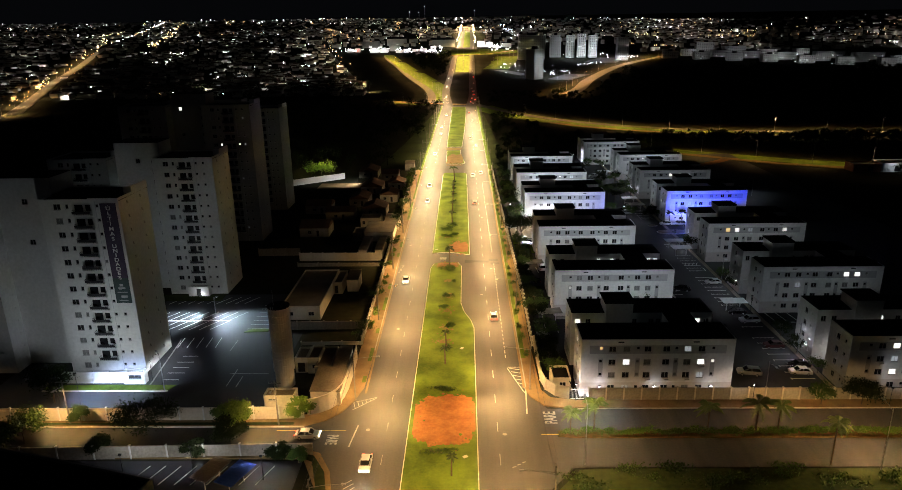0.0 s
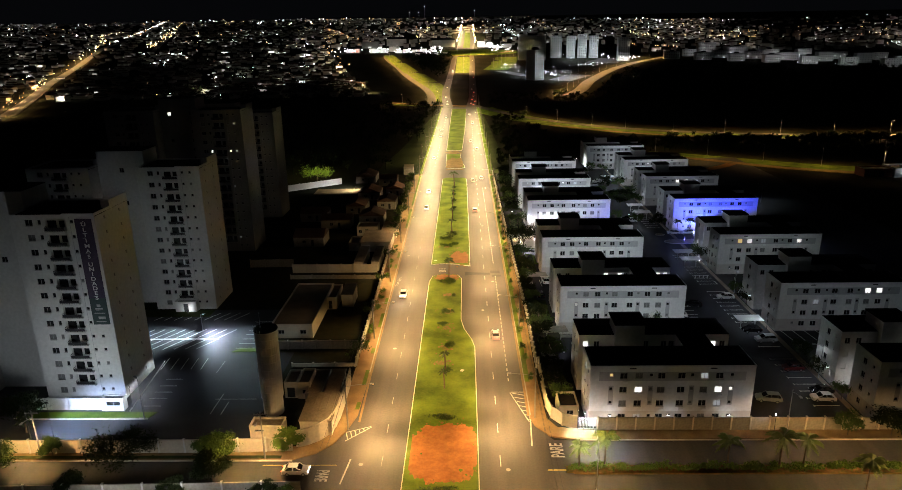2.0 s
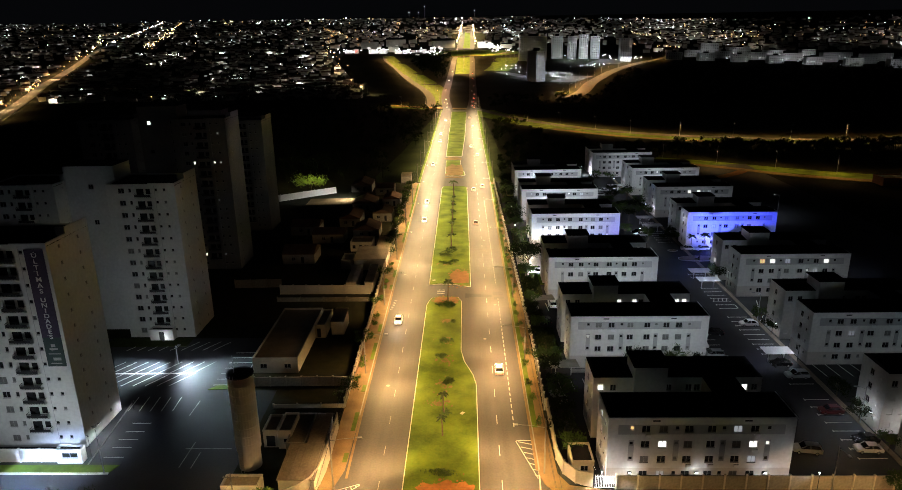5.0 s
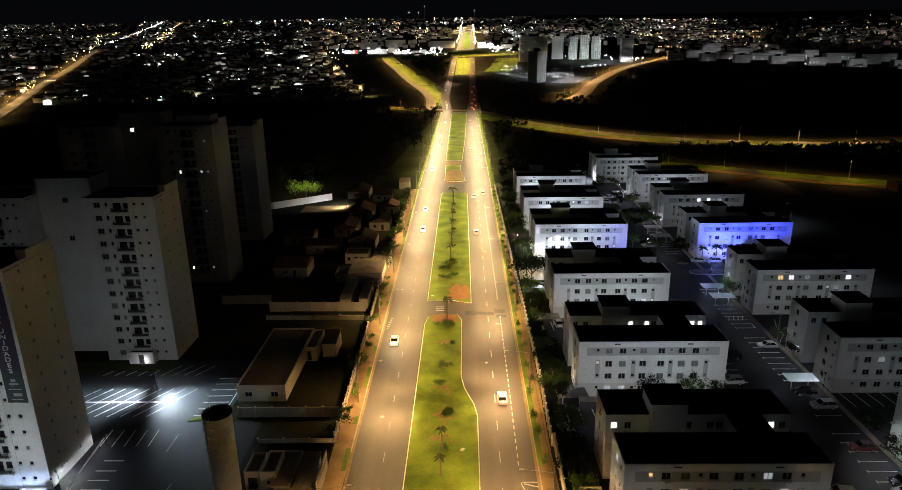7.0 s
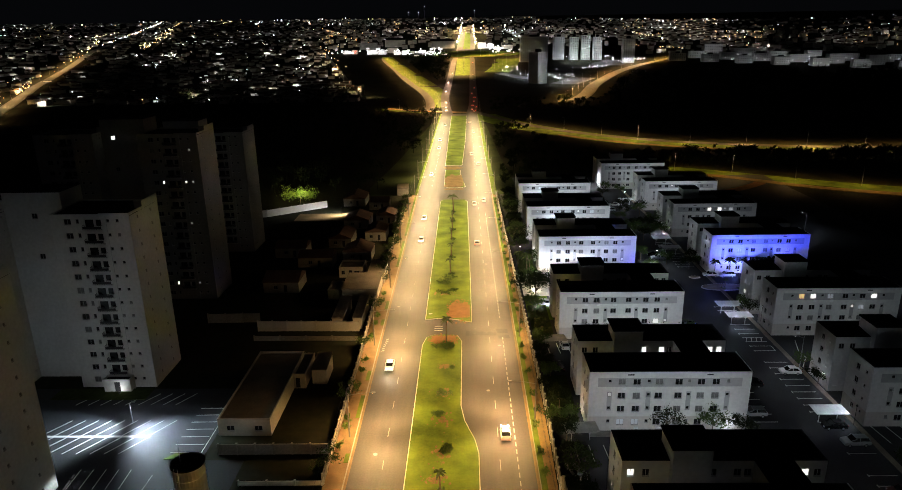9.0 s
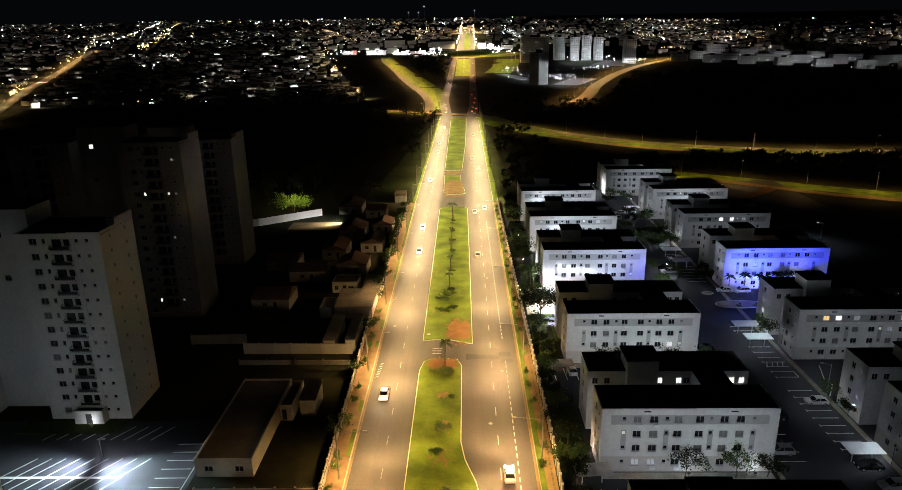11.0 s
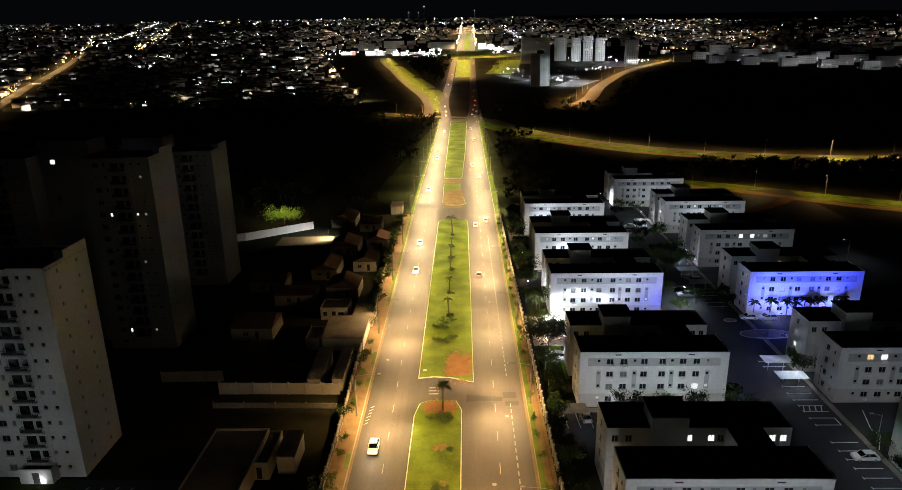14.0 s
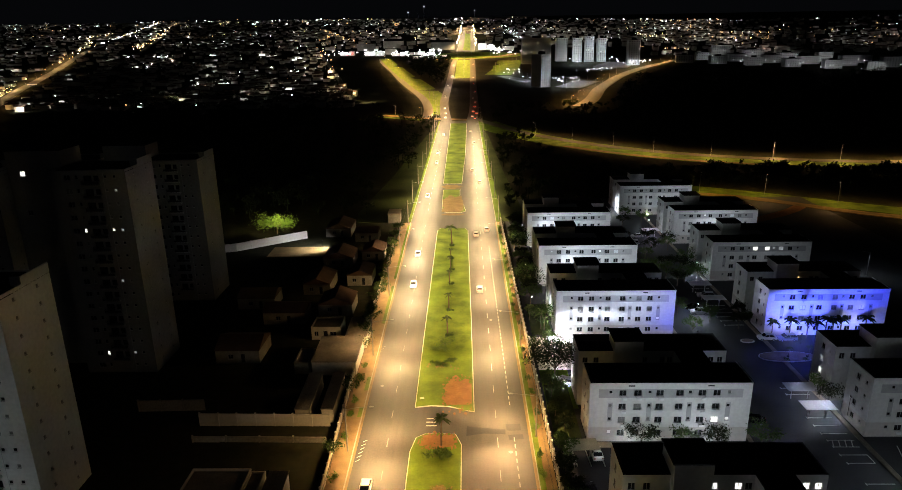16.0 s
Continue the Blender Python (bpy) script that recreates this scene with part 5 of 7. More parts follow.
for x, y in ((9.8, 258), (9.6, 312), (13.6, 318), (9.5, 430), (12.8, 400), (11.5, 520), (9.5, 575), (14, 655), (12, 668), (16, 690), (13, 705), (15, 745), (16, 790), (14, 830), (17, 900), (18, 1000), (18, 1090), (20, 1300)):
    copy_at(away, (x, y, 0.0 if y < 640 else land(y) + 0.06), 0)

# headlight beams of the cars that come towards the camera
for x, y in ((-9.6, 89.5), (-10.2, 171.5), (-9.2, 262), (-9.8, 290), (-11.0, 372)):
    spot((x, y - 2.25, 0.66), (x, y - 16, 0.0), 1500, (1.0, 0.93, 0.8), 70, 0.9, 0.1)
# the beam at y 1300 is added without a car, to light the road
for x, y, w in ((-11, 660, 9000), (-14, 735, 30000), (-17, 860, 40000), (-17, 985, 60000), (-14, 1120, 60000), (-15, 1300, 90000)):
    spot((x, y - 2.25, land(y) + 0.9), (x, y - 30, land(y - 30)), w, (1.0, 0.62, 0.40), 100, 0.9, 0.1)
spot((-18.3, 97.6, 0.66), (-8, 97.6, 0.0), 2500, (1.0, 0.93, 0.8), 70, 0.9, 0.1)
spot((12.9, 148.8, 0.66), (12.9, 160, 0.0), 700, (1.0, 0.93, 0.8), 70, 0.9, 0.1)


# ---- plants ----
def leaf_quad(bm, c, size, r):
    d = Vector((r.gauss(0, 1), r.gauss(0, 1), r.gauss(0, 0.7))).normalized()
    u = d.orthogonal().normalized()
    w = d.cross(u)
    a = r.uniform(0, 6.28)
    u, w = u * math.cos(a) + w * math.sin(a), w * math.cos(a) - u * math.sin(a)
    L, B = size * r.uniform(0.7, 1.3), size * r.uniform(0.28, 0.5)
    q = [c - u * L, c + w * B + d * 0.12 * size, c + u * L, c - w * B]
    bm.faces.new([bm.verts.new(p) for p in q])


def tree(at, height, spread, leaf_m, label, seed, leaves=1300, size=0.22, group="trees", lean=0.0):
    r = random.Random(seed)
    ob = thing("tree", at, label, "tree", group)
    bm = bmesh.new()
    top = Vector((lean * height, 0, height * 0.42))
    tube(bm, (0, 0, -0.1), top * 0.5 + Vector((0.05, 0.02, 0)), 0.05 * height * 0.5, 0.036 * height * 0.5, 8)
    tube(bm, top * 0.5 + Vector((0.05, 0.02, 0)), top, 0.036 * height * 0.5, 0.03 * height * 0.5, 8)
    tips = []
    for k in range(7):
        a = 6.28 * k / 7 + r.uniform(-0.4, 0.4)
        e = r.uniform(0.25, 0.95)
        tip = top + Vector((math.cos(a) * spread * 0.5 * math.cos(e), math.sin(a) * spread * 0.5 * math.cos(e), height * 0.5 * math.sin(e)))
        mid = (top + tip) / 2 + Vector((0, 0, 0.06 * height))
        tube(bm, top, mid, 0.012 * height, 0.008 * height, 5)
        tube(bm, mid, tip, 0.008 * height, 0.003 * height, 5)
        tips += [tip, mid * 0.4 + tip * 0.6]
        for _ in range(2):
            t2 = tip + Vector((r.gauss(0, 1), r.gauss(0, 1), r.gauss(0.2, 0.6))) * spread * 0.12
            tube(bm, mid, t2, 0.005 * height, 0.002 * height, 4)
            tips.append(t2)
    part("trunk", bm, BARK, ob)
    bm = bmesh.new()
    for _ in range(leaves):
        c = r.choice(tips) + Vector((r.gauss(0, 1), r.gauss(0, 1), r.gauss(0, 0.75))) * spread * 0.105
        if c.z > height * 0.28:
            leaf_quad(bm, c, size, r)
    part("crown", bm, leaf_m, ob)
    return ob


def palm(at, height, reach, label, seed, fronds=15, group="palms", leaf=PALM):
    r = random.Random(seed)
    ob = thing("palm_tree", at, label, "palm tree", group)
    bm = bmesh.new()
    p = Vector((0, 0, -0.1))
    lx, ly = r.uniform(-0.03, 0.03), r.uniform(-0.03, 0.03)
    for k in range(8):
        q = Vector((lx * height * ((k + 1) / 8) ** 2, ly * height * ((k + 1) / 8) ** 2, height * (k + 1) / 8))
        tube(bm, p, q, 0.17 - 0.009 * k, 0.155 - 0.009 * k, 8)
        p = q
    part("trunk", bm, BARK, ob)
    for f in range(fronds):
        bm = bmesh.new()
        a = 6.28 * f / fronds + r.uniform(-0.2, 0.2)
        up = r.uniform(0.25, 1.75)
        h = Vector((math.cos(a), math.sin(a), 0))
        side = Vector((-h.y, h.x, 0))
        pts = []
        for k in range(9):
            s = k / 8
            pts.append(p + h * reach * (s * math.cos(up * 0.55)) + Vector((0, 0, reach * (0.75 * up * s - (0.70 + 0.18 * up) * s * s))))
        for a0, b0 in zip(pts, pts[1:]):
            tube(bm, a0, b0, 0.025, 0.02, 3, cap=False)
        for k in range(1, 9):
            for m in range(3):
                s = (k + m / 3) / 9
                i = min(7, int(s * 8))
                c = pts[i].lerp(pts[i + 1], s * 8 - i)
                ln = reach * 0.30 * math.sin(math.pi * min(1, s * 0.85 + 0.12))
                for sg in (-1, 1):
                    tip = c + side * sg * ln * 0.85 + h * ln * 0.45 - Vector((0, 0, ln * 0.42))
                    w = h * 0.10
                    bm.faces.new([bm.verts.new(q) for q in (c - w, tip, c + w)])
        part("frond", bm, leaf, ob)
    return ob


def shrub(at, rx, ry, h, leaf_m, label, seed, leaves=450, size=0.2, kind=""):
    r = random.Random(seed)
    ob = thing("shrub", at, label, "shrub", "shrubs")
    bm = bmesh.new()
    for k in range(6):
        a = r.uniform(0, 6.28)
        tube(bm, (0, 0, -0.08), (rx * 0.5 * math.cos(a), ry * 0.5 * math.sin(a), h * 0.6), 0.03, 0.012, 4)
    if leaves > 300:
        part("stems", bm, BARK, ob)
        bm = bmesh.new()
    lumps = [Vector((r.uniform(-0.7, 0.7) * rx, r.uniform(-0.7, 0.7) * ry, r.uniform(0.3, 0.75) * h)) for _ in range(7)]
    for _ in range(leaves):
        c = r.choice(lumps) + Vector((r.gauss(0, 0.22) * rx, r.gauss(0, 0.22) * ry, r.gauss(0, 0.16) * h))
        c.z = max(0.08, c.z)
        leaf_quad(bm, c, size, r)
    part("foliage", bm, leaf_m, ob)
    return ob


# median planting
tree((-71.0, 109.0, 0.1), 7.0, 6.0, FOREST, "tall dark tree before a tower's foot", 690, 2600, 0.26)
pm = palm((2.0, 130.6, 0.2), 3.9, 1.15, "young slender palm on the grass median", 1, 12, leaf=PALM_DARK)
for x, y, s in ((2.0, 123.4, 0.95), (4.0, 87.0, 0.9), (1.2, 274.7, 1.1), (1.2, 263.1, 1.0), (1.4, 244.3, 1.15), (1.5, 228.5, 1.2), (1.1, 286.0, 0.8)):
    c = copy_thing(pm, pose(x, y, 0.2, 0, 0, (x * 97 + y * 31) % 360))
    c.scale = (s, s, s)
for k, (x, y) in enumerate(((1.2, 274.7), (1.2, 263.1), (1.4, 244.3), (1.5, 228.5), (1.1, 286.0), (1.2, 299.4), (2.0, 130.6))):
    shrub((x + 0.3, y - 0.5, 0.2), 1.1, 1.4, 0.8, LEAF, "low dark shrub round a median palm", 650 + k, 260, 0.18)
pt = palm((1.5, 183.6, 0.2), 5.6, 1.7, "tall thin palm on the tip of the median", 2, 14, leaf=PALM_DARK)
c = copy_thing(pt, pose(1.2, 299.4, 0.2, 0, 0, 140))
c.scale = (1.45, 1.45, 1.2)
for k, (x, y, a, b, h) in enumerate([(0.4, 180.2, 1.9, 1.6, 1.6), (2.4, 180.0, 1.2, 1.0, 1.4), (1.0, 223.6, 2.4, 1.8, 1.8), (-0.2, 221.0, 2.0, 1.2, 1.2), (0.2, 213.0, 1.9, 1.2, 1.1), (2.6, 215.2, 1.4, 0.9, 0.9),
                                      (1.8, 160.0, 1.6, 1.6, 1.0), (0.8, 152.5, 1.2, 1.2, 0.8), (2.9, 170.8, 0.6, 0.6, 0.8), (1.2, 112.8, 3.2, 0.9, 0.6), (2.0, 93.0, 3.4, 1.0, 0.5), (2.4, 142, 1.3, 2.0, 0.7)]):
    shrub((x, y, 0.2), a, b, h, LEAF, "leafy shrub on the grass median", 50 + k, 380, 0.2)

# east street: palms on the planted strip, grass tufts
pe = palm((28.0, 99.0, 0.15), 5.2, 2.9, "tall green palm on a planted strip", 3, 17)
for x, y, s in ((23.9, 98.6, 0.75), (47.0, 98.7, 0.9), (55.0, 98.6, 1.05), (58.6, 98.5, 0.95), (112, 98.4, 1.0)):
    c = copy_thing(pe, pose(x, y, 0.15, 0, 0, (x * 53) % 360))
    c.scale = (s, s, s)
tree((70.4, 107.6, 0.1), 3.8, 3.6, LEAF, "small street tree before a panel wall", 691, 1500, 0.2)
tree((77.5, 107.4, 0.1), 4.2, 5.0, FOREST, "dark street tree before a panel wall", 692, 2400, 0.22)
palm((63.1, 90.0, 0.1), 7.4, 2.5, "tall slender palm beside a side street", 9, 18)
for k in range(26):
    x = 24.5 + 3.0 * k
    shrub((x, 98.5 + 0.3 * math.sin(k * 2.1), 0.12), 2.0, 0.95, 0.8 + 0.4 * ((k * 7) % 5) / 5, LEAF_BRIGHT, "tuft of tall grass on an earth strip", 200 + k, 420, 0.2)
for k in range(16):
    shrub((24 + 6.5 * k + 2 * math.sin(k), 86.5 - 1.5 * math.cos(2 * k), 0.05), 3.6, 2.2, 1.1, LEAF, "dark overgrown scrub on a vacant lot", 300 + k, 260, 0.26)

# west street trees
for k, (x, y, h, s, m) in enumerate([(-68.5, 96.0, 5.4, 6.2, LEAF), (-49.5, 99.2, 5.6, 7.4, FOREST), (-33.6, 101.2, 4.4, 4.4, LEAF_BRIGHT), (-33.0, 95.4, 4.8, 4.4, FOREST), (-36.0, 101.6, 3.4, 3.4, LEAF), (-23.4, 103.6, 3.4, 3.6, LEAF_BRIGHT),
                                      (-62.0, 101.8, 3.4, 2.6, LEAF), (-54, 92.8, 3.0, 2.8, FOREST), (-24.0, 91.6, 2.6, 2.6, FOREST), (-38, 92.4, 2.6, 2.8, FOREST), (-20.6, 90.6, 2.4, 2.2, LEAF)]):
    tree((x, y, 0), h, s, m, "leafy street tree beside a white wall", 70 + k, 4600, 0.21)

# avenue footway shrubs and trees
r5 = random.Random(5)
for k in range(34):
    y = 136 + 5.6 * k + r5.uniform(-1.5, 1.5)
    big = k > 14 or k % 4 == 0
    if big:
        tree((-16.6 - 0.012 * (y - 130) + r5.uniform(-0.6, 0.4), y, 0.1), r5.uniform(3.0, 4.8), r5.uniform(2.6, 4.0), LEAF, "small bushy tree along the avenue footway", 400 + k, 420, 0.22)
    else:
        shrub((-15.6 - 0.008 * (y - 130), y, 0.1), 0.8, 1.1, 1.3, LEAF_BRIGHT, "roadside shrub on the footway", 430 + k, 160, 0.2)
for k in range(30):
    y = 128 + 6.6 * k + r5.uniform(-1.5, 1.5)
    shrub((18.4 + r5.uniform(0, 0.9), y, 0.1), 0.75, 1.0, 1.3, LEAF_BRIGHT if k % 2 else LEAF, "roadside shrub on the verge", 470 + k, 150, 0.19)
for k in range(40):
    y = 118 + 5.4 * k + r5.uniform(-2, 2)
    h = r5.uniform(3.0, 5.0) if y < 195 else r5.uniform(4.0, 7.0)
    if 194 < y < 246 and k % 3:
        continue
    tree((22.4 + r5.uniform(-0.6, 1.6) + (1.0 if y > 195 else 0), y, 0), h, h * r5.uniform(0.75, 1.0), FOREST if k % 3 else LEAF, "dark leafy tree inside the estate wall", 520 + k, 950, 0.27)
tree((23.9, 203.8, 0), 10.6, 9.4, FOREST, "large spreading tree beside an apartment block", 600, 3600, 0.24)
for k, (x, y, h) in enumerate([(36.2, 182.6, 5.2), (43.9, 182.8, 4.0), (49.2, 182.8, 4.6), (56.8, 182.6, 5.0), (40.9, 146.4, 5.6), (48.8, 146.2, 5.2), (53.9, 146.4, 3.8), (60, 241, 4.5), (75.8, 136, 4), (76.0, 170, 4.2), (75.9, 164, 3.4), (79, 154, 3.0), (75.6, 197, 4.4),
                               (76.0, 201, 4.0), (72, 270, 5.0), (69, 264, 5.5), (74, 298, 5.0), (68, 335, 4.0), (105.5, 302, 5), (66.5, 236, 4.6), (75.6, 128, 4.0), (75.4, 119, 3.6), (67, 276, 4.5), (63, 285, 4.2), (72, 232, 4.4), (60.9, 231.5, 3.6), (66, 261, 4.8), (64.5, 267, 5.2), (70.6, 273, 5.4), (73.4, 266.4, 4.6), (66.4, 291, 5.0), (72.5, 293, 5.2), (68.5, 303, 5.0), (73.6, 278, 5.4), (64.0, 322, 5.0), (72.0, 326, 5.2), (75.0, 240, 3.6), (75.2, 235, 3.2), (60.0, 305, 4.6), (61.0, 272, 4.4)]):
    tree((x, y, 0), h, h * 0.9, LEAF if k % 2 else FOREST, "small dark tree beside parking bays", 620 + k, 1000, 0.2)
pb = palm((77.6, 226.7, 0), 4.3, 1.75, "palm before a blue-lit wall", 7, 17, leaf=PALM_DARK)
for x, s in ((81.7, 1.08), (85.8, 1.0), (88.0, 0.9), (89.9, 1.16), (91.6, 1.0), (93.4, 1.12), (98.9, 1.2)):
    c = copy_thing(pb, pose(x, 226.7 - 0.5 * max(0.0, s - 1.1), 0, 0, 0, x * 41 % 360))
    c.scale = (s, s, s)
for x, y, s in ((76.9, 216.4, 0.55), (81.4, 216.6, 0.6)):
    c = copy_thing(pb, pose(x, y, 0.1, 0, 0, x * 77 % 360))
    c.scale = (s, s, s)
for k, x in enumerate((75.9, 80.0)):
    shrub((x, 215.0, 0.18), 0.7, 0.5, 0.7, LEAF, "low plant beside a blue lamp", 660 + k, 120, 0.14)
pw = palm((24.2, 232.5, 0), 4.4, 2.2, "floodlit palm in an estate garden", 8, 15)
for x, y, s in ((22.0, 238, 0.8), (23.4, 271, 1.0), (25, 221, 0.9), (22.2, 297, 1.0)):
    c = copy_thing(pw, pose(x, y, 0, 0, 0, x * 71 % 360))
    c.scale = (s, s, s)
tree((-63.5, 316.5, 0), 6.8, 11.0, LEAF_BRIGHT, "lamp-lit spreading tree behind a long wall", 700, 1900, 0.34)


def woodland(name, spots, label, seed, h=(5, 10), quads=34, size=0.9):
    """Far woods: clumps of leaves over many trunks, in one mesh."""
    r = random.Random(seed)
    bm = bmesh.new()
    for x, y in spots:
        z0, hh = land(y), r.uniform(*h)
        tube(bm, (x, y, z0 - 0.3), (x, y, z0 + hh * 0.55), 0.2, 0.1, 4, cap=False)
        lumps = [Vector((x + r.gauss(0, hh * 0.22), y + r.gauss(0, hh * 0.22), z0 + hh * r.uniform(0.45, 0.9))) for _ in range(4)]
        for _ in range(quads):
            c = r.choice(lumps) + Vector((r.gauss(0, 1), r.gauss(0, 1), r.gauss(0, 0.7))) * hh * 0.13
            leaf_quad(bm, c, size, r)
    tagged(part(name, bm, FOREST, None, label), kind="stuff", category="woodland")


r6 = random.Random(6)
spots = [(x, y) for x, y in ((r6.uniform(-330, -19), r6.uniform(335, 760)) for _ in range(900)) if x < min(-18.5, -34 + 0.09 * (y - 335)) and (y < 640 or x < np.interp(y, [640, 680, 760], [-118, -118, -70]))][:720]
woodland("woodland", spots, "dark scrub woodland beside the avenue", 61, (5, 10), 60, 0.7)
spots = [(r6.uniform(24, 60), r6.uniform(335, 560)) for _ in range(60)] + [(r6.uniform(60, 300), r6.uniform(388, 420)) for _ in range(300)] + [(r6.uniform(30, 420), r6.uniform(640, 760)) for _ in range(260)]
spots = [(x, y) for x, y in spots if not (y < 640 and y > 640 - 1.05 * (x - 15) - 40 and y < 640 - 0.4 * (x - 15) + 20 and x < 110)]
woodland("woodland", spots, "dark scrub beyond the apartment estate", 62, (3, 6.5), 100, 0.7)
spots = [(x, y) for x, y in ((r6.uniform(150, 700), r6.uniform(700, 1030)) for _ in range(520)) if x > np.interp(y, [745, 931, 1106], [150, 205, 275])] + [(x, y) for x, y in ((r6.uniform(-110, -24), r6.uniform(1010, 1390)) for _ in range(220)) if x > np.interp(y, [1005, 1231, 1440], [-63, -114, -158]) + 24]
woodland("woodland", spots, "black wooded hillside before the city", 63, (8, 16), 30, 1.5)


# ---- poles and lamps ----
def street_lamp(at, arm, h, label, turn=0.0, watts=0.0, colour=SODIUM, lens=LENS, utility=True, group="street lamps", angle=150):
    """A pole with an arm along its own x and a downward luminaire at the end."""
    ob = thing("street_lamp", at, label, "street lamp", group, turn=turn)
    bm = bmesh.new()
    tube(bm, (0, 0, -0.1), (0, 0, h), 0.15 if utility else 0.09, 0.10 if utility else 0.05, 10)
    far = at[1] > 600
    if not far:
        part("pole", bm, POLE if utility else STEEL, ob)
    if utility:
        if far:
            part("pole", bm, POLE, ob)
        bm = bmesh.new()
        box(bm, -0.06, 0.06, -1.1, 1.1, h - 0.5, h - 0.38)
        for y in (-0.95, -0.4, 0.4, 0.95):
            tube(bm, (0, y, h - 0.38), (0, y, h - 0.2), 0.05, 0.03, 6)
        part("crossarm", bm, POLE, ob)
        bm = bmesh.new()
    zz = h - 0.9 if utility else h - 0.05
    if not far:
        bm = bmesh.new()
    tube(bm, (0, 0, zz - 0.4), (arm * 0.5, 0, zz), 0.035, 0.03, 6)
    tube(bm, (arm * 0.5, 0, zz), (arm, 0, zz + 0.15), 0.03, 0.03, 6)
    part("pole" if far else "arm", bm, STEEL, ob)
    bm = bmesh.new()
    box(bm, arm - 0.12, arm + 0.55, -0.16, 0.16, zz + 0.10, zz + 0.24)
    head = part("luminaire", bm, STEEL, ob)
    bm = bmesh.new()
    box(bm, arm - 0.02, arm + 0.48, -0.12, 0.12, zz + 0.075, zz + 0.097)
    part("lens", bm, lens, head)
    if watts:
        m = pose(*at, 0, 0, math.degrees(turn))
        p = m @ Vector((arm + 0.23, 0, zz + 0.05))
        if utility and arm > 4:
            side = 3.8 if p.x < 0 else -3.8
            for s in (-1, 1):
                spot(p, p + Vector((side, 12.2 * s, -10.6)), watts * 0.50, colour, 84, 1.0)
            spot(p, p + Vector((side * 0.2, 0, -5)), watts * 0.17, colour, 152, 1.0)
            spot(p, p + Vector((-side * 2.0, 0, -9.0)), watts * 0.105, colour, 100, 1.0)
        else:
            spot(p, p + Vector((0, 0, -5)), watts, colour, angle, 0.5)
    return ob


ROAD_W = 125000


def road_gain(y, more):
    """Lamp strength along the avenue: highest in the middle stretch, falling past the crossing."""
    return float(np.interp(y, [0, 130, 220, 340, 460, 560 + more, 610 + more, 660 + more], [0.92, 0.95, 1.2, 1.45, 1.5, 1.35, 0.5, 0.12]))


def road_tint(y):
    """Lamp colour along the avenue: orange near by, paler farther on to imitate overexposure."""
    k = float(np.interp(y, [150, 330], [0, 1]))
    return tuple(a + (b - a) * k for a, b in zip(SODIUM, (1.0, 0.72, 0.36)))


for k in range(-4, 17):
    y = 76.5 + 36.6 * k
    street_lamp((18.4 if y < 330 else 18.6, y, 0.1 if y > 113 else 0.0), 4.4, 9.6, "concrete utility pole with a street lamp over the avenue", math.pi, ROAD_W * road_gain(y, 0.0), road_tint(y))
    y = 73.5 + 36.2 * k
    x = -14.4 - 0.008 * max(0, y - 130) if y < 330 else -17.0
    street_lamp((x, y, 0.1), 4.4, 9.6, "concrete utility pole with a street lamp over the avenue", 0.0, ROAD_W * road_gain(y, 40.0), road_tint(y))
for x, y, t in ((-26.6, 101.3, -1.57), (-64.0, 101.9, -1.57), (-92, 101.6, -1.57)):
    street_lamp((x, y, 0.1), 2.4, 8.6, "concrete utility pole with a lamp over a side street", t, 10500)
for x, y, t in ((60.4, 108.0, -1.57), (24.9, 90.0, 1.57), (70, 88.6, 1.57), (104, 108.0, -1.57)):
    street_lamp((x, y, 0.1), 2.4, 8.4 if y > 100 else 10.6, "slim pole with a lamp over the side street", t, 2600 if y > 100 else 17000, utility=False, angle=164)

def cables(name, line, height, drops, label):
    """Sagging wires from pole to pole, in one bundle."""
    bm = bmesh.new()
    for (x0, y0), (x1, y1) in zip(line, line[1:]):
        for dx, dz in drops:
            pts = [Vector((x0 + (x1 - x0) * k / 8 + dx, y0 + (y1 - y0) * k / 8, height + dz - 0.7 * (1 - (k / 4 - 1) ** 2))) for k in range(9)]
            for a, b in zip(pts, pts[1:]):
                tube(bm, a, b, 0.022, 0.022, 3, cap=False)
    tagged(part(name, bm, DARKMETAL, None, label), kind="structure", category="cable")


WIRES = ((-0.4, -0.2), (0.4, -0.2), (0.0, -1.6))
cables("overhead_cable", [(18.4, 76.5 + 36.6 * k) for k in range(-1, 7)], 9.7, WIRES, "dark sagging power cables between avenue poles")
cables("overhead_cable", [(-14.4 - 0.008 * max(0, 73.5 + 36.2 * k - 130), 73.5 + 36.2 * k) for k in range(-1, 8)], 9.7, WIRES, "dark sagging power cables between avenue poles")

# parking lot and estate lamps
street_lamp((-55.6, 150.9, 0), 0.5, 4.2, "short white lot lamp over marked bays", 0.0, 2000, COOL, LENS_COOL, False, "lot lamps", 160)
for s in (-1, 1):
    spot((-55.6 + 0.5 * s, 150.45, 4.0), (-55.6 + 8.4 * s, 146.4, 0), 36000, (0.70, 0.88, 1.0), 98, 1.0)
street_lamp((-52.0, 113.2, 0.1), 0.8, 8.0, "tall pole at the corner of a lot", 2.4, 0, COOL, LENS_COOL, False, "lot lamps")


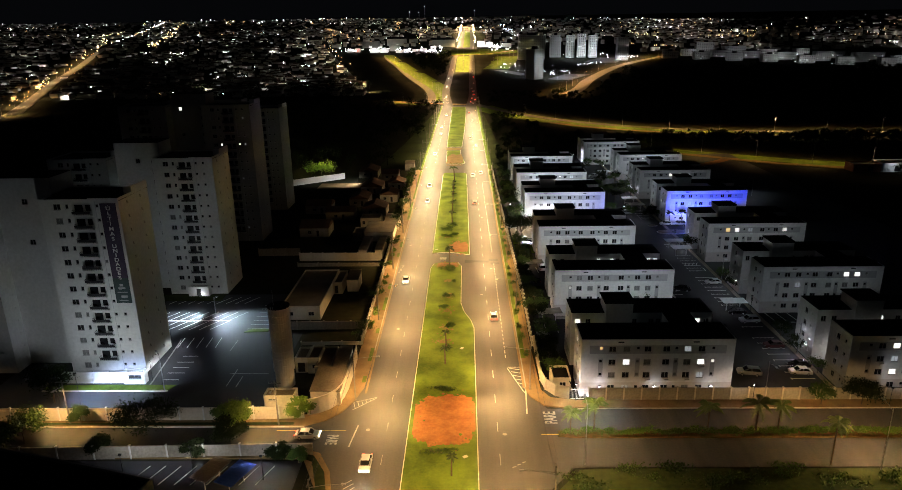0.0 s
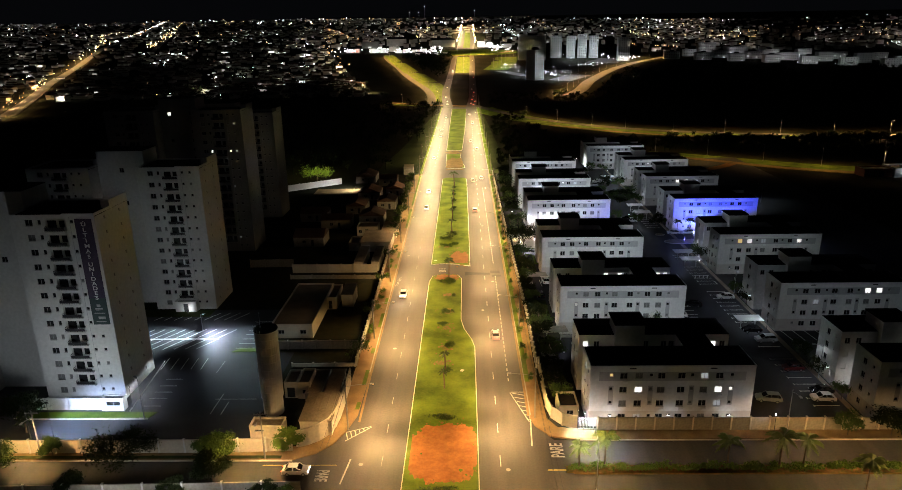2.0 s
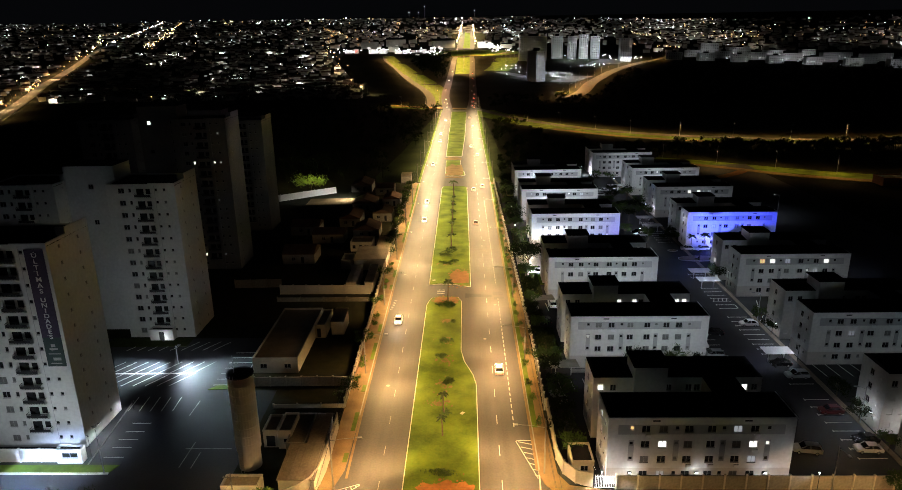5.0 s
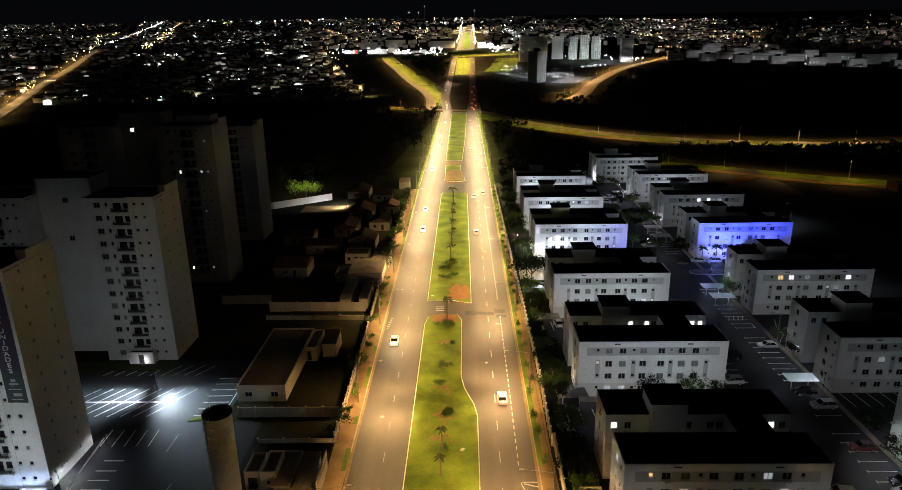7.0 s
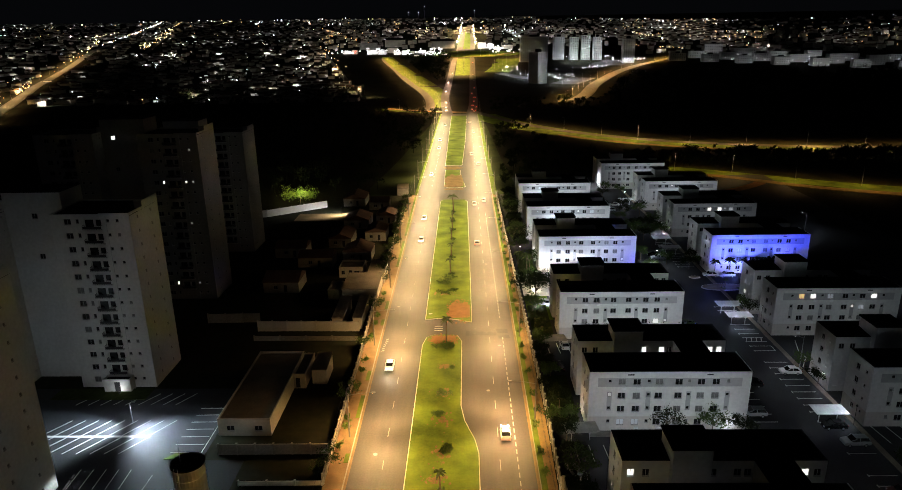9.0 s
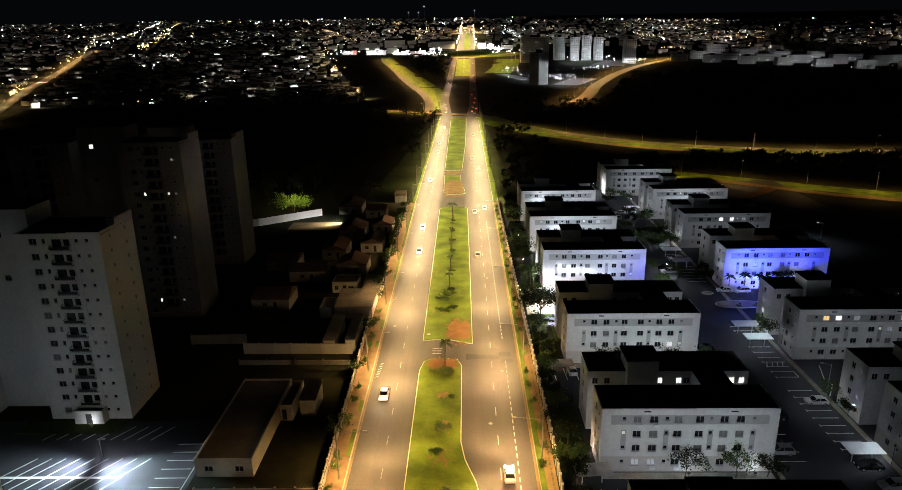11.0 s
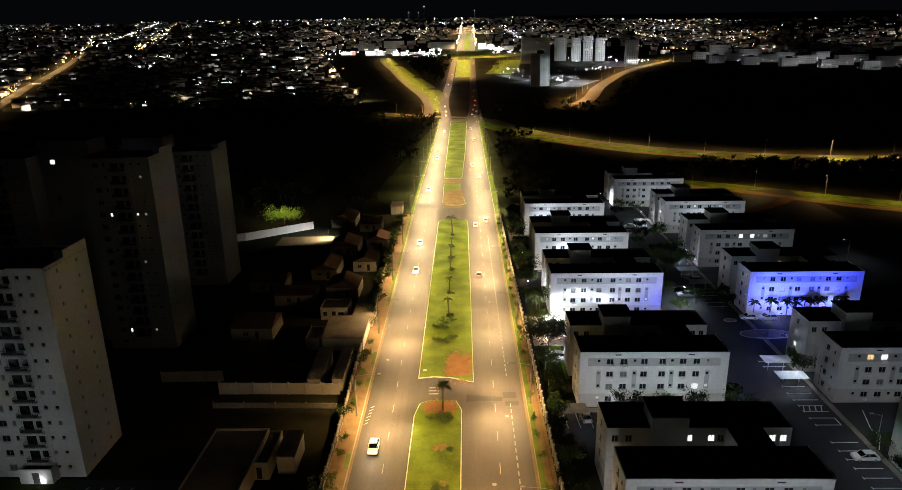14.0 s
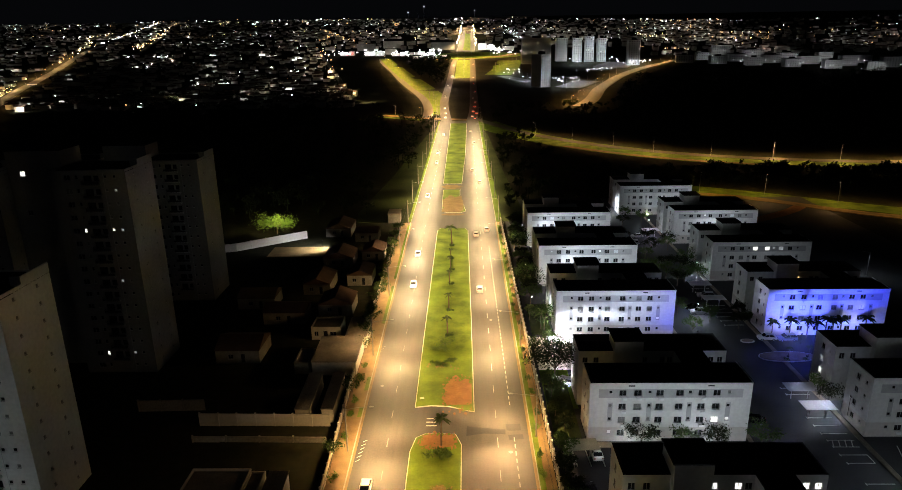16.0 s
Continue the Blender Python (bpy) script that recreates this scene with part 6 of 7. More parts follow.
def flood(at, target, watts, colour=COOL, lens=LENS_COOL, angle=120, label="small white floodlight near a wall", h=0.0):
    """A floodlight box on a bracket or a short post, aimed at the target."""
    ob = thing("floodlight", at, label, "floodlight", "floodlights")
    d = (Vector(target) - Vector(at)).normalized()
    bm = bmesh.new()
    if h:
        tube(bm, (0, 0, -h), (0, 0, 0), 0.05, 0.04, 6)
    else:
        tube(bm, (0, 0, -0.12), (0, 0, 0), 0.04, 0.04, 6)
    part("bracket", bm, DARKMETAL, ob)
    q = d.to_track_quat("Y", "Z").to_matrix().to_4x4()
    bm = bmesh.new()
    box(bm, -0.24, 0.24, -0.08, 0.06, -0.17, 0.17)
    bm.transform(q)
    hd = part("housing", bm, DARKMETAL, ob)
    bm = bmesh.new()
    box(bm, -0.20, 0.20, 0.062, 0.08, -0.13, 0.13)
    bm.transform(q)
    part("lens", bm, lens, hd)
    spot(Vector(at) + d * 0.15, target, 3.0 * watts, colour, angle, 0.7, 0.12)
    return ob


# tower floodlights
flood((-57.9, 123.6, 2.7), (-56.4, 123.0, 0), 320, (0.92, 0.96, 1.0), angle=170, label="white wall lamp beside the side door of a tower")
flood((-56.0, 117.0, 4.5), (-62.0, 112.5, 0), 420, angle=140, label="white floodlight at a tower's corner", h=4.4)
# lamp added on a mast to light the tower front more evenly
flood((-63.6, 105.2, 8.2), (-66, 121, 13), 850, (0.86, 0.94, 1.0), angle=130, label="white fill floodlight added on a mast before a tower", h=8.2)
flood((-58.5, 109.0, 0.6), (-59, 121, 4), 350, (0.80, 0.95, 1.0), angle=140, label="low white garden floodlight before a tower", h=0.6)
flood((-56.1, 131.9, 2.0), (-57.0, 131.4, 0), 110, angle=165, label="white bollard lamp in a lot", h=1.9)
# added out of view behind the first tower, to brighten the second
flood((-63.0, 132.9, 9.0), (-64, 164, 9), 400, (0.95, 0.97, 1.0), angle=110, label="white fill floodlight added on a tower's back wall")
flood((-66.6, 104.0, 8.0), (-63.5, 110.0, 0), 11000, (0.46, 0.62, 1.0), angle=82, label="bluish lamp over a lot beside a tower", h=8.0)
flood((-63.0, 160.8, 0.6), (-64, 164, 2), 40, (0.95, 0.97, 1.0), angle=150, label="small white lamp before a tower's porch", h=0.5)
flood((-42.6, 297.0, 3.4), (-44.5, 298, 0.3), 4200, (1.0, 0.97, 0.92), angle=140, label="white yard floodlight on a wall", h=4.0)
flood((-62.0, 311.4, 9.5), (-64, 316.5, 4.5), 3600, (1.0, 0.84, 0.38), angle=120, label="floodlight on a pole beside a large tree", h=9.5)
# wall lamps at the feet of the estate blocks
for x, y, w, h in ((31.0, 110.3, 50, 2.3), (41.0, 110.3, 22, 2.3), (51.4, 110.3, 26, 2.3)):
    flood((x, y, h), (x, y - 3, h - 1.5), w * 3, angle=170, label="small white wall lamp above a ground-floor window")
    bulb((x, y - 0.25, h + 0.1), 2.2 * w, COOL, 0.1)
for x, y, w in ((34.2, 182.6, 60), (47.4, 182.6, 60), (58.3, 184.0, 60), (41.5, 146.6, 60), (52.0, 146.6, 60), (57.5, 147.5, 40)):
    flood((x, y, 0.6), (x, y + 5, 3), w, angle=130, label="small garden floodlight before a facade", h=0.5)
flood((24.6, 220.0, 3.2), (34, 228.6, 4), 15000, angle=120, label="strong white floodlight in an estate garden", h=3.2)
flood((23.2, 216.6, 3.6), (27.8, 217.6, 0), 4800, angle=140, label="white floodlight over a garden court", h=3.6)
flood((29.0, 223.0, 0.5), (33, 229, 3), 700, angle=140, label="white garden floodlight before a facade", h=0.4)
flood((25.4, 201.6, 0.9), (24, 207, 3), 900, angle=150, label="small garden lamp below a tree", h=0.8)
flood((25.6, 149.8, 1.4), (25.0, 156, 0.5), 240, angle=150, label="small garden lamp on a lawn", h=0.8)
for x, y, w in ((25.2, 333.0, 900), (22.2, 297.8, 900), (23.8, 271.6, 900), (23.2, 246.0, 300)):
    flood((x, y, 3.0), (x + 5, y - 6, 2), w, angle=150, label="white garden lamp among trees", h=3.0)
flood((33.0, 258.0, 3.2), (41, 263.5, 6), 1100, angle=140, label="white floodlight before a facade", h=3.2)
flood((30.0, 294.0, 3.2), (41, 300.5, 6), 1300, angle=140, label="white floodlight before a facade", h=3.2)
flood((62.6, 346.0, 4.0), (66.0, 344.5, 2), 1500, angle=150, label="white floodlight beside a far block", h=4.0)
flood((72.6, 318.0, 3.6), (71, 312, 0), 1100, angle=160, label="white lamp between two blocks", h=3.6)
flood((74.0, 326.0, 3.0), (82, 338.7, 6), 900, angle=150, label="white floodlight before a far block", h=3.0)
flood((74.2, 270.0, 3.8), (72.6, 266, 2), 2200, angle=160, label="white lamp beside a parking bay", h=3.0)
flood((64.8, 240.6, 3.0), (63, 238, 0), 900, angle=160, label="white lamp in a planted bed", h=3.0)
flood((88.0, 297.0, 2.5), (90, 301.5, 6), 500, angle=150, label="white lamp before a facade", h=2.5)
# floodlights added on the blocks' back walls, out of view, to light the next facades
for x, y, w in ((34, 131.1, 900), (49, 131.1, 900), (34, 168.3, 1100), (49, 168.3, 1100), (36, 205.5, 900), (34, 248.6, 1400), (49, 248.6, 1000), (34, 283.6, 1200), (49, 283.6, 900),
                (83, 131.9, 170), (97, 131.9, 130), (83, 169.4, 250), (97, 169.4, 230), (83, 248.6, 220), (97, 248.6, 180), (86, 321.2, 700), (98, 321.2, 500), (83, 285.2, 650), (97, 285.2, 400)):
    flood((x, y, 8.0), (x, y + 15, 5.0), w, angle=140, label="white fill floodlight added on a block's back wall")
flood((58.6, 108.6, 3.4), (46, 110.7, 5), 140, angle=130, label="white floodlight at a block's corner", h=3.4)
flood((82.5, 107.4, 3.4), (88, 111.5, 5), 45, angle=140, label="white floodlight before a block", h=3.4)
# blue floodlights
for x in (76.4, 80.5):
    bulb((x, 215.1, 0.75), 90, BLUE, 0.2)
    flood((x, 215.6, 0.9), (x + 9, 228.4, 8.4), 17000, BLUE, LENS_BLUE, 76, "blue floodlight aimed at a facade", 0.7)
flood((63.0, 223.6, 1.0), (50, 228.6, 8), 4000, BLUE, LENS_BLUE, 60, "blue floodlight aimed at a facade", 0.8)
flood((82.8, 223.2, 2.6), (81.5, 225.5, 0), 260, angle=160, label="white lamp on a post beside parked cars", h=2.5)
flood((96.0, 224.0, 0.8), (97, 228.4, 4), 260, angle=140, label="white garden floodlight before a facade", h=0.6)
flood((75.6, 190.6, 5.6), (71.0, 193.4, 2.6), 1500, angle=120, label="white lamp beside a carport", h=3.9)
flood((73.9, 147.8, 4.9), (71.0, 151.0, 1.6), 520, angle=120, label="white lamp beside a carport", h=3.9)
# entrance lamps on the east column
for x, y, h, w in ((76.1, 126.0, 3.0, 130), (92.5, 111.2, 2.0, 90), (76.1, 163.0, 3.0, 200), (76.1, 201.2, 2.6, 300), (95, 186.0, 2.4, 70)):
    flood((x, y, h), (x - 2.5, y - 1.5, 0), w, angle=165, label="white entrance lamp on a side wall")
for x, y in ((75.4, 170.6), (75.2, 127.0), (123, 268), (111, 206)):
    street_lamp((x, y, 0.1), 1.6, 7.2, "slim steel lamp pole beside the estate", math.pi, 1200 if x < 80 else 1500, COOL, LENS_COOL, False, "estate lamp poles")
flood((80.0, 119.4, 2.6), (80.5, 123.8, 1.6), 90, (1.0, 0.93, 0.88), angle=140, label="small porch lamp between two bars of a block")
flood((61.6, 229.8, 0.4), (60.9, 231.5, 3), 260, angle=140, label="small lamp below a garden tree", h=0.4)
# gate and south lot
flood((25.4, 109.6, 3.6), (31, 110.7, 5), 160, angle=140, label="white lamp beside the estate gate", h=3.6)
flood((26.4, 109.0, 3.6), (27.0, 107.6, 0), 4500, angle=130, label="white lamp above the estate gate", h=3.5)
for x, y in ((-46.8, 86.6), (-36.8, 88.6), (-24.9, 86.2)):
    flood((x, y, 4.3), (x, y + 2.2, 0), 260, (0.95, 0.97, 1.0), angle=165, label="white lamp on a post beside the lot", h=4.3)

# estate gate
gate = thing("gate", (27.2, 109.6, 0), "white barred vehicle gate with spikes", "gate")
for k in range(13):
    bm = bmesh.new()
    x = -1.5 + 0.25 * k
    tube(bm, (x, 0, 0.1), (x, 0, 2.3), 0.022, 0.022, 5)
    tube(bm, (x, 0, 2.3), (x, 0, 2.5), 0.03, 0.004, 5)
    part("bar", bm, WHITEMETAL, gate)
for z in (0.15, 2.1):
    bm = bmesh.new()
    box(bm, -1.6, 1.6, -0.03, 0.03, z - 0.04, z + 0.04)
    part("rail", bm, WHITEMETAL, gate)
low_house("guardhouse", 22.6, 26.0, 112.4, 117.4, 2.7, CREAM, ROOF, "small cream guardhouse beside the gate", "flat", "guardhouse", openings=[(0.2, 1.0, 1.2, 1.0)])
flat("garden_court", rect(21.6, 29.6, 211.6, 227.0), -0.1, 0.03, CREAM, "pale paved court in the estate garden", "court")
flat("estate_lawn", rect(21.6, 27.6, 196.0, 211.5), -0.1, 0.05, LAWN, "lawn strip below a spreading tree", "lawn")
# garden pavilion
pav = thing("pavilion", (27.6, 221.5, 0), "white garden pavilion with pointed roofs", "pavilion")
for x in (-1.7, 1.7):
    bm = bmesh.new()
    v = [bm.verts.new((x + a * 1.6, b * 1.6, 2.5)) for a, b in ((-1, -1), (1, -1), (1, 1), (-1, 1))]
    t = bm.verts.new((x, 0, 3.7))
    for i in range(4):
        bm.faces.new((v[i], v[(i + 1) % 4], t))
    bm.faces.new(v[::-1])
    part("roof", bm, WHITEMETAL, pav)
    for a in (-1.5, 1.5):
        for b in (-1.5, 1.5):
            bm = bmesh.new()
            tube(bm, (x + a, b, -0.05), (x + a, b, 2.5), 0.05, 0.05, 6)
            part("post", bm, WHITEMETAL, pav)
fence("garden_fence", [(20.8, 224.4), (25.4, 224.2)], 1.5, 1.2, WHITEMETAL, WHITEMETAL, "low white garden fence")

# ---- valley roads and grass ----
RD = [(8, 655), (18.5, 632), (46, 548), (72, 517), (109, 473), (139, 457), (168, 446), (197, 439), (218, 434), (330, 424), (520, 418)]
ribbon("verge_far", RD[1:], 27, LAWN, "lamp-lit grass slope along a distant road", -0.02, "verge")
ribbon("road_far_curve", [(x + 3, y + 8) for x, y in RD], 8, ASPHALT, "distant lamp-lit road curving through dark fields", 0.06)
ribbon("path_far", [(x - 3, y - 10) for x, y in RD[3:]], 5, DRY_EARTH, "worn dusty path below a distant road", 0.02, "path")
ribbon("verge_far", [(108, 384), (128, 377), (143, 363), (160, 350), (176, 336), (230, 318)], 13, LAWN, "lamp-lit grass beside a distant road", -0.02, "verge")
ribbon("verge_far", [(108, 362), (123, 354), (134, 346)], 11, LAWN, "lamp-lit grass patch between two lanes", -0.03, "verge")
ribbon("road_far_lane", [(98, 375), (111, 373.5), (127, 369.7), (137, 358.4), (142.6, 350), (152, 345), (161, 337), (170, 328), (240, 305)], 6, DRY_EARTH, "dusty lane through dark fields", 0.06)
ribbon("road_far_lane", [(143, 350), (140, 344), (132.5, 338.4), (119, 330), (104, 322)], 5, SOIL_DULL, "bare earth branch of a dusty lane", 0.05)
RAMP = [(-27, 668), (-28.4, 736), (-35.7, 810), (-53, 908), (-77.8, 1023), (-113.6, 1210), (-152, 1380), (-158, 1440)]
ribbon("verge_far", [(-21, 690), (-21, 760), (-25, 825), (-36, 905)], 22, LAWN, "lamp-lit grass along a curving ramp", -0.02, "verge")
ribbon("verge_far", [(-34, 880), (-50, 975), (-82, 1130), (-118, 1301), (-148, 1440)], 29, LAWN, "lamp-lit grass along a curving ramp", -0.03, "verge")
ribbon("road_far_ramp", RAMP, 9, ASPHALT, "distant lamp-lit ramp curving up to the city", 0.09)
ribbon("road_far_cross", [(-70, 692), (-51, 677), (-27, 660), (-12, 653), (14, 648)], 10, DRY_EARTH, "dusty crossing road at the end of the avenue", 0.03)
ribbon("verge_far", [(-74, 682), (-52, 668), (-30, 652)], 8, LAWN, "lamp-lit grass beside a crossing", -0.03, "verge")
ribbon("road_far_hill", [(118, 745), (140, 800), (171, 931), (237, 1106), (301, 1220), (400, 1359), (520, 1480)], 16, ASPHALT, "orange-lit road climbing a dark hillside", 0.06)
ribbon("road_far_link", [(-60, 1395), (-10, 1402), (30, 1400), (80, 1440), (112, 1500)], 12, PAVING, "lamp-lit road round a distant roundabout", 1.2)
ribbon("median_far", [(4, 1090), (4, 1200), (4, 1385)], 27, LAWN, "lamp-lit grass between distant carriageways", 0.0, "median")
ribbon("verge_far", [(50, 1130), (72, 1250), (85, 1370)], 52, LAWN, "lamp-lit grass wedge beside a distant road", 0.0, "verge")
ribbon("avenue_far", [(6, 1560), (11, 1800), (14, 2395), (14, 2500)], 40, ASPHALT, "distant bright avenue climbing into the city", 0.06)
ribbon("median_far", [(9, 1600), (12, 1800), (14, 2300)], 16, LAWN, "grass median of a distant avenue", 0.2, "median")
bm = bmesh.new()
for a, b in zip(range(48), range(1, 49)):
    q = [(24 + rr * math.cos(k * math.pi / 24), 1470 + 0.75 * rr * math.sin(k * math.pi / 24)) for k in (a, b) for rr in (0.01, 98)]
    bm.faces.new([bm.verts.new((x, y, land(1470) + 0.058 * (y - 1470) + 1.0)) for x, y in (q[0], q[1], q[3], q[2])])
tagged(part("roundabout", bm, LAWN, None, "lamp-lit grass roundabout in the distance"), kind="structure", category="roundabout")
ribbon("avenue_west", [(-411, 613), (-609, 1007), (-910, 1744), (-1093, 2372), (-1500, 3500)], 14, ASPHALT, "distant orange-lit avenue through the city", 0.06)
ribbon("avenue_west", [(-731, 1631), (-952, 2266), (-1400, 3500)], 12, ASPHALT, "distant orange-lit street through the city", 0.06)
ribbon("street_edge", [(-108, 790), (-199, 1172), (-301, 1550)], 8, ASPHALT, "dim street along the edge of the city", 0.06)


def far_lamps(path, step, side, h, watts, label, first=0, every=1, colour=SODIUM, lens=LENS):
    d = 0.0
    k = 0
    for (x0, y0), (x1, y1) in zip(path, path[1:]):
        L = math.hypot(x1 - x0, y1 - y0)
        while d < L:
            x, y = x0 + (x1 - x0) * d / L, y0 + (y1 - y0) * d / L
            nx, ny = -(y1 - y0) / L, (x1 - x0) / L
            street_lamp((x + nx * side, y + ny * side, land(y) - 0.05), 1.8, h, label, math.atan2(-ny * side, -nx * side), watts if k % every == 0 else 0, colour, lens, False, "distant lamp posts", 165)
            d += step
            k += 1
        d -= L


far_lamps(RD[2:], 34, 12, 9, 30000, "slim lamp post beside a distant road")
far_lamps([(110, 374), (136.7, 367), (158.2, 351), (190, 330), (232, 314)], 27, 3.8, 9, 7500, "slim lamp post beside a dusty lane")
far_lamps(RAMP, 36, -8, 10, 60000, "slim lamp post beside a distant ramp")
far_lamps([(-60, 681), (-27, 658)], 30, 6, 9, 22000, "slim lamp post at a crossing")
far_lamps([(118, 745), (171, 931), (237, 1106), (301, 1220), (400, 1359)], 55, 9, 10, 85000, "slim lamp post on a climbing road", colour=(1.0, 0.52, 0.17))
far_lamps([(-411, 613), (-609, 1007), (-910, 1744)], 90, 8, 10, 108000, "slim lamp post on a distant avenue")


# ---- the distant city ----
def city(name, where, n, label, seed, hs=(3, 5.5)):
    r = random.Random(seed)
    bm = bmesh.new()
    for _ in range(n):
        x, y = where(r)
        z = land(y)
        w, d, h = r.uniform(6, 13), r.uniform(7, 14), r.uniform(*hs)
        box(bm, x - w / 2, x + w / 2, y - d / 2, y + d / 2, z - 1, z + h)
        v = [bm.verts.new(q) for q in ((x - w / 2 - 0.4, y - d / 2 - 0.4, z + h), (x + w / 2 + 0.4, y - d / 2 - 0.4, z + h), (x + w / 2 + 0.4, y + d / 2 + 0.4, z + h), (x - w / 2 - 0.4, y + d / 2 + 0.4, z + h),
                                       (x - w / 2 - 0.4, y, z + h + d * 0.16), (x + w / 2 + 0.4, y, z + h + d * 0.16))]
        for q in ((0, 1, 5, 4), (2, 3, 4, 5), (0, 4, 3), (1, 2, 5)):
            f = bm.faces.new([v[i] for i in q])
            f.material_index = 1
    me = bpy.data.meshes.new(name)
    bm.to_mesh(me)
    bm.free()
    me.materials.append(CREAM), me.materials.append(CLAY)
    tagged(new(name, me), label, "houses", kind="stuff")


def lights_of(name, where, n, material, label, seed, size=(0.35, 0.8), h=(4, 9)):
    r = random.Random(seed)
    bm = bmesh.new()
    for _ in range(n):
        x, y = where(r)
        z, s = land(y) + r.uniform(*h), (size[0] + (size[1] - size[0]) * r.random() ** 2.5) * (0.6 + y / 2500)
        v = [bm.verts.new(q) for q in ((x - s, y, z), (x, y - s, z), (x + s, y, z), (x, y + s, z), (x, y, z + s), (x, y, z - s))]
        for i in range(4):
            bm.faces.new((v[i], v[(i + 1) % 4], v[4]))
            bm.faces.new((v[(i + 1) % 4], v[i], v[5]))
    me = bpy.data.meshes.new(name)
    bm.to_mesh(me)
    bm.free()
    me.materials.append(material)
    tagged(new(name, me), label, "city lights", kind="stuff")


# glowing boxes stand in for house walls and shop fronts that lamps light
def glow_fronts(name, where, n, material, label, seed, wide=(2, 7), tall=(0.9, 1.8)):
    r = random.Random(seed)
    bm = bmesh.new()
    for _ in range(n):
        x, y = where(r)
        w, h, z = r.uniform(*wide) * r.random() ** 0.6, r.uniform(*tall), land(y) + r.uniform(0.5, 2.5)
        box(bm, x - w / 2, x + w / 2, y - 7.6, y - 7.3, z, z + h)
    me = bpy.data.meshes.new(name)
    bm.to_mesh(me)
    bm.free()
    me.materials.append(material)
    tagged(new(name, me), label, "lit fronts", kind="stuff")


def west_city(r):
    while True:
        y = 780 + 1700 * r.random() ** 1.4
        y = round(y / 46) * 46 + r.choice((-11, 11)) + r.uniform(-2, 2)
        x = r.uniform(-1.25, -0.11) * y + 0
        if x < -105 - 0.26 * (y - 790) and min(abs(x - np.interp(y, [613, 1007, 1744, 2372, 3500], [-411, -609, -910, -1093, -1500])), abs(x - np.interp(y, [1631, 2266, 3500], [-731, -952, -1400])) if y > 1600 else 99) > 22:
            return round(x / 14) * 14 + r.uniform(-2, 2), y


def far_city(r):
    f = r.uniform(-0.75, 0.36) if r.random() < 0.93 else r.uniform(0.36, 0.72)
    y = 2150 + float(np.interp(f, [-0.3, 0.05, 0.3], [2100, 1500, 700])) * r.random() ** 1.3
    return f * y, y


def east_city(r):
    y = 1420 + 640 * r.random()
    return r.uniform(0.24, 0.75) * y, y


def clustered(where, size, cut, seed, loose=9.0):
    """The same places, thinned to uneven groups and shaken off their rows."""
    def pick(r):
        while True:
            x, y = where(r)
            x, y = x + r.uniform(-loose, loose), y + r.uniform(-loose, loose) * 0.5
            if noise.noise((x / size, y / (1.5 * size), seed)) + 0.35 * noise.noise((x / 45, y / 60, seed + 9)) > cut - 0.25 * r.random() and (y > 1010 or r.random() < 0.3 + 0.7 * (y - 780) / 230):
                return x, y
    return pick


def mid_city(r):
    while True:
        y = round(r.uniform(1640, 2400) / 46) * 46 + r.choice((-11, 11))
        x = r.uniform(-0.24, 0.34) * y
        if abs(x - 13) > 48 and not (abs(x + 44) < 34 and y < 1680):
            return x, y


def along(path, jitter=6):
    def where(r):
        k = r.randrange(len(path) - 1)
        f = r.random()
        (x0, y0), (x1, y1) = path[k], path[k + 1]
        return x0 + (x1 - x0) * f + r.uniform(-jitter, jitter), y0 + (y1 - y0) * f
    return where


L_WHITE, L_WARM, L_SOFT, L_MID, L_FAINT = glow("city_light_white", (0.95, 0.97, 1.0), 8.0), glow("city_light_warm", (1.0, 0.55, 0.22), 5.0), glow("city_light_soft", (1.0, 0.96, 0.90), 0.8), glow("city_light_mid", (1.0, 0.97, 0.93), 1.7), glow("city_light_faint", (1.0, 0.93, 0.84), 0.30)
L_GOLD = glow("city_light_gold", (1.0, 0.80, 0.42), 7.0)
west_light, far_light, east_light = clustered(west_city, 150, 0.10, 3.0), clustered(far_city, 260, 0.05, 5.0, 20), clustered(east_city, 160, 0.08, 7.0, 14)
city("houses", west_city, 2300, "rows of low houses across the dark city", 801)
city("houses", far_city, 1500, "faint houses on the far rise", 802)
city("houses", east_city, 420, "pale low blocks on the eastern rise", 803, (4, 9))
city("houses", mid_city, 420, "low blocks round the far avenue", 804, (4, 10))
lights_of("city_lights", mid_city, 110, L_MID, "modest lights round the far avenue", 846, (0.3, 1.1), (3, 9))
lights_of("city_lights", mid_city, 50, L_WARM, "orange lights round the far avenue", 847, (0.4, 1.0), (6, 9))
lights_of("city_lights", mid_city, 30, L_WHITE, "white lights round the far avenue", 848, (0.4, 1.3), (5, 9))
glow_fronts("glow_fronts", mid_city, 70, L_SOFT, "glowing strips standing in for lit fronts round the far avenue", 849, (3, 12), (1, 2.4))
lights_of("city_lights", west_light, 165, L_WHITE, "white house lamps across the city", 811, (0.25, 1.5), (2.5, 6))
lights_of("city_lights", west_light, 300, L_MID, "modest house lamps across the city", 841, (0.2, 0.9), (2, 5))
lights_of("city_lights", west_light, 240, L_FAINT, "faint house lamps across the city", 842, (0.3, 1.1), (1, 4))
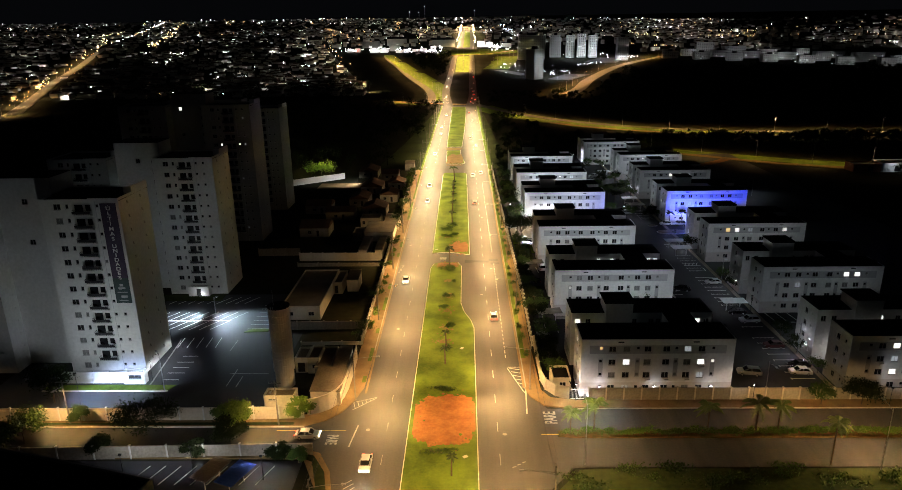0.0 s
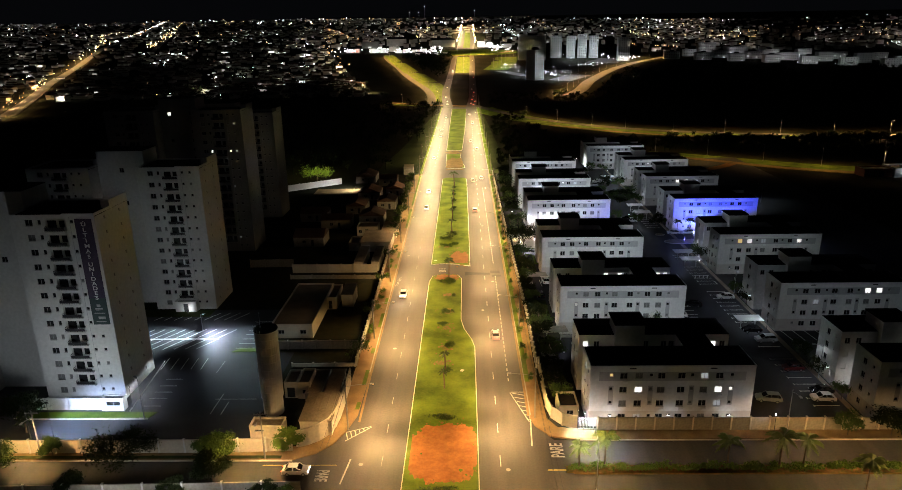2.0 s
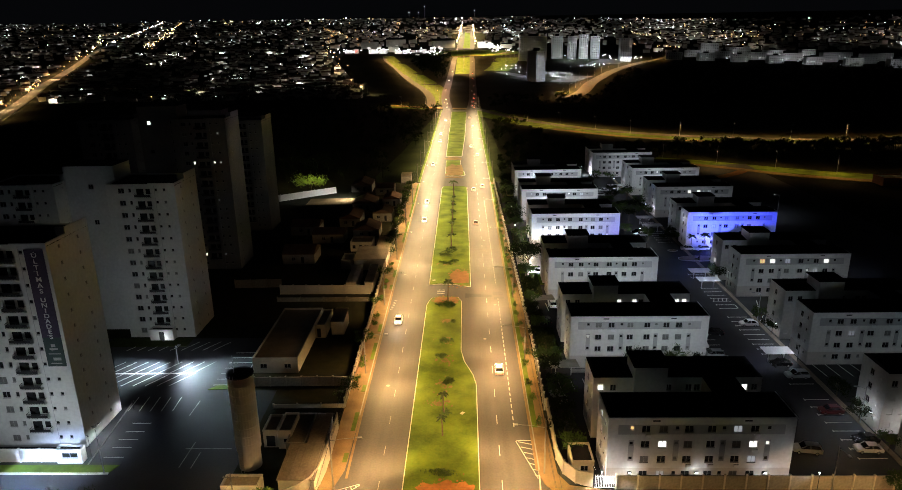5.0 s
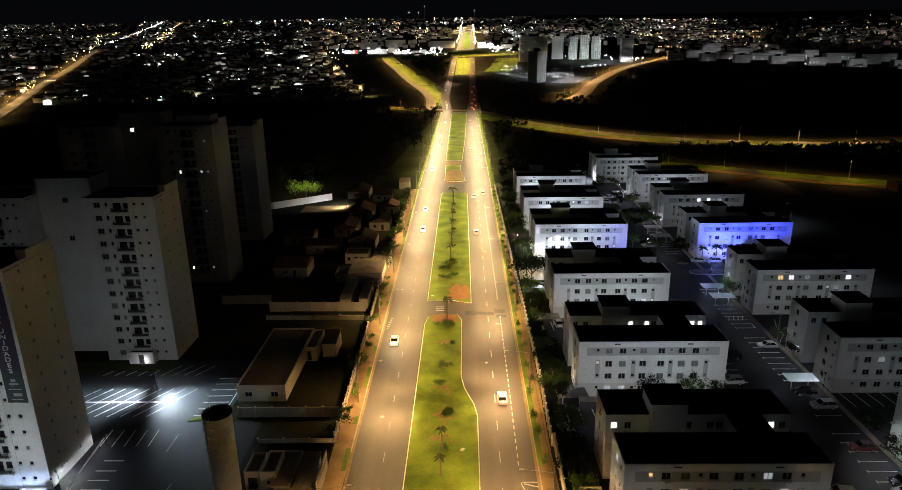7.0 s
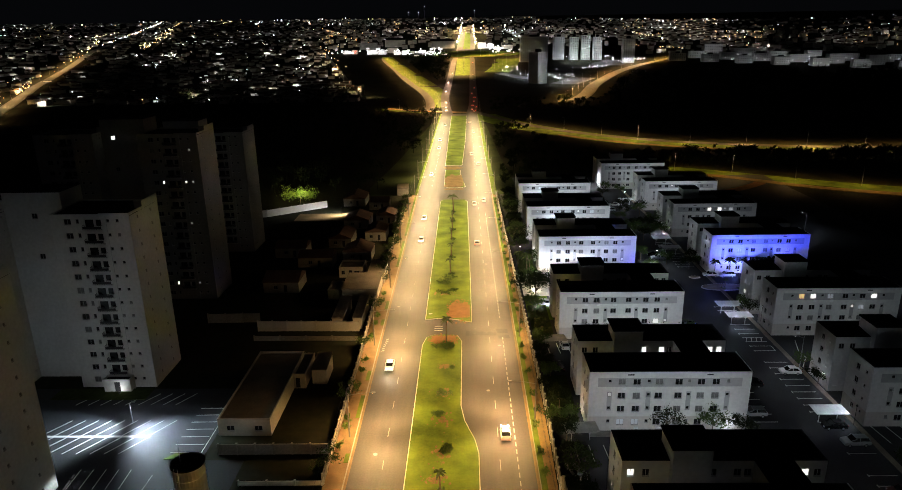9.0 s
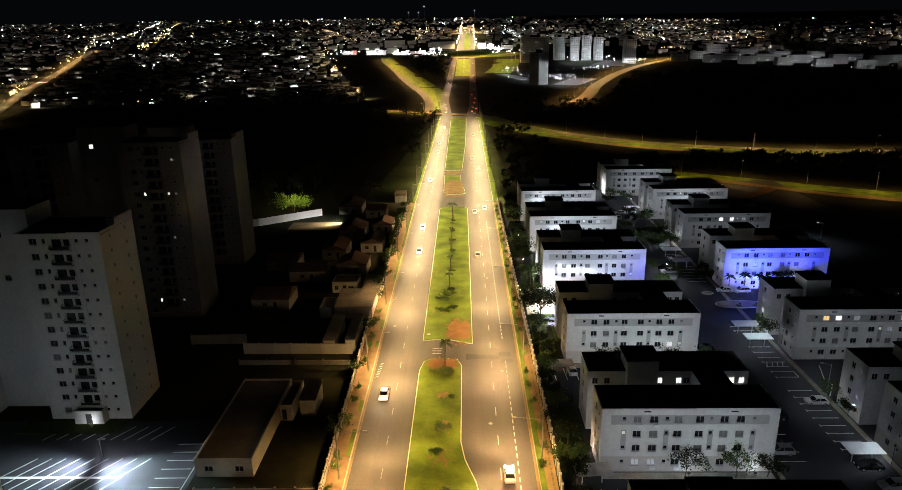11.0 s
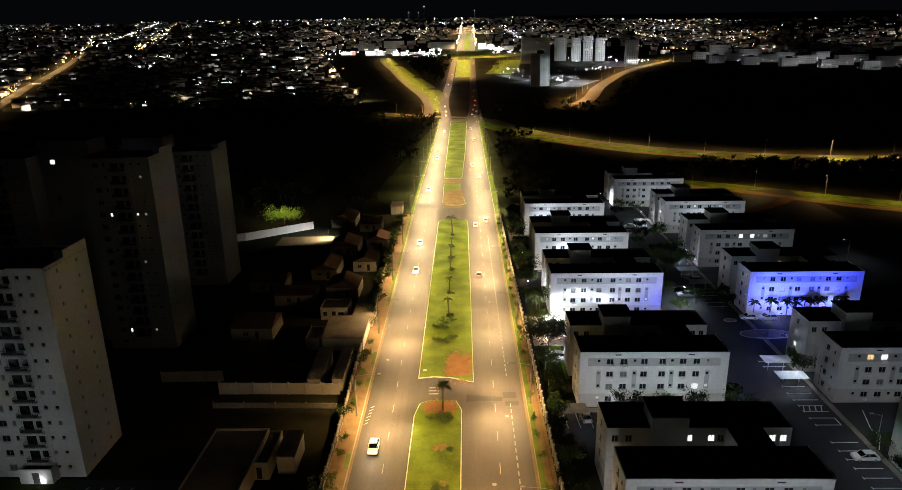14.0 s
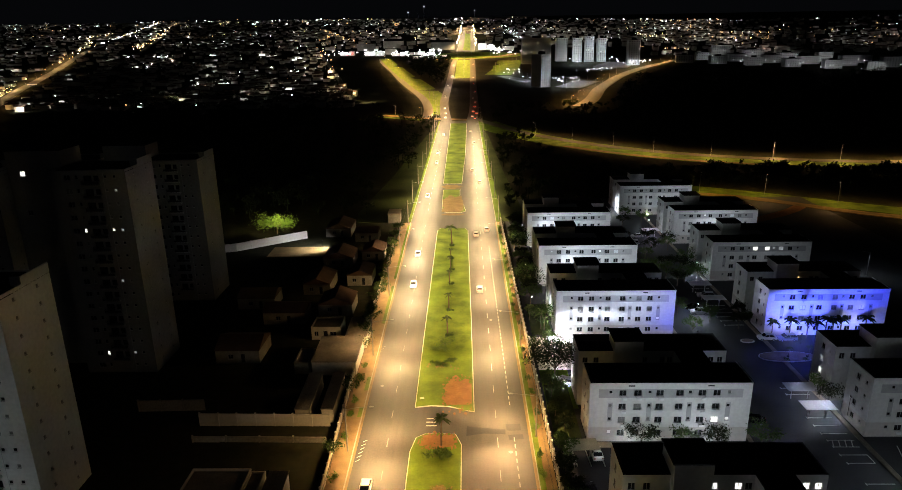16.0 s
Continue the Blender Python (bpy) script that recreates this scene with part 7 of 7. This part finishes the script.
lights_of("city_lights", west_light, 80, L_WARM, "orange house lamps across the city", 853, (0.25, 0.8), (3, 6))
glow_fronts("glow_fronts", west_light, 330, L_FAINT, "faint glowing strips standing in for lit walls across the city", 812, (3, 13), (1.2, 2.6))
glow_fronts("glow_fronts", west_light, 190, L_SOFT, "glowing strips standing in for lit house fronts across the city", 854, (2, 9), (0.9, 1.8))
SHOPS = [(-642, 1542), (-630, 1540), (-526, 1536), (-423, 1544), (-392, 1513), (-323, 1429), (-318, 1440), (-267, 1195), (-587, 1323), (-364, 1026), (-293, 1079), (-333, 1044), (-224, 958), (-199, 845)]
glow_fronts("glow_fronts", lambda r: r.choice(SHOPS), 30, L_MID, "glowing strips for bright shop fronts among dark houses", 855, (5, 17), (1.0, 2.6))
lights_of("city_lights", lambda r: (lambda q: (q[0] + r.uniform(-9, 9), q[1] - 8.5))(r.choice(SHOPS)), 34, L_WHITE, "white lamps before shop fronts", 856, (0.4, 1.4), (2.5, 5))
lights_of("city_lights", east_light, 120, L_MID, "modest lights of the eastern rise", 845, (0.3, 1.1), (2, 9))
lights_of("city_lights", east_light, 95, L_WARM, "orange street lamps of the eastern rise", 857, (0.4, 1.1), (6, 9))
glow_fronts("glow_fronts", east_light, 60, L_SOFT, "glowing strips standing in for lit fronts on the eastern rise", 825)
glow_fronts("glow_fronts", lambda r: (r.uniform(-290, -30), r.uniform(1500, 1620)), 26, L_MID, "glowing strips for bright shop fronts in the distance", 826, (3, 14), (1.2, 4.5))
glow_fronts("glow_fronts", lambda r: (r.uniform(45, 130), r.uniform(1480, 1600)), 14, L_MID, "glowing strips for bright shop fronts in the distance", 827, (3, 10), (1.2, 3.5))
lights_of("city_lights", along([(-520, 840), (-609, 1007), (-800, 1452), (-910, 1744), (-1128, 2180), (-1169, 2407)], 10), 44, L_GOLD, "golden lamps along a city avenue", 851, (0.5, 1.5), (7, 10))
lights_of("city_lights", along([(-767, 1680), (-855, 2003), (-1085, 2623)], 14), 36, L_GOLD, "golden lamps along a city street", 852, (0.6, 1.6), (7, 10))
lights_of("city_lights", far_light, 190, L_WHITE, "scattered lights of the far city", 813, (0.3, 1.8), (5, 9))
lights_of("city_lights", far_light, 330, L_MID, "modest lights of the far city", 843, (0.25, 1.1), (4, 9))
lights_of("city_lights", far_light, 300, L_FAINT, "faint lights of the far city", 844, (0.3, 1.3), (3, 8))
lights_of("city_lights", far_light, 230, L_WARM, "scattered orange lights of the far city", 814, (0.3, 1.3), (6, 9))
lights_of("city_lights", east_light, 36, L_WHITE, "lights of the eastern rise", 815, (0.4, 1.5), (3, 9))
for k, (path, n, m) in enumerate([([(134, 2486), (143, 1847)], 24, L_WHITE), ([(-113, 2418), (-118, 1806)], 18, L_GOLD), ([(-1000, 3500), (-880, 2996)], 12, L_WHITE), ([(-503, 2500), (-270, 1800)], 28, L_WARM),
                                  ([(-1180, 3600), (-1094, 3219)], 10, L_GOLD), ([(-270, 2900), (-226, 2453)], 12, L_WARM), ([(461, 1969), (487, 1640)], 16, L_GOLD), ([(541, 1774), (703, 1698)], 16, L_WARM), ([(364, 1555), (440, 1446)], 12, L_WARM)]):
    lights_of("city_lights", along(path, 9), n, m, "row of lamps along a far street", 860 + k, (0.4, 1.3), (7, 10))
lights_of("city_lights", along([(-411, 613), (-609, 1007), (-910, 1744), (-1093, 2372), (-1500, 3500)]), 60, L_WARM, "orange lamps along a city avenue", 816, (0.35, 0.8), (8, 9))
lights_of("city_lights", along([(-731, 1631), (-952, 2266), (-1400, 3500)]), 50, L_WARM, "orange lamps along a city street", 817, (0.4, 0.9), (8, 9))
lights_of("city_lights", along([(-900, 1744), (-1093, 2372), (-1500, 3500)]), 55, L_WHITE, "white lamps along a city avenue", 818, (0.5, 1.2), (8, 9))
lights_of("city_lights", along([(-14, 1580), (-8, 1900), (-5, 2480)], 2), 26, L_GOLD, "golden lamps along the far avenue", 819, (0.9, 2.2), (9, 12))
lights_of("city_lights", along([(29, 1580), (31, 1900), (33, 2480)], 2), 22, L_GOLD, "golden lamps along the far avenue", 829, (0.8, 1.8), (9, 12))
lights_of("city_lights", along([(-199, 1172), (-301, 1550), (-420, 2300)], 12), 40, L_WARM, "orange lamps at the city's edge", 821, (0.4, 0.9), (7, 9))
rt = random.Random(64)
woodland("woodland", [clustered(west_city, 120, 0.0, 12.0, 12)(rt) for _ in range(300)] + [(rt.uniform(-420, -125), rt.uniform(770, 900)) for _ in range(120)], "dark garden trees among city houses", 65, (6, 10), 34, 1.1)
HALLS = [(-246, 1525, 14, 14, 6, 5000, WHITE), (-229, 1520, 10, 12, 8, 9000, CREAM), (-190, 1512, 20, 20, 8, 16000, WHITE), (-169, 1508, 17, 20, 6.5, 12000, WHITE), (-150, 1540, 22, 16, 10, 2500, CREAM), (-136, 1500, 14, 18, 5, 9000, CREAM), (-119, 1496, 14, 16, 7, 12000, WHITE), (-100, 1512, 18, 16, 5, 3000, CREAM),
         (-82, 1478, 14, 20, 9, 22000, WHITE), (-66, 1470, 15, 20, 6, 26000, WHITE), (-56, 1440, 14, 14, 5, 30000, WHITE), (-88, 1436, 16, 12, 4, 8000, CREAM), (-36, 1446, 12, 12, 4, 9000, CREAM),
         (-44, 1640, 52, 24, 15, 2500, CONCRETE), (44, 1625, 18, 20, 12, 14000, WHITE), (63, 1622, 16, 20, 8, 22000, WHITE), (76, 1578, 14, 14, 6, 12000, CREAM), (100, 1600, 24, 14, 8, 6000, CREAM), (-215, 1640, 40, 20, 14, 2500, CONCRETE), (-160, 1700, 46, 24, 15, 2500, CREAM)]
for k, (x, y, w, d, h, watts, m) in enumerate(HALLS):
    low_house("commercial_hall", x - w / 2, x + w / 2, y - d / 2, y + d / 2, land(y) + h, m, ROOF if k % 3 else WHITEMETAL, "brightly floodlit commercial hall in the distance" if watts > 8000 else "dim commercial hall in the distance", "flat" if k % 2 == 0 else "gable", "hall")
    for j in range(2):
        u = x + w * (0.32 if j else -0.26)
        spot((u, y - d / 2 - 11, land(y) + h * 0.8 + 2 * j), (u, y - d / 2, land(y) + 2), watts * (0.25 if j else 0.5), (1.0, 0.98, 0.94), 150, 0.8, 0.5)
lights_of("city_lights", lambda r: r.choice(((-180 + r.uniform(-24, 24), 1494), (-124 + r.uniform(-20, 20), 1484), (-66 + r.uniform(-24, 24), 1446), (-58 + r.uniform(-16, 16), 1428), (54 + r.uniform(-18, 18), 1606), (78 + r.uniform(-14, 14), 1566), (-244 + r.uniform(-12, 12), 1512))), 85, L_WHITE, "glaring white lamps of shop forecourts", 833, (0.4, 1.5), (2, 10))
lights_of("city_lights", lambda r: (r.uniform(-238, -226), 1510), 5, glow("city_light_red", (1.0, 0.06, 0.04), 4.0), "red lamps before a shop", 834, (0.7, 1.2), (2, 6))


def city_lamp(spots, watts, colour, label, seed, h=6.5):
    """Simple posts in one mesh, each with a lamp that lights the fronts behind it."""
    r = random.Random(seed)
    bm = bmesh.new()
    for x, y in spots:
        z, k = land(y), watts * (0.25 + 1.3 * r.random() ** 1.5)
        tube(bm, (x, y, z - 0.5), (x, y, z + h + 0.3), 0.12, 0.08, 5)
        box(bm, x - 0.25, x + 0.25, y, y + 0.6, z + h + 0.15, z + h + 0.3)
        spot((x, y + 0.4, z + h), (x, y + 5.5, z + 1.0), k, colour, 150, 0.5, 0.3)
    tagged(part("lamp_posts", bm, STEEL, None, label), kind="stuff", category="lamp posts")


def lamp_row(path, step, side, h, watts, colour, label):
    """Posts along a far road in one mesh, each with a lamp facing down."""
    bm = bmesh.new()
    d = 0.0
    for (x0, y0), (x1, y1) in zip(path, path[1:]):
        L = math.hypot(x1 - x0, y1 - y0)
        while d < L:
            x, y = x0 + (x1 - x0) * d / L - side * (y1 - y0) / L, y0 + (y1 - y0) * d / L + side * (x1 - x0) / L
            z = land(y) + h
            tube(bm, (x, y, z - h - 0.5), (x, y, z + 0.4), 0.12, 0.08, 5)
            box(bm, x - 0.6, x + 0.6, y - 0.3, y + 0.3, z + 0.25, z + 0.4)
            spot((x, y, z), (x, y, z - 5), watts, colour, 168, 0.5, 0.4)
            d += step
        d -= L
    tagged(part("lamp_posts", bm, STEEL, None, label), kind="stuff", category="lamp posts")


lamp_row([(4, 1090), (4, 1385)], 24, 0, 14, 70000, SODIUM, "lamps on a distant grass median")
lamp_row([(-60, 1396), (30, 1402), (110, 1480)], 26, 5, 14, 70000, SODIUM, "lamps round a distant roundabout")
lamp_row([(60, 1180), (85, 1290), (120, 1420)], 40, 6, 14, 45000, SODIUM, "lamps beside a distant road")
lamp_row([(8, 1580), (11, 1800), (14, 2450)], 42, 19, 13, 130000, (1.0, 0.72, 0.34), "lamps on a distant avenue")
lamp_row([(8, 1600), (11, 1800), (14, 2450)], 42, -19, 13, 110000, (1.0, 0.72, 0.34), "lamps on a distant avenue")
rc = random.Random(71)
city_lamp([(x + rc.uniform(-4, 4), y - 13.5) for x, y in [west_light(rc) for _ in range(100)] if y < 2000], 8500, (1.0, 0.93, 0.82), "pale lamps before low city houses", 72)
city_lamp([(x + rc.uniform(-4, 4), y - 14) for x, y in [east_light(rc) for _ in range(26)]], 7500, (0.95, 0.96, 1.0), "white lamps before pale eastern blocks", 73, 8)
city_lamp([(x + rc.uniform(-4, 4), y - 14) for x, y in [mid_city(rc) for _ in range(34)]], 14000, (1.0, 0.86, 0.66), "lamps before blocks round the far avenue", 75, 8)
city_lamp([(-296 + 0.28 * (1480 - y), y) for y in range(800, 1480, 75)], 24000, (1.0, 0.78, 0.42), "golden lamps on the street at the city's edge", 74, 8)


def far_tower(x, y, w, d, floors, label, seed, lit=0.08, turn=0.0):
    r = random.Random(seed)
    z0 = land(y) - 1
    ob = thing("high_rise", (x, y, z0), label, "high-rise", "distant high-rises", turn=turn)
    fh = 3.0
    holes, n = [], int(w / 3.4)
    for fl in range(floors):
        for k in range(n):
            cx = (k + 0.5) * w / n
            holes.append((cx - 0.75, cx + 0.75, fl * fh + 2.0, fl * fh + 3.4))
    bm = bmesh.new()
    h = floors * fh + 2
    facade(bm, (-w / 2, -d / 2, 0), (1, 0, 0), w, 0, h, holes)
    facade(bm, (w / 2, -d / 2, 0), (0, 1, 0), d, 0, h, [])
    facade(bm, (w / 2, d / 2, 0), (-1, 0, 0), w, 0, h, [])
    facade(bm, (-w / 2, d / 2, 0), (0, -1, 0), d, 0, h, [])
    part("wall", bm, WHITE, ob)
    bm = bmesh.new()
    box(bm, -w / 2, w / 2, -d / 2, d / 2, h + 0.003, h + 0.2)
    box(bm, -w / 6, w / 6, -d / 5, d / 5, h + 0.2, h + 4)
    part("roof", bm, ROOF, ob)
    for a, b, c, e in holes:
        if (1.5, 1.4) not in WIN:
            WIN[(1.5, 1.4)] = (None, pane_mesh(1.5, 1.4))
        q = piece("window", WIN[(1.5, 1.4)][1], ob, ((a + b) / 2 - w / 2, -d / 2 + 0.13, c))
        if r.random() < lit:
            q.material_slots[0].link = "OBJECT"
            q.material_slots[0].material = LIT if r.random() < 0.6 else LIT_DIM
    return ob


for x, y, z, w in ((196, 1285, 9, 22000), (229, 1282, 9, 36000), (256, 1284, 9, 28000)):
    spot((x, y, land(y) + z), (x + 4, 1322, land(1322) + 16), w, (0.86, 0.94, 1.0), 120, 1.0, 0.6)
spot((132, 938, land(938) + 10), (107, 962, land(962) + 16), 20000, COOL, 110, 1.0, 0.5)
ribbon("forecourt", [(225, 1225), (245, 1270), (262, 1318)], 95, ASPHALT, "lamp-lit forecourt before distant high-rises", 0.05, "pavement")
ribbon("forecourt", [(128, 950), (150, 990), (168, 1030)], 50, ASPHALT, "lamp-lit forecourt at the valley's edge", 0.05, "pavement")
ribbon("forecourt", [(62, 1110), (80, 1060), (98, 1020)], 22, ASPHALT, "lamp-lit forecourt at the valley's edge", 0.05, "pavement")
far_tower(103, 966, 16, 19, 13, "dark high-rise at the valley's edge", 901, 0.01, turn=0.6)
far_tower(131, 1310, 50, 16, 14, "dark high-rise behind lit forecourts", 902, 0.05)
far_tower(207, 1335, 15, 15, 13, "pale floodlit high-rise in the distance", 903, 0.12)
far_tower(228, 1332, 15, 15, 14, "pale floodlit high-rise in the distance", 904, 0.12)
far_tower(249, 1329, 15, 15, 13, "pale floodlit high-rise in the distance", 905, 0.12)
far_tower(180, 1345, 20, 15, 13, "dark high-rise in the distance", 906, 0.03)
far_tower(290, 1262, 20, 15, 13, "grey high-rise in the distance", 907, 0.03)


def far_slab(x, y, w, d, floors, label, turn):
    """A plain slab block with recessed window rows, its panes in one part."""
    ob = thing("slab_block", (x, y, land(y) - 1), label, "apartment block", "eastern slab blocks", turn=turn)
    n, h = int(w / 3.6), floors * 2.9 + 1.6
    holes = [((k + 0.5) * w / n - 0.7, (k + 0.5) * w / n + 0.7, f * 2.9 + 2.0, f * 2.9 + 3.2) for f in range(floors) for k in range(n)]
    bm = bmesh.new()
    facade(bm, (-w / 2, -d / 2, 0), (1, 0, 0), w, 0, h, holes)
    facade(bm, (w / 2, -d / 2, 0), (0, 1, 0), d, 0, h, [])
    facade(bm, (w / 2, d / 2, 0), (-1, 0, 0), w, 0, h, [])
    facade(bm, (-w / 2, d / 2, 0), (0, -1, 0), d, 0, h, [])
    part("wall", bm, WHITE, ob)
    bm = bmesh.new()
    box(bm, -w / 2 - 0.3, w / 2 + 0.3, -d / 2 - 0.3, d / 2 + 0.3, h + 0.003, h + 0.5)
    box(bm, -w / 8, w / 8, -d / 4, d / 4, h + 0.5, h + 3.0)
    part("roof", bm, ROOF, ob)
    bm = bmesh.new()
    for a, b, c, e in holes:
        box(bm, a - w / 2 + 0.05, b - w / 2 - 0.05, -d / 2 + 0.09, -d / 2 + 0.13, c + 0.05, e - 0.05)
    tagged(part("panes", bm, GLASS, ob, "dark panes in rows"), kind="stuff")
    return ob


rs = random.Random(77)
for row in range(3):
    for k in range(7):
        f = k / 6 + 0.04 * row
        x, y = 385 + 275 * f + 35 * row, 1290 - 205 * f + 50 * row
        fl = rs.choice((4, 4, 5)) if row < 2 else rs.choice((4, 5, 7))
        far_slab(x, y, rs.uniform(24, 36), 13, fl, "pale slab apartment block on a dark rise", rs.uniform(-0.25, 0.1))
        if rs.random() < 0.75:
            u = x + rs.uniform(-16, 16)
            street_lamp((u, y - 34, land(y) - 0.05), 1.2, 11, "white lamp before a slab block", 1.57, 0, (0.95, 0.96, 1.0), LENS_COOL, False, "distant mast lamps", 170)
            spot((u, y - 32.5, land(y) + 10.7), (x, y - 6, land(y) + 2), rs.uniform(1200, 7500), (0.95, 0.96, 1.0), 120, 1.0, 0.4)
lights_of("city_lights", lambda r: (lambda f, w: (385 + 275 * f + 35 * w + r.uniform(-12, 12), 1266 - 205 * f + 50 * w))(r.random(), r.choice((0, 1, 2))), 70, L_WHITE, "white lamps between slab blocks", 870, (0.25, 1.0), (3, 8))
for x, z, m in ((-293, 178, L_WHITE), (-241, 177, L_WHITE), (-210, 205, L_WHITE), (57, 181, L_WHITE), (1021, 140, L_WHITE)):
    mast = thing("radio_mast", (x, 3800, land(3800) - 1), "thin far radio mast with a beacon lamp", "radio mast", "radio masts")
    h = z - land(3800)
    bm = bmesh.new()
    tube(bm, (0, 0, 0), (0, 0, h), 0.8, 0.3, 4)
    part("pole", bm, STEEL, mast)
    bm = bmesh.new()
    bmesh.ops.create_icosphere(bm, subdivisions=1, radius=1.5 if x > -230 else 2.0)
    bm.transform(Matrix.Translation((0, 0, h + 2)))
    part("beacon", bm, m, mast, "glowing beacon lamp")
for x, y, w in ((196, 1284, 32000), (229, 1281, 36000), (256, 1283, 30000), (132, 937, 20000), (205, 1300, 40000), (285, 1240, 60000), (70, 1130, 60000), (92, 1030, 60000), (135, 985, 40000), (165, 980, 60000), (150, 1000, 30000), (120, 1310, 26000)):
    street_lamp((x, y, land(y) - 0.05), 1.5, 11, "bright white mast lamp in the distance", 1.57, w, COOL, LENS_COOL, False, "distant mast lamps", 170)
def forecourts(r):
    cx, cy, s = r.choice(((72, 1120, 9), (98, 1030, 12), (150, 985, 14), (285, 1240, 16), (245, 1300, 30), (200, 1120, 20), (130, 990, 8)))
    return cx + r.gauss(0, s), cy + r.gauss(0, s * 0.6)


lights_of("city_lights", forecourts, 80, L_WHITE, "white forecourt lamps in the distance", 830, (0.3, 1.1), (3, 10))
r7 = random.Random(7)
for k in range(22):
    x, y = west_light(r7)
    street_lamp((x + 8, y - 12, land(y) - 0.05), 1.5, 8, "white street lamp among the city's houses", -1.57, 26000 * (0.6 + r7.random()), (1.0, 0.93, 0.82), LENS_COOL, False, "distant city lamps", 170)
for k in range(5):
    x, y = east_light(r7)
    street_lamp((x, y - 8, land(y) - 0.05), 1.5, 12, "white street lamp on the eastern rise", -1.57, 60000, (0.95, 0.96, 1.0), LENS_COOL, False, "distant city lamps", 170)
low_house("roadside_shop", 201.5, 219, 312, 322, 4.0, WHITE, ROOF, "low white lit shop beside a dark field", "flat", "shop", openings=[(-2, 0.2, 3.0, 2.4)])
low_house("shed", 188.5, 201.2, 313, 321, 3.4, BRICK, ROOF, "red-brown shed beside a lit shop", "flat", "shed", openings=[(1.5, 0.1, 2.4, 2.4)])
flood((205, 306, 5.0), (209, 312, 1), 320, angle=130, label="white floodlight before a shop", h=5.0)
tree((207.5, 307, 0), 5, 5.5, FOREST, "dark tree before a lit shop", 940, 700, 0.3)
